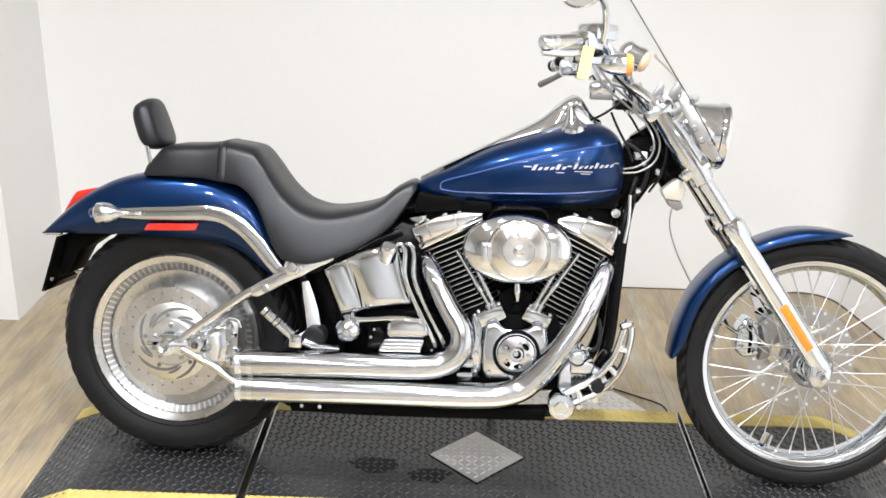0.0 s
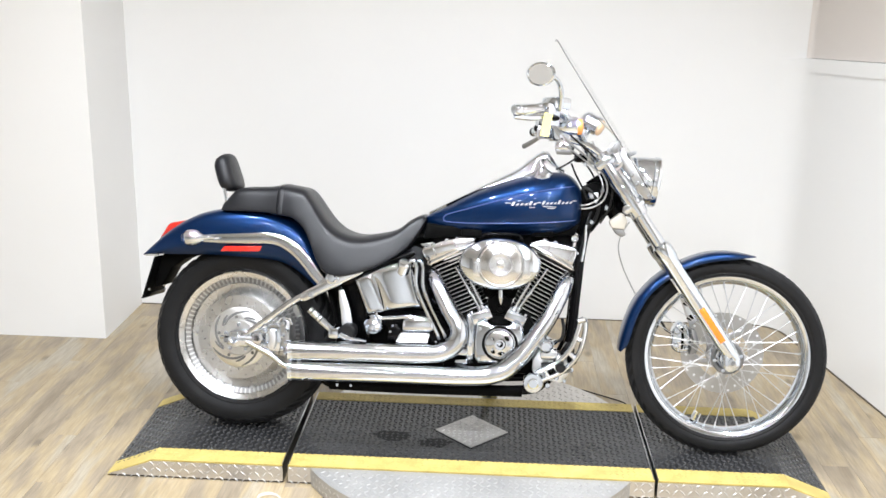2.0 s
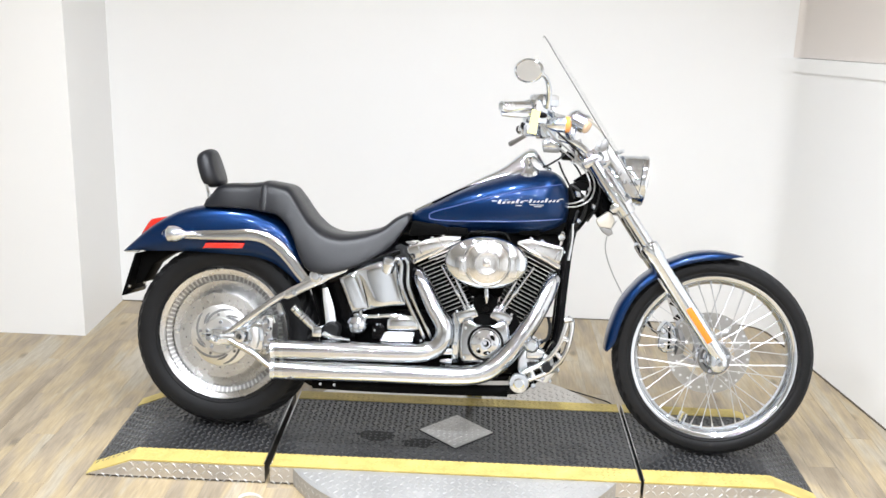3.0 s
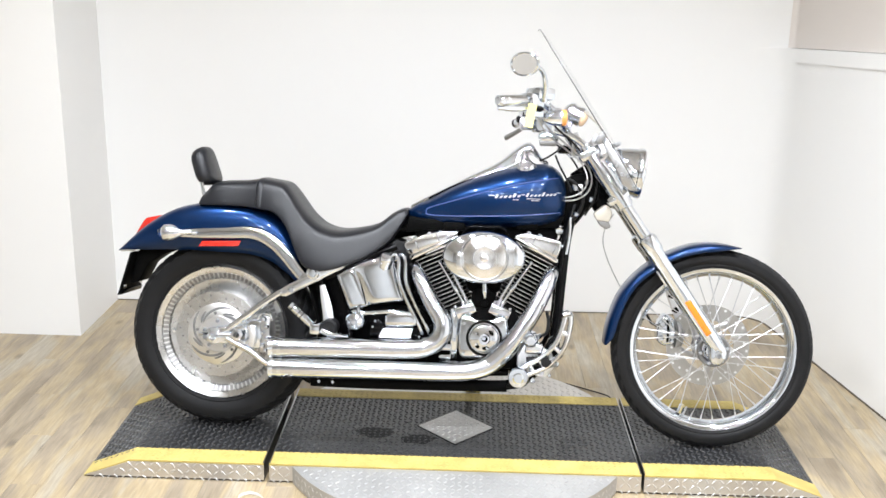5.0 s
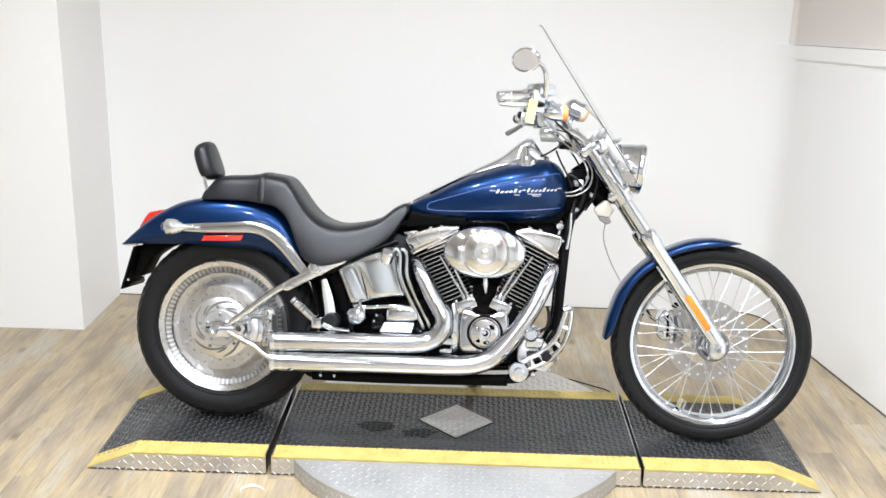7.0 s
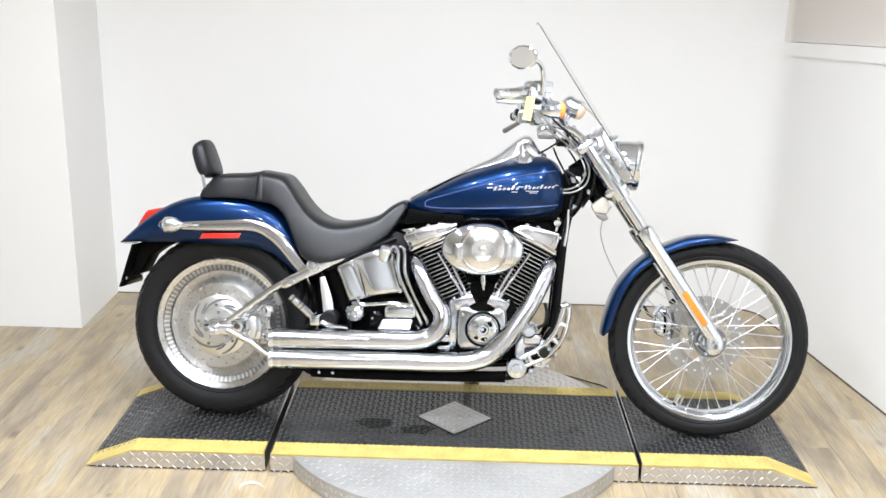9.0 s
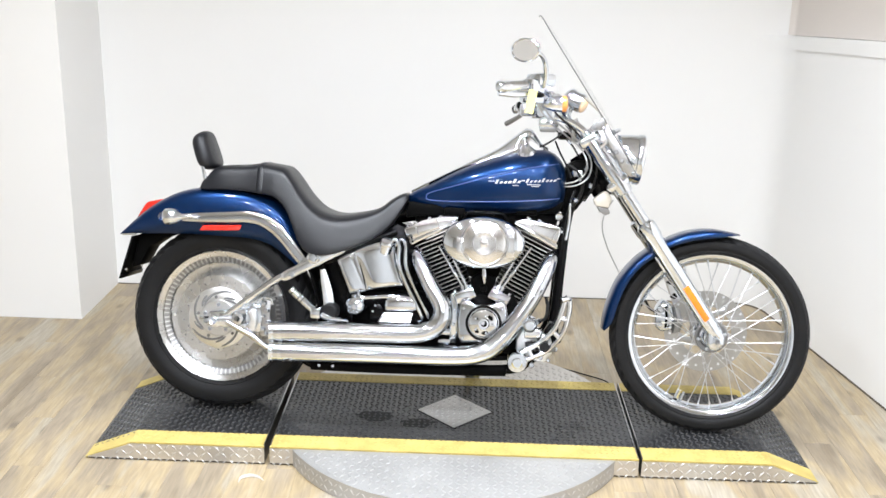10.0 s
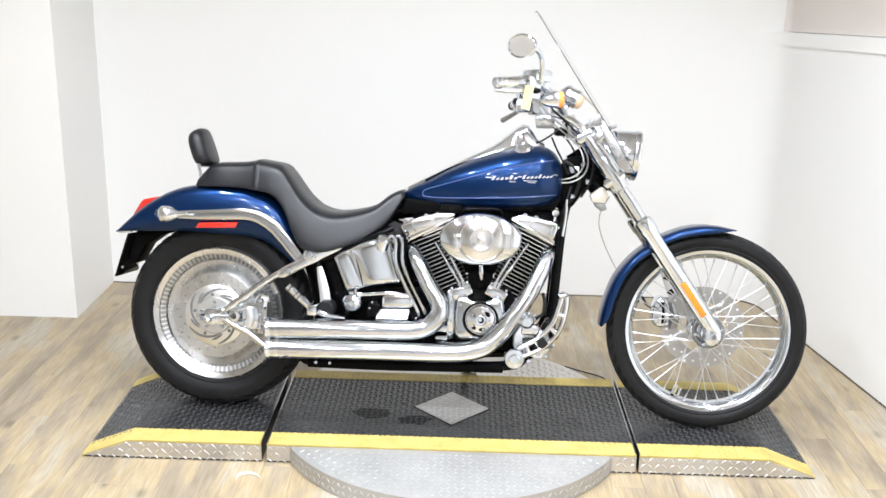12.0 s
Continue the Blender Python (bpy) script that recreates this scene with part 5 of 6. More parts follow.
for a0, a1, r in ((0.5, 1.15, 0.031), (2.6, 3.3, 0.030), (3.6, 4.1, 0.032), (5.2, 5.5, 0.029)):
    pts = [(0.910 + r * math.sin(a), -0.1862, 0.358 + r * math.cos(a)) for a in np.linspace(a0, a1, 7)]
    part("cover_slot", tube(bmesh.new(), pts, [0.003, 0.006, 0.0068, 0.006, 0.003], 8, 0, True, 0.25), MATT, engine, "black slot in the ignition cover")
for k in range(5):
    a = 2 * math.pi * k / 5 + 0.3
    bolt(engine, 0.910 + 0.031 * math.sin(a), -0.186, 0.358 + 0.031 * math.cos(a), 0.004)
for bx, bz in ((0.842, 0.305), (0.842, 0.405), (0.972, 0.405), (0.972, 0.312), (0.900, 0.300)):
    bolt(engine, bx, -0.172, bz, 0.0055)
# bolt-on bits behind the cam cover
part("crankcase_flange", prism(bmesh.new(), [(0.796, 0.280), (0.822, 0.280), (0.824, 0.430), (0.805, 0.452), (0.790, 0.440)], -0.140, -0.10, 0.006), CHROME, engine)
for bz in (0.300, 0.345, 0.390):
    bolt(engine, 0.808, -0.140, bz, 0.006)
for bx, bz in ((0.782, 0.318), (0.782, 0.283)):
    part("pipe_fitting", box(bmesh.new(), (bx - 0.022, -0.150, bz - 0.012), (bx + 0.02, -0.10, bz + 0.012), 0.005), CHROME, engine)
for r in (0.0765, 0.0375):
    turned("groove", [(r - 0.0011, -0.2268 if r > 0.05 else -0.2362), (r - 0.0008, -0.2292 if r > 0.05 else -0.2392), (r + 0.0008, -0.2292 if r > 0.05 else -0.2390), (r + 0.0011, -0.2200 if r > 0.05 else -0.2350)], (0.903, 0, 0.627), DARKSTEEL, cleaner, "dark line round the dome", seg=64)
# heart of the V
part("carburettor", prism(bmesh.new(), [(0.85, 0.50), (0.95, 0.50), (0.985, 0.60), (0.96, 0.69), (0.84, 0.69), (0.815, 0.60)], -0.10, 0.04, 0.01), MATT, engine, "black carburettor")
part("v_cover", prism(bmesh.new(), [(0.868, 0.450), (0.934, 0.450), (0.945, 0.500), (0.901, 0.530), (0.858, 0.500)], -0.13, 0.10, 0.008), MATT, engine)
turned("breather_bolt", [(0, -0.150), (0.010, -0.149), (0.012, -0.144), (0.012, -0.125)], (0.905, 0, 0.47), MATT, engine, seg=20)
round_bar("fuel_knob", [(0.903, -0.15, 0.538), (0.905, -0.152, 0.512), (0.907, -0.15, 0.488)], [0.007, 0.009, 0.004], CHROME, engine)
round_bar("cleaner_bracket", [(0.825, -0.13, 0.690), (0.845, -0.15, 0.718), (0.90, -0.155, 0.722), (0.955, -0.15, 0.720), (0.972, -0.13, 0.692)], 0.006, BLACK, engine)
# primary-side and gearbox bulk
part("gearbox", prism(bmesh.new(), [(0.46, 0.24), (0.74, 0.24), (0.76, 0.36), (0.70, 0.44), (0.50, 0.45), (0.45, 0.36)], -0.11, 0.13, 0.015), MATT, bike, "black gearbox")
part("battery_box", prism(bmesh.new(), [(0.42, 0.44), (0.66, 0.44), (0.66, 0.65), (0.60, 0.67), (0.45, 0.58)], -0.09, 0.11, 0.012), BLACK, bike, "black box beside the oil tank")
part("engine_block_shadow_side", prism(bmesh.new(), [(0.64, 0.44), (0.80, 0.44), (0.74, 0.60), (0.66, 0.62)], -0.05, 0.05, 0.01), BLACK, engine)

# chrome oil tank
rows = []
for i in range(41):
    u = i / 40
    row = []
    for j in range(17):
        v = j / 16
        q = Vector((0.457, 0, 0.431)).lerp(Vector((0.413, 0, 0.541)), v).lerp(Vector((0.640, 0, 0.468)).lerp(Vector((0.598, 0, 0.618)), v), u)
        seam = 0.34 - 0.05 * v                      # the band's edge divides the sheet into two swellings
        w = u / seam if u < seam else (u - seam) / (1 - seam)
        swell = (0.007 if u < seam else 0.016) * math.sin(math.pi * w) ** 0.8 + 0.0012 * math.sin(8.0 * w + 1.5 * v)
        row.append((q.x, -0.146 - swell * (1 - 0.4 * abs(2 * v - 1) ** 8), q.z + 0.012 * math.sin(math.pi * u) * v))
    rows.append(row)
oil = thicken(part("oil_tank", loft(bmesh.new(), rows, False, False), CHROME, bike, "mirror-bright chrome oil tank", angle=75), 0.05, -1.0)
round_bar("tank_seam", [(0.484, -0.150, 0.574), (0.494, -0.150, 0.520), (0.513, -0.150, 0.450)], 0.0016, BLACK, oil, seg=8)
turned("filler_plug", [(0, 0.012), (0.017, 0.011), (0.0215, 0.006), (0.0225, -0.002), (0.0225, -0.030), (0.019, -0.034), (0.019, -0.060)], (0.578, -0.160, 0.606), CHROME, oil, "chrome oil filler plug", axis=(0.18, -0.45, 0.87), seg=28)
for dx, dy in ((0.0, 0.0), (0.022, 0.006)):
    round_bar("oil_line", [(0.585 + dx, -0.150 + dy, 0.600), (0.606 + dx, -0.160 + dy, 0.620), (0.620 + dx, -0.165 + dy, 0.600), (0.622 + dx, -0.168 + dy, 0.540), (0.645 + dx, -0.168 + dy, 0.480), (0.700 + dx, -0.165 + dy, 0.375), (0.706 + dx, -0.150 + dy, 0.345)], 0.006, CHROME, oil, "chrome oil line", seg=10)
round_bar("oil_line", [(0.492, -0.170, 0.440), (0.500, -0.172, 0.425), (0.530, -0.172, 0.424), (0.610, -0.172, 0.432), (0.640, -0.168, 0.425), (0.665, -0.160, 0.395)], 0.0065, CHROME, oil, "chrome oil line", seg=10)
# oil filter, chrome cap of the gearbox
turned("oil_filter", [(0, -0.206), (0.010, -0.206), (0.013, -0.202), (0.022, -0.198), (0.031, -0.186), (0.036, -0.168), (0.037, -0.12)], (0.484, 0, 0.396), CHROME, bike, "round chrome filter cap", seg=36)
turned("filter_nut", [(0, -0.213), (0.009, -0.212), (0.010, -0.204)], (0.484, 0, 0.396), CHROME, bike, seg=6)
box_m = Matrix.Translation((0.628, -0.15, 0.405))
side_cover = part("gearbox_cover", prism(bmesh.new(), [(-0.050, -0.025), (0.062, -0.020), (0.060, 0.010), (0.040, 0.030), (-0.010, 0.034), (-0.048, 0.016)], -0.028, 0.03, 0.012, box_m, 3), CHROME, bike, "chrome gearbox end cover")
part("ribbed_foot", prism(bmesh.new(), [(-0.070, -0.062), (0.040, -0.060), (0.050, -0.024), (-0.052, -0.026)], -0.030, 0.03, 0.006, box_m), POLISHED, side_cover)
for k in range(4):
    round_bar("rib", [box_m @ Vector((-0.060 + 0.004 * k, -0.031, -0.056 + 0.009 * k)), box_m @ Vector((0.040, -0.031, -0.054 + 0.009 * k))], 0.003, POLISHED, side_cover, smooth=0, seg=8)
for x, z in ((0.540, 0.378), (0.548, 0.398), (0.696, 0.352)):
    bolt(bike, x, -0.16, z, 0.0042)
part("gearbox_bracket", prism(bmesh.new(), [(0.528, 0.345), (0.570, 0.345), (0.585, 0.375), (0.560, 0.405), (0.530, 0.392)], -0.158, -0.10, 0.006), BLACK, bike)
part("gearbox_bracket", prism(bmesh.new(), [(0.672, 0.340), (0.712, 0.338), (0.716, 0.365), (0.690, 0.395), (0.672, 0.385)], -0.158, -0.10, 0.006), BLACK, bike)
# tall chrome strip between the frame tubes, pivot, passenger peg
round_bar("chrome_strip", [(0.361, -0.128, 0.505), (0.372, -0.130, 0.462), (0.382, -0.132, 0.420), (0.393, -0.134, 0.345)], [0.009, 0.0150, 0.0175, 0.019], SATIN, bike, "curved chrome strip", flat=0.35)
round_bar("frame_tube", [(0.345, -0.10, 0.545), (0.362, -0.112, 0.48), (0.372, -0.118, 0.42), (0.372, -0.118, 0.34), (0.36, -0.118, 0.20)], 0.0115, BLACK, bike, "black enamelled frame tube")
turned("pivot_rubber", [(0, -0.172), (0.022, -0.172), (0.028, -0.166), (0.029, -0.12)], (0.394, 0, 0.368), RUBBER, bike, "round rubber pivot cap", seg=28)
peg = round_bar("passenger_peg", [(0.274, -0.215, 0.446), (0.300, -0.214, 0.422), (0.345, -0.208, 0.381)], [0.0125, 0.0125, 0.0115], CHROME, bike, "folded chrome passenger peg", smooth=0)
for s in np.linspace(0.12, 0.8, 6):
    p = Vector((0.274, -0.215, 0.446)).lerp(Vector((0.345, -0.208, 0.381)), s)
    turned("ring", [(0.0125, -0.002), (0.0142, -0.001), (0.0142, 0.001), (0.0125, 0.002)], p, RUBBER if int(s * 10) % 2 else CHROME, peg, axis=(0.71, 0.07, -0.65), seg=18)
part("peg_hinge", box(bmesh.new(), (0.340, -0.222, 0.352), (0.374, -0.15, 0.388), 0.006), CHROME, peg)
round_bar("peg_bracket", [(0.355, -0.175, 0.365), (0.40, -0.165, 0.345), (0.45, -0.14, 0.335)], 0.012, CHROME, peg)
# pipe ends and clamps
for (x, y, z) in ((0.214, -0.19, 0.299), (0.215, -0.19, 0.232)):
    turned("pipe_mouth", [(0.034, 0.004), (0.0365, 0.0), (0.0365, -0.010), (0.033, -0.012), (0.030, -0.008), (0.029, 0.03), (0.0, 0.032)], (x, y, z), CHROME, bike, "rolled chrome pipe end", axis=(1, 0, 0.02), seg=32)
for x, y, z, ax in ((0.240, -0.19, 0.300, (1, 0, 0.03)), (0.241, -0.19, 0.233, (1, 0, 0.03))):
    turned("clamp", [(0.030, -0.008), (0.0355, -0.007), (0.0355, 0.007), (0.030, 0.008)], (x, y, z), CHROME, bike, axis=ax, seg=28)

# ---- forward control ----
pedal = part("brake_pedal", tube(bmesh.new(), [(1.186, -0.215, 0.452), (1.185, -0.215, 0.415), (1.168, -0.215, 0.345), (1.122, -0.215, 0.288), (1.060, -0.215, 0.255), (1.030, -0.215, 0.240)], 0.0088, 10, 6, True, 1.2), POLISHED, bike, "polished brake pedal with two long slots")
round_bar("rail", [(1.172, -0.215, 0.462), (1.163, -0.215, 0.420), (1.143, -0.215, 0.362), (1.102, -0.215, 0.314), (1.050, -0.215, 0.284), (1.020, -0.215, 0.262)], 0.0088, POLISHED, pedal, flat=1.3)
for p, q in (((1.186, 0.452), (1.170, 0.464)), ((1.180, 0.390), (1.156, 0.398)), ((1.158, 0.328), (1.135, 0.350)), ((1.112, 0.280), (1.092, 0.306)), ((1.074, 0.262), (1.062, 0.290))):
    round_bar("web", [(p[0], -0.215, p[1]), (q[0], -0.215, q[1])], 0.0085, POLISHED, pedal, smooth=0, flat=1.2)
round_bar("toe_pad", [(1.158, -0.245, 0.456), (1.178, -0.235, 0.462), (1.186, -0.20, 0.452)], 0.009, POLISHED, pedal, smooth=3)
turned("peg_boss", [(0, -0.252), (0.014, -0.252), (0.018, -0.248), (0.030, -0.247), (0.033, -0.240), (0.033, -0.18)], (1.026, 0, 0.246), CHROME, pedal, "round chrome peg boss", seg=32)
round_bar("rider_peg", [(1.105, -0.135, 0.298), (1.110, -0.20, 0.300), (1.112, -0.235, 0.300)], 0.016, RUBBER, bike, "black rubber rider peg", smooth=0)
for k in range(6):
    turned("ring", [(0.016, -0.002), (0.019, -0.001), (0.019, 0.001), (0.016, 0.002)], (1.060 + 0.011 * k, -0.185, 0.292 + 0.001 * k), RUBBER, bike, axis=(1, 0, 0.05), seg=18)
round_bar("linkage", [(1.050, -0.185, 0.291), (1.125, -0.185, 0.297)], 0.015, RUBBER, bike, "black ribbed boot", smooth=0)
control = part("control_plate", prism(bmesh.new(), [(1.020, 0.250), (1.118, 0.236), (1.142, 0.270), (1.140, 0.318), (1.098, 0.335), (1.040, 0.345), (1.020, 0.310)], -0.165, -0.12, 0.008), SATIN, bike, "grey forward control bracket")
part("plate_recess", prism(bmesh.new(), [(1.062, 0.262), (1.106, 0.256), (1.122, 0.280), (1.100, 0.300), (1.060, 0.292)], -0.168, -0.160, 0.003), MATT, control)
part("control_arm", prism(bmesh.new(), [(1.098, 0.300), (1.142, 0.300), (1.160, 0.345), (1.150, 0.372), (1.130, 0.372), (1.112, 0.340)], -0.150, -0.110, 0.006), BLACK, control)
turned("master_cylinder", [(0, -0.212), (0.014, -0.211), (0.020, -0.206), (0.024, -0.198), (0.024, -0.13)], (1.062, 0, 0.362), CHROME, bike, "round chrome brake fluid cap", seg=28)
part("fluid_cylinder", prism(bmesh.new(), [(1.044, 0.318), (1.100, 0.318), (1.106, 0.345), (1.078, 0.356), (1.046, 0.346)], -0.198, -0.13, 0.007, segments=3), POLISHED, bike, "chrome rear brake cylinder")
round_bar("brake_hose", [(1.090, -0.16, 0.372), (1.112, -0.165, 0.385), (1.118, -0.155, 0.420), (1.112, -0.135, 0.450)], 0.0055, HOSE, bike, "black brake hose", seg=8)
round_bar("banjo", [(1.082, -0.185, 0.372), (1.092, -0.165, 0.374)], 0.009, CHROME, bike, smooth=0)
turned("stop_knob", [(0, -0.205), (0.014, -0.204), (0.017, -0.198), (0.017, -0.15)], (1.150, 0, 0.322), MATT, bike, "black rubber stop", seg=20)
for x, z, r in ((1.148, 0.284, 0.009), (1.102, 0.254, 0.008), (1.074, 0.228, 0.009), (1.128, 0.246, 0.006), (1.092, 0.312, 0.006)):
    bolt(bike, x, -0.17, z, r)
round_bar("return_spring", [(1.120, -0.175, 0.276), (1.150, -0.18, 0.284)], 0.006, DARKSTEEL, bike, smooth=0)
# side stand out of sight on the other side
stand = round_bar("side_stand", [(0.80, 0.10, 0.20), (0.83, 0.22, 0.14), (0.86, 0.33, 0.080)], 0.013, CHROME, bike, "chrome side stand, folded out", smooth=4)
part("stand_foot", box(bmesh.new(), (-0.03, -0.025, -0.006), (0.03, 0.025, 0.006), 0.003, Matrix.Translation((0.862, 0.345, 0.078)) @ Matrix.Rotation(radians(12), 4, "X")), CHROME, stand)


# ---- motorcycle: front end ----
FORK = Vector((0.579, 0, -0.815))


def on_fork(s, y, off=0.0):
    """A point s metres up the fork from the axle; off moves it ahead, square to the fork."""
    return Vector((1.680, y, 0.345)) - FORK * s + Vector((0.815, 0, 0.579)) * off


hub = turned("hub", [(0.0, -0.075), (0.020, -0.075), (0.024, -0.060), (0.026, -0.045), (0.046, -0.040), (0.047, -0.033), (0.030, -0.030), (0.024, 0.0), (0.030, 0.030), (0.047, 0.033), (0.046, 0.040), (0.026, 0.045), (0.020, 0.06), (0, 0.06)], FW, CHROME, front, "chrome spool hub")
round_bar("axle", [FW + Vector((0, -0.135, 0)), FW + Vector((0, 0.135, 0))], 0.010, CHROME, front, smooth=0)
turned("hub_cap", [(0.014, -0.074), (0.028, -0.072), (0.034, -0.066), (0.036, -0.060), (0.030, -0.054)], FW, CHROME, front, "chrome hub cap")
# dark reflection round the flange, built as a ring of its own
turned("hub_reflection", [(0.040, -0.052), (0.050, -0.056), (0.055, -0.051), (0.055, -0.042), (0.042, -0.040)], FW, DARKSTEEL, front, "dark ring for the reflection round the hub")
for k in range(6):
    a = 2 * math.pi * (k + 0.3) / 6
    bolt(front, FW.x + 0.044 * math.sin(a), -0.053, FW.z + 0.044 * math.cos(a), 0.007)
rotor(front, FW, 0.058, 0.141, -1, "front_brake_disc", ROTOR, 0.0046, SATIN)
turned("disc_carrier", [(0.030, 0.046), (0.052, 0.048), (0.056, 0.053), (0.056, 0.060), (0.03, 0.062)], FW, GREYSTEEL, front, "grey disc carrier")
for k in range(5):
    a = 2 * math.pi * k / 5 + 0.25
    pts = [FW + Vector((r * math.sin(a + 0.5 * (r - 0.05) / 0.05), 0.056, r * math.cos(a + 0.5 * (r - 0.05) / 0.05))) for r in (0.048, 0.064, 0.080, 0.096)]
    round_bar("carrier_arm", pts, [0.016, 0.011, 0.010, 0.014], GREYSTEEL, front, "curved arm of the disc carrier", seg=10, smooth=3, flat=0.3)
for k in range(40):
    side = -1 if k % 2 else 1
    ar = 2 * math.pi * (k + 0.5) / 40
    ah = ar + (0.95 if (k // 2) % 2 else -0.95)
    p = FW + Vector((0.043 * math.sin(ah), 0.036 * side, 0.043 * math.cos(ah)))
    q = FW + Vector((0.249 * math.sin(ar), 0.006 * side, 0.249 * math.cos(ar)))
    n = q + (p - q).normalized() * 0.016
    bm = tube(bmesh.new(), [p, n], 0.0016, 8, 0, False)
    tube(bm, [n, q], 0.0031, 8)
    part("spoke", bm, SPOKE, front)
part("rim_groove", lathe(bmesh.new(), [(0.2608, -0.0310), (0.2608, -0.0325), (0.2632, -0.0346), (0.2632, -0.0330)], FW, seg=96), DARKSTEEL, front, "dark line inside the rim's lip")
round_bar("valve_stem", [FW + Vector((-0.082, 0, -0.238)), FW + Vector((-0.070, 0, -0.205))], 0.0045, CHROME, front, smooth=0)
part("wheel_weight", tube(bmesh.new(), [FW + Vector((-0.098, -0.01, -0.225)), FW + Vector((-0.088, -0.012, -0.196))], 0.008, 8), POLISHED, front)

fork = new("fork")
fork.parent = bike
fork["label"] = "long chrome telescopic front fork"
for side in (-1, 1):
    y = 0.105 * side
    part("fork_leg", lathe(bmesh.new(), [(0, -0.018), (0.016, -0.016), (0.024, -0.006), (0.026, 0.02), (0.0275, 0.06), (0.0285, 0.20), (0.0285, 0.385), (0.032, 0.392), (0.0325, 0.430), (0.030, 0.440), (0.0245, 0.444), (0.0215, 0.448), (0.0212, 0.62)], on_fork(0, y), -FORK, 32), CHROME, fork, "chrome lower fork leg")
    part("fork_cover", lathe(bmesh.new(), [(0.0212, 0.56), (0.029, 0.565), (0.030, 0.59), (0.030, 0.70), (0.027, 0.715), (0.025, 0.79), (0.022, 0.805), (0, 0.808)], on_fork(0, y), -FORK, 32), CHROME, fork, "chrome upper fork cover")
    part("axle_clamp", prism(bmesh.new(), [(1.648, 0.365), (1.648, 0.318), (1.656, 0.300), (1.680, 0.296), (1.702, 0.318), (1.704, 0.345), (1.690, 0.372), (1.662, 0.384)], y - 0.022, y + 0.022, 0.009, None, 3), CHROME, fork, "rounded lower end of the fork leg")
    part("guard_boss", box(bmesh.new(), (-0.014, -0.02, -0.03), (0.014, 0.03, 0.03), 0.006, Matrix.Translation(on_fork(0.30, y * 0.9, -0.02)) @ Matrix.Rotation(radians(-35.4), 4, "Y")), CHROME, fork)
turned("axle_nut", [(0, -0.135), (0.008, -0.135), (0.010, -0.132), (0.010, -0.120)], FW + Vector((0.004, 0, -0.004)), GREYSTEEL, fork, seg=6)
for s0 in (0.605, 0.775):
    m = Matrix.Translation(on_fork(s0, 0)) @ Matrix.Rotation(radians(-35.4), 4, "Y")
    part("triple_clamp", box(bmesh.new(), (-0.042, -0.132, -0.017), (0.036, 0.132, 0.017), 0.012, m), CHROME, fork, "chrome fork yoke")
for side in (-1, 1):
    m = Matrix.Translation(on_fork(0.132, 0.105 * side + 0.0290 * side)) @ Matrix.Rotation(radians(-35.4), 4, "Y")
    part("fork_reflector", box(bmesh.new(), (-0.0105, -0.004, -0.066), (0.0105, 0.004, 0.066), 0.003, m), AMBER, fork, "long amber reflector")
# steering head
part("steering_head", tube(bmesh.new(), [on_fork(0.58, 0, -0.055), on_fork(0.75, 0, -0.055)], 0.034, 24), BLACK, bike, "black steering head")
part("neck_gusset", prism(bmesh.new(), [(1.06, 0.765), (1.14, 0.87), (1.19, 0.90), (1.272, 0.81), (1.235, 0.785), (1.200, 0.735), (1.17, 0.72)], -0.035, 0.035, 0.008), BLACK, bike, "black neck gusset")
part("neck_panel", prism(bmesh.new(), [(1.155, 0.735), (1.152, 0.86), (1.166, 0.890), (1.190, 0.908), (1.232, 0.906), (1.272, 0.842), (1.264, 0.815), (1.235, 0.800), (1.216, 0.763), (1.196, 0.732)], -0.062, 0.062, 0.012), MATT, bike, "black cover beside the steering head")
for x, z, r in ((1.190, 0.862, 0.012), (1.206, 0.842, 0.008), (1.244, 0.822, 0.010), (1.196, 0.772, 0.009), (1.226, 0.880, 0.008)):
    turned("neck_bolt", [(0, -0.084), (r * 0.6, -0.084), (r, -0.080), (r, -0.074)], (x, 0, z), CHROME, bike, seg=20)
part("regulator", prism(bmesh.new(), [(1.252, 0.778), (1.288, 0.808), (1.300, 0.806), (1.314, 0.782), (1.304, 0.752), (1.262, 0.756)], -0.100, -0.045, 0.006, segments=2), CREAM, bike, "cream coloured box ahead of the frame")
part("regulator_foot", prism(bmesh.new(), [(1.264, 0.757), (1.303, 0.753), (1.312, 0.735), (1.296, 0.726), (1.276, 0.738)], -0.090, -0.050, 0.004), DARKSTEEL, bike, "dark bracket below the cream box")
round_bar("neck_hose", [(1.162, -0.070, 0.890), (1.190, -0.078, 0.872), (1.216, -0.078, 0.832), (1.206, -0.074, 0.780), (1.180, -0.070, 0.748)], 0.0062, HOSE, bike, "black hose beside the neck", seg=8)
round_bar("neck_pipe", [(1.178, -0.072, 0.760), (1.176, -0.090, 0.700), (1.168, -0.094, 0.640)], 0.0050, CHROME, bike, "thin bright pipe down the frame", seg=8)
part("wire_clip", box(bmesh.new(), (1.196, -0.082, 0.852), (1.214, -0.066, 0.872), 0.003), SATIN, bike)
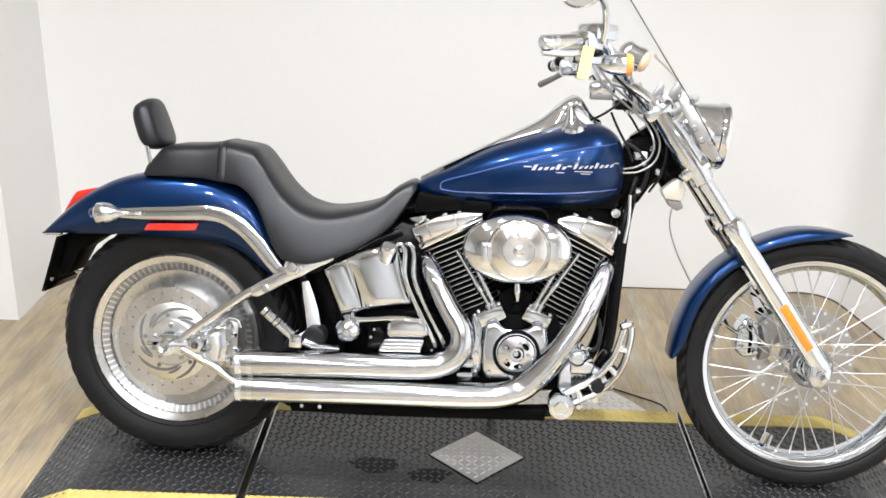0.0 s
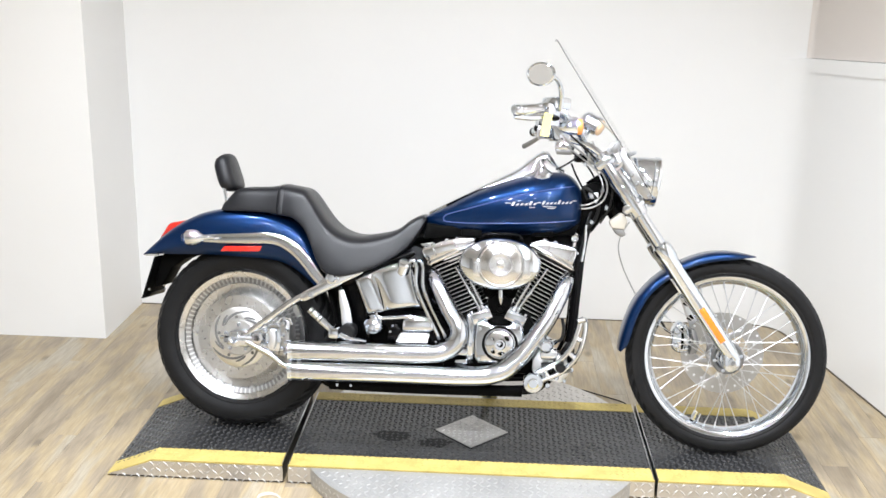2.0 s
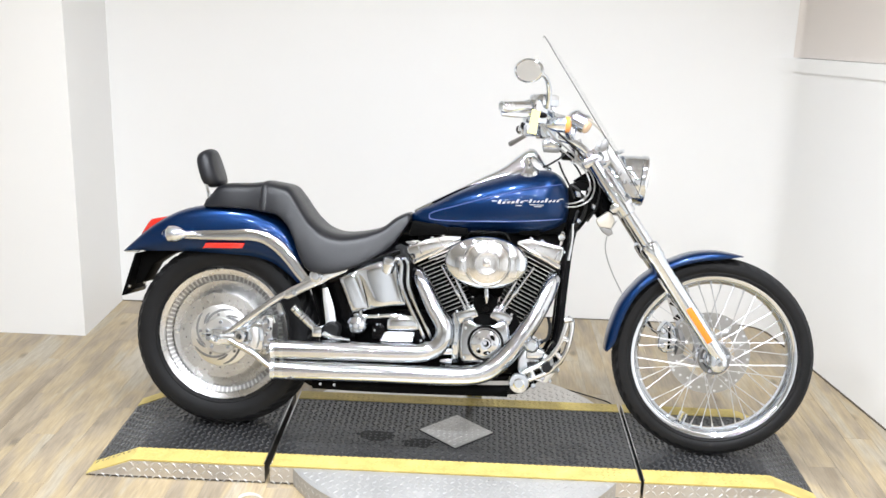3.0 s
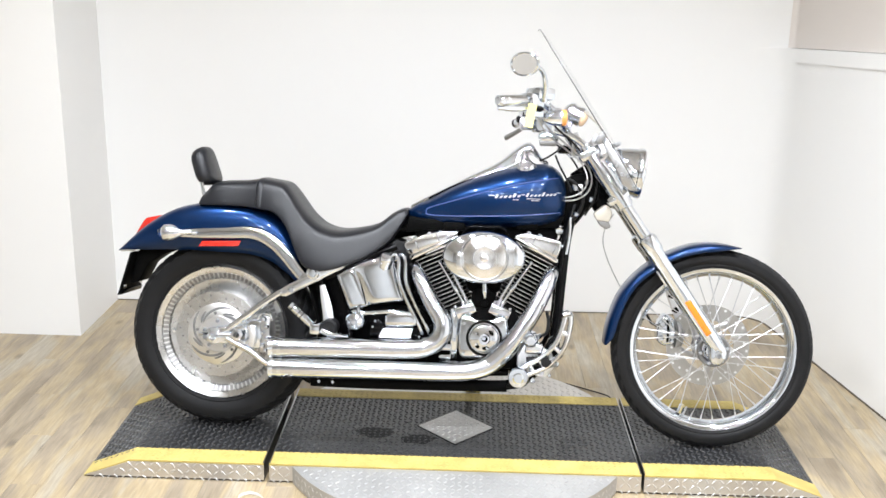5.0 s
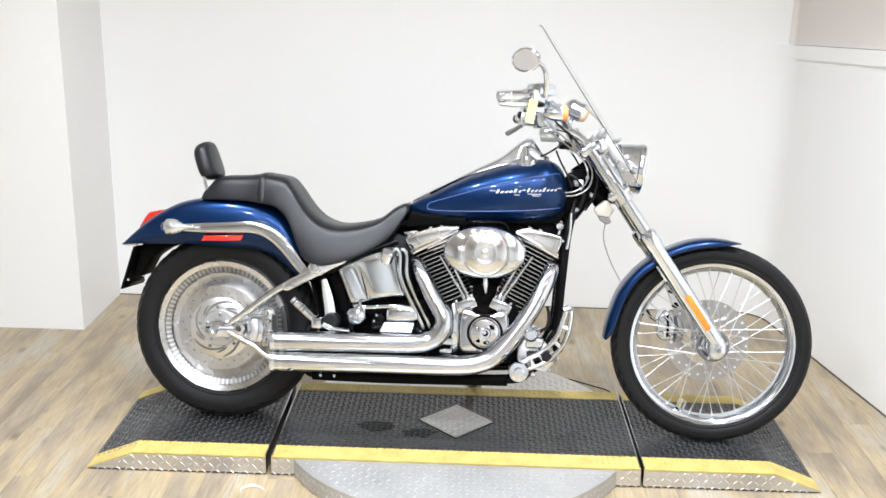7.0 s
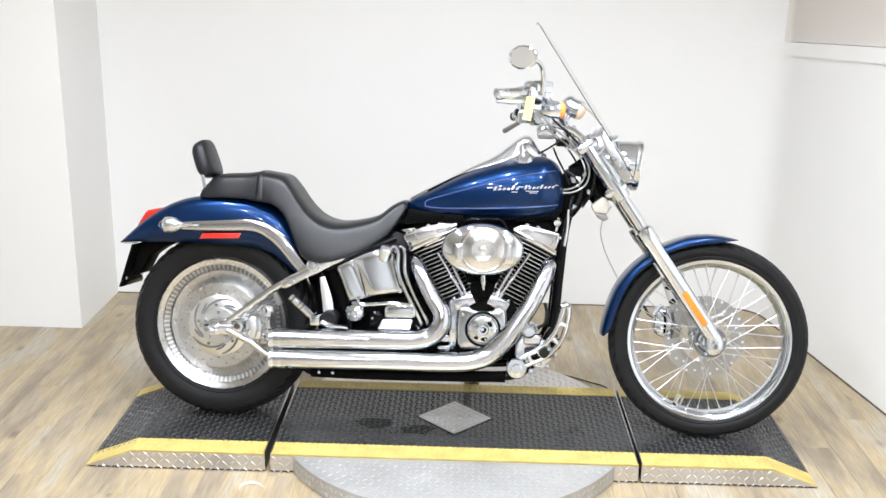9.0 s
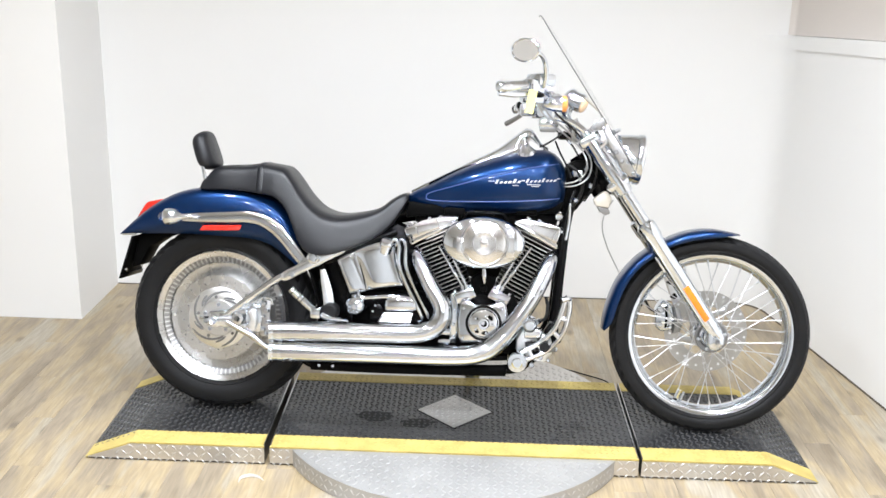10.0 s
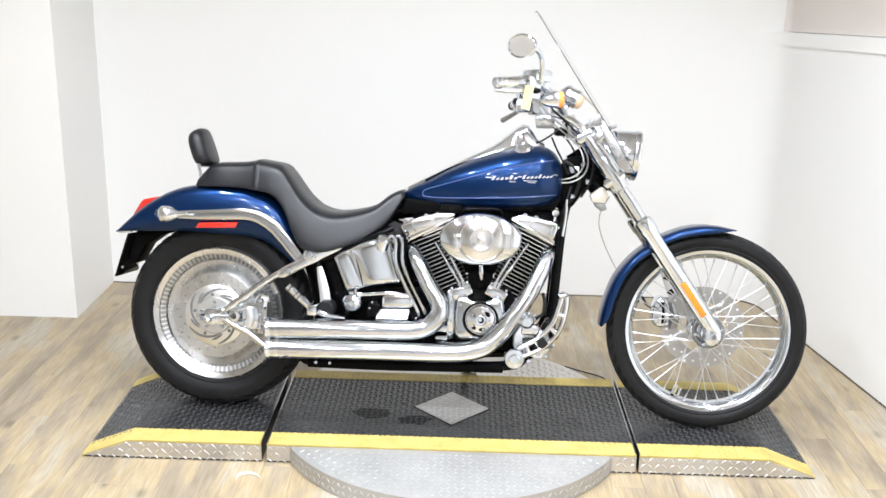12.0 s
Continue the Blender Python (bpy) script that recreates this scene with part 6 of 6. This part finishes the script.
# headlamp
lamp_axis = (0.995, 0, -0.10)
head = turned("headlamp", [(0, -0.130), (0.020, -0.128), (0.040, -0.112), (0.060, -0.085), (0.074, -0.050), (0.080, -0.010), (0.081, 0.018), (0.085, 0.020), (0.086, 0.034), (0.083, 0.040), (0.074, 0.040), (0.070, 0.034)], (1.374, 0, 0.918), CHROME, bike, "round chrome headlamp", axis=lamp_axis, seg=48)
turned("lens", [(0, 0.052), (0.03, 0.049), (0.055, 0.043), (0.071, 0.034), (0.071, 0.030), (0, 0.032)], (1.374, 0, 0.918), LENS, head, "clear headlamp lens", axis=lamp_axis, seg=48)
turned("reflector", [(0.070, 0.026), (0.05, -0.01), (0.02, -0.03), (0, -0.032)], (1.374, 0, 0.918), CHROME, head, axis=lamp_axis, seg=36)
round_bar("lamp_bracket", [(1.335, 0, 0.900), (1.345, 0, 0.86), (1.330, 0, 0.83)], 0.014, CHROME, head)
for side in (-1, 1):
    part("lamp_ear", prism(bmesh.new(), [(1.275, 0.935), (1.330, 0.965), (1.372, 0.925), (1.352, 0.870), (1.318, 0.868), (1.300, 0.89)], side * 0.098 - 0.003, side * 0.098 + 0.003, 0.002), CHROME, head, "chrome lamp ear")

# windscreen: (edge x, edge z, half width) from top to bottom
SCREEN = [(1.046, 1.372, 0.060), (1.052, 1.366, 0.120), (1.086, 1.306, 0.175), (1.111, 1.266, 0.195), (1.169, 1.179, 0.205), (1.228, 1.092, 0.205), (1.288, 1.005, 0.202), (1.320, 0.960, 0.195), (1.352, 0.915, 0.170), (1.384, 0.870, 0.120)]
rings = []
for x, z, w in ease(SCREEN, 4):
    ring = []
    for k in range(17):
        u = -1 + 2 * k / 16
        bulge = 0.016 * (1 - (u * w / 0.215) ** 2) - 0.016 * (1 - (w / 0.215) ** 2)
        turn_x = 0.075 * (u * w + w)          # the bars are turned a little
        ring.append((x + bulge * 0.85 + turn_x, u * w, z + bulge * 0.5 + 0.055 * (u * w + w)))
    rings.append(ring)
screen = thicken(part("windscreen", loft(bmesh.new(), rings, False, False), CLEAR, bike, "tall clear windscreen", angle=60), 0.0025)
screen.visible_shadow = False
part("screen_edge", tube(bmesh.new(), [r[0] for r in rings], 0.0015, 6), CLEAR_EDGE, screen, "dark windscreen edge")
for side in (-1, 1):
    y = 0.150 * side
    part("screen_bracket", prism(bmesh.new(), [(1.266, 1.008), (1.282, 1.024), (1.318, 0.980), (1.352, 0.925), (1.384, 0.860), (1.362, 0.858), (1.336, 0.880), (1.312, 0.925), (1.288, 0.962)], y - 0.003, y + 0.003, 0.0025), GREYSTEEL, screen, "satin windscreen bracket")
    part("bracket_ear", prism(bmesh.new(), [(1.241, 1.014), (1.264, 1.050), (1.276, 1.040), (1.272, 1.012), (1.256, 1.000)], y - 0.009, y - 0.002, 0.003), DARKSTEEL, screen, "dark upper end of the bracket")
    for x, z in ((1.313, 0.936), (1.332, 0.908)):
        turned("bracket_knob", [(0, 0.008), (0.005, 0.008), (0.008, 0.005), (0.008, 0.0)], (x, y, z), DARKSTEEL, screen, "dark round grommet", axis=(0, side, 0), seg=20)
    for x, z in ((1.270, 1.014), (1.352, 0.905), (1.372, 0.868)):
        turned("bolt", [(0, 0.012), (0.005, 0.011), (0.0065, 0.004), (0.0065, 0.0)], (x, y, z), CHROME, screen, axis=(0, side, 0), seg=14)
part("screen_clamp", tube(bmesh.new(), [(1.300, -0.165, 1.000), (1.325, -0.09, 1.01), (1.332, 0.0, 1.012), (1.325, 0.09, 1.01), (1.300, 0.165, 1.000)], 0.007, 12, 6), CHROME, screen, "chrome cross bar of the windscreen")

# handlebar and controls
bars = part("handlebar", tube(bmesh.new(), [(0.930, -0.425, 1.118), (1.020, -0.310, 1.130), (1.075, -0.240, 1.120), (1.130, -0.170, 1.075), (1.160, -0.095, 1.030), (1.170, 0.0, 1.022), (1.172, 0.095, 1.030), (1.150, 0.170, 1.075), (1.095, 0.240, 1.120), (1.052, 0.310, 1.108), (0.985, 0.410, 1.086)], 0.0125, 18, 8), CHROME, bike, "chrome pull-back handlebar")
for side in (-1, 1):
    round_bar("riser", [on_fork(0.79, 0.055 * side, -0.045), (1.185, 0.050 * side, 1.005), (1.170, 0.048 * side, 1.035)], [0.020, 0.018, 0.022], CHROME, bars, "chrome handlebar riser")
    f = 0.045 if side > 0 else 0.0
    rise = -0.030 if side > 0 else -0.006
    a, b = Vector((0.936 + f, 0.418 * side, 1.119 + rise)), Vector((1.008 + f, 0.325 * side, 1.130 + rise))
    grip = part("grip", tube(bmesh.new(), [a, a.lerp(b, 0.05), a.lerp(b, 0.5), b], [0.014, 0.0165, 0.0165, 0.0170], 20), POLISHED, bars, "chrome grip")
    for s in (0.12, 0.30, 0.90):
        turned("ring", [(0.0160, -0.005), (0.0176, -0.004), (0.0176, 0.004), (0.0160, 0.005)], a.lerp(b, s), POLISHED, grip, axis=b - a, seg=20)
    turned("end_cap", [(0, -0.014), (0.010, -0.012), (0.0165, -0.004), (0.018, 0.006), (0.0, 0.006)], a, BLACK if side > 0 else CHROME, grip, axis=b - a, seg=20)
    c = Vector((1.030 + f, 0.292 * side, 1.122 + rise))
    part("switch_box", box(bmesh.new(), (-0.028, -0.030, -0.042), (0.032, 0.030, 0.034), 0.010, Matrix.Translation(c) @ Matrix.Rotation(radians(38 * -side), 4, "Z")), CHROME, bars, "chrome switch housing")
    part("reservoir", box(bmesh.new(), (-0.032, -0.036, 0.008), (0.036, 0.036, 0.046), 0.009, Matrix.Translation(c + Vector((0.026, -0.02 * side, 0.006))) @ Matrix.Rotation(radians(38 * -side), 4, "Z")), CHROME, bars, "chrome reservoir")
    # mirror
    if side > 0:
        continue
    round_bar("lever", [c + Vector((0.034, 0.0, -0.006)), c + Vector((0.008, 0.035 * side, -0.012)), c + Vector((-0.050, 0.085 * side, -0.020)), c + Vector((-0.100, 0.118 * side, -0.018))], [0.008, 0.008, 0.010, 0.011], CHROME, bars, "chrome lever", seg=12, flat=0.6)
    stem = [(1.068, -0.300, 1.125), (1.071, -0.318, 1.165), (1.065, -0.345, 1.198), (1.050, -0.380, 1.217), (1.030, -0.395, 1.224)]
    mirror = part("mirror", tube(bmesh.new(), stem, [0.0095, 0.0085, 0.0075, 0.006], 12, 6), CHROME, bars, "round chrome mirror on a curved stem")
    mc = c + Vector((-0.022, 0.108 * side, 0.111))
    ax = Vector((-0.58, -0.80, -0.13)).normalized()
    part("mirror_back", lathe(bmesh.new(), [(0, -0.022), (0.4, -0.020), (0.8, -0.010), (1.0, 0.002), (1.0, 0.008), (0.90, 0.011), (0.85, 0.006), (0, 0.004)], mc, ax, 40, (0.036, 0.053)), CHROME, mirror)
    part("mirror_glass", lathe(bmesh.new(), [(0, 0.0065), (0.86, 0.0065), (0.86, 0.003)], mc, ax, 40, (0.036, 0.053)), MIRROR, mirror, "mirror glass")
# right-hand front signal with its amber lens, and the far one
for x, y, z in ((1.110, -0.25, 1.079),):
    sig = turned("turn_signal", [(0, -0.046), (0.010, -0.044), (0.019, -0.030), (0.0245, -0.010), (0.026, 0.012), (0.026, 0.018), (0, 0.018)], (x, y, z), CHROME, bars, "bullet-shaped chrome turn signal", axis=(1, 0, 0.02), seg=32)
    turned("signal_lens", [(0.0, 0.018), (0.0255, 0.018), (0.0258, 0.026), (0.024, 0.032), (0.016, 0.036), (0, 0.037)], (x, y, z), PALEAMBER, bars, "amber signal lens", axis=(1, 0, 0.02), seg=32)
    round_bar("signal_stem", [(x - 0.01, y, z + 0.01), (x - 0.02, y * 0.96, z + 0.035), (x - 0.035, y * 0.94, z + 0.055)], 0.007, CHROME, bars)
far_axis = (0.86, -0.22, -0.45)
turned("turn_signal", [(0, -0.040), (0.020, -0.038), (0.031, -0.028), (0.0345, -0.022), (0.0345, -0.014), (0.0325, -0.012), (0.0325, 0.012), (0.0355, 0.014), (0.0355, 0.030), (0.030, 0.033), (0, 0.033)], (1.191, 0.20, 1.118), CHROME, bars, "round chrome turn signal behind the windscreen", axis=far_axis, seg=32)
turned("signal_lens", [(0.030, 0.032), (0.029, 0.040), (0.020, 0.047), (0, 0.050)], (1.191, 0.20, 1.118), PEACH, bars, "pale amber signal lens", axis=far_axis, seg=32)
round_bar("signal_stem", [(1.180, 0.20, 1.090), (1.165, 0.19, 1.060), (1.150, 0.175, 1.072)], 0.008, CHROME, bars)
turned("switch_button", [(0, -0.012), (0.007, -0.010), (0.0095, 0.0), (0.007, 0.010), (0, 0.012)], (1.054, -0.325, 1.100), BLACK, bars, "black switch button", seg=20, squash=(1.0, 1.7))
# cables
CABLES = [
    [(1.045, -0.285, 1.095), (1.095, -0.21, 1.040), (1.160, -0.11, 0.995), (1.212, -0.080, 0.950), (1.240, -0.088, 0.900), (1.232, -0.090, 0.850), (1.195, -0.085, 0.822), (1.150, -0.075, 0.815)],
    [(1.040, -0.290, 1.090), (1.085, -0.22, 1.030), (1.150, -0.12, 0.985), (1.202, -0.085, 0.945), (1.225, -0.092, 0.900), (1.220, -0.094, 0.860), (1.190, -0.090, 0.835), (1.155, -0.080, 0.826)],
    [(1.060, -0.270, 1.100), (1.115, -0.185, 1.050), (1.180, -0.11, 1.000), (1.232, -0.085, 0.945), (1.258, -0.092, 0.890), (1.250, -0.090, 0.82), (1.225, -0.07, 0.77)],
    [(1.065, 0.285, 1.095), (1.12, 0.22, 1.02), (1.19, 0.12, 0.95), (1.225, 0.09, 0.86), (1.19, 0.08, 0.78)],
    [(1.150, -0.05, 1.00), (1.120, -0.06, 0.975), (1.090, -0.055, 0.955), (1.07, -0.04, 0.945)],
    [(1.120, -0.05, 0.965), (1.135, -0.075, 0.930), (1.160, -0.080, 0.885), (1.178, -0.080, 0.845)],
]
for k, pts in enumerate(CABLES):
    round_bar("cable", pts, 0.0026 if k < 2 else 0.0032, HOSE if k not in (0, 1) else GREYSTEEL, bars, "black control cable" if k not in (0, 1) else "braided steel control cable", seg=8, smooth=8)
part("cable_block", box(bmesh.new(), (1.128, -0.040, 0.972), (1.172, 0.040, 0.998), 0.008), BLACK, bars, "black clamp block below the bar")
round_bar("fork_cable", [(1.245, -0.108, 0.950), (1.275, -0.135, 0.960), (1.285, -0.14, 1.00), (1.255, -0.16, 1.06), (1.20, -0.20, 1.105)], 0.0045, STEEL, bars, "thin steel cable", seg=8, smooth=8)
# front brake line and calliper, on the far side
round_bar("brake_line", [(1.330, 0.03, 0.775), (1.316, 0.03, 0.752), (1.302, 0.03, 0.722), (1.298, 0.03, 0.675), (1.317, 0.03, 0.615), (1.343, 0.03, 0.563), (1.372, 0.03, 0.515), (1.42, 0.05, 0.46)], 0.0019, GREYSTEEL, fork, "thin grey brake line", seg=8, smooth=8)
fcal = part("front_calliper", prism(bmesh.new(), [(1.494, 0.345), (1.520, 0.325), (1.560, 0.330), (1.568, 0.372), (1.556, 0.420), (1.520, 0.440), (1.498, 0.405)], 0.040, 0.105, 0.012, segments=3), CHROME, fork, "chrome front brake calliper")
for x, z, r in ((1.512, 0.352, 0.010), (1.514, 0.404, 0.011), (1.542, 0.418, 0.008), (1.548, 0.345, 0.008)):
    turned("pin", [(0, 0.026), (r * 0.7, 0.027), (r, 0.032), (r, 0.042)], (x, 0, z), CHROME, fcal, seg=18)
part("calliper_gap", prism(bmesh.new(), [(1.530, 0.340), (1.538, 0.342), (1.540, 0.380), (1.534, 0.416), (1.526, 0.418), (1.531, 0.380)], 0.036, 0.050, 0.002), MATT, fcal, "dark gap between the calliper's halves")
round_bar("calliper_hose", [(1.500, 0.06, 0.392), (1.478, 0.06, 0.404), (1.466, 0.06, 0.424), (1.458, 0.055, 0.432)], 0.0045, HOSE, fcal, "black hose end", seg=8)
part("calliper_half", prism(bmesh.new(), [(1.556, 0.322), (1.584, 0.330), (1.592, 0.365), (1.578, 0.410), (1.558, 0.418), (1.570, 0.372)], 0.030, 0.10, 0.006), DARKSTEEL, fcal, "dark inner half of the calliper")
# lug plate of the far fork leg
lug = part("calliper_mount", prism(bmesh.new(), [(1.522, 0.522), (1.558, 0.535), (1.600, 0.450), (1.640, 0.372), (1.604, 0.350), (1.566, 0.412)], 0.086, 0.112, 0.006), SATIN, fork, "grey calliper mount on the fork leg")
for x, z in ((1.546, 0.498), (1.562, 0.448), (1.590, 0.400)):
    part("clip", prism(bmesh.new(), [(x - 0.014, z - 0.004), (x + 0.004, z - 0.012), (x + 0.014, z - 0.002), (x + 0.002, z + 0.012)], 0.078, 0.088, 0.003), MATT, lug, "black cable clip")
part("clutch_housing", box(bmesh.new(), (-0.026, -0.03, -0.024), (0.026, 0.03, 0.022), 0.010, Matrix.Translation((1.022, 0.29, 1.082))), CHROME, bars, "chrome clutch switch housing")
turned("bar_clamp", [(0, -0.034), (0.014, -0.032), (0.022, -0.022), (0.024, 0.0), (0.022, 0.022), (0.014, 0.032), (0, 0.034)], (1.094, -0.03, 1.024), CHROME, bars, "chrome clamp below the bar", axis=(1, 0, 0.15), seg=24)
part("clamp_foot", box(bmesh.new(), (-0.026, -0.03, -0.012), (0.030, 0.03, 0.006), 0.005, Matrix.Translation((1.092, -0.02, 1.008))), DARKSTEEL, bars, "dark foot of the clamp")
round_bar("bar_brace", [(1.108, -0.13, 1.044), (1.140, -0.125, 1.036), (1.178, -0.12, 1.022), (1.212, -0.115, 0.998), (1.236, -0.11, 0.972)], 0.0115, CHROME, bars, "curved chrome end of the bar")
part("clutch_lever", tube(bmesh.new(), [(1.012, 0.285, 1.072), (0.990, 0.335, 1.056), (0.948, 0.425, 1.034)], [0.010, 0.008, 0.010], 12, 5), DARKSTEEL, bars, "grey clutch lever")
turned("clutch_perch", [(0, -0.02), (0.014, -0.018), (0.017, 0.0), (0.014, 0.018), (0, 0.02)], (0.998, 0.33, 1.100), BLACK, bars, "black lever perch", seg=24)
# yellow tag on the bar
part("tag", box(bmesh.new(), (-0.0132, -0.0008, -0.036), (0.0132, 0.0008, 0.036), 0.0, Matrix.Translation((1.029, -0.356, 1.077)) @ Matrix.Rotation(radians(9), 4, "Y") @ Matrix.Rotation(radians(10), 4, "Z")), TAGYEL, bars, "yellow paper tag hanging from the bar", smooth=False)
round_bar("tag_string", [(1.033, -0.356, 1.110), (1.032, -0.340, 1.126), (1.034, -0.315, 1.138)], 0.0012, HOSE, bars, seg=6)

# ---- floor boards ----
PLANK_W, PLANK_L = 0.102, 0.92


def board(bm, x, y0, y1):
    """One board with eased upper edges."""
    a, c = 0.0002, 0.0005
    lo = [bm.verts.new(p) for p in ((x + a, y0 + a, -0.008), (x + PLANK_W - a, y0 + a, -0.008), (x + PLANK_W - a, y1 - a, -0.008), (x + a, y1 - a, -0.008))]
    mid = [bm.verts.new((v.co.x, v.co.y, -c)) for v in lo]
    sx, sy = (1, -1, -1, 1), (1, 1, -1, -1)
    hi = [bm.verts.new((v.co.x + c * sx[k], v.co.y + c * sy[k], 0.0)) for k, v in enumerate(lo)]
    bm.faces.new(hi)
    for low, high in ((lo, mid), (mid, hi)):
        for k in range(4):
            bm.faces.new((low[k], low[(k + 1) % 4], high[(k + 1) % 4], high[k]))


def far_end(x):
    """Where a board that begins at x meets the wall ahead."""
    if x + PLANK_W <= COL_X:
        return COL_Y
    if x > RIGHT_FRONT[0]:
        return -0.72
    f = (x - CORNER[0]) / (RIGHT_FRONT[0] - CORNER[0])
    return min(BACK_Y, CORNER[1] + f * (RIGHT_FRONT[1] - CORNER[1]))


bm = bmesh.new()
board(bm, 0.0, 0.0, PLANK_L)
board_mesh = shared("plank", bm, PLANK)
whole, rest = [], bmesh.new()
for i in range(-41, 29):
    x = i * PLANK_W
    stagger = (i * 0.37 % 1.0) * PLANK_L
    for j in range(-5, 5):
        y0 = 0.35 + j * PLANK_L - stagger
        y1 = min(y0 + PLANK_L, far_end(x))
        y0 = max(y0, REAR_Y)
        if y1 - y0 < 0.02:
            continue
        if y0 > 0.45 and abs(x) < 2.4:
            if y1 - y0 > PLANK_L - 0.001:
                whole.append(Matrix.Translation((x, y0, 0.0)))
            else:
                bm = bmesh.new()
                board(bm, 0.0, 0.0, y1 - y0)
                copies("plank", shared("plank", bm, PLANK), floor, [Matrix.Translation((x, y0, 0.0))])
        else:
            board(rest, x, y0, y1)
copies("plank", board_mesh, floor, whole)
tagged(part("planks", rest, PLANK, floor, smooth=False), kind="stuff")
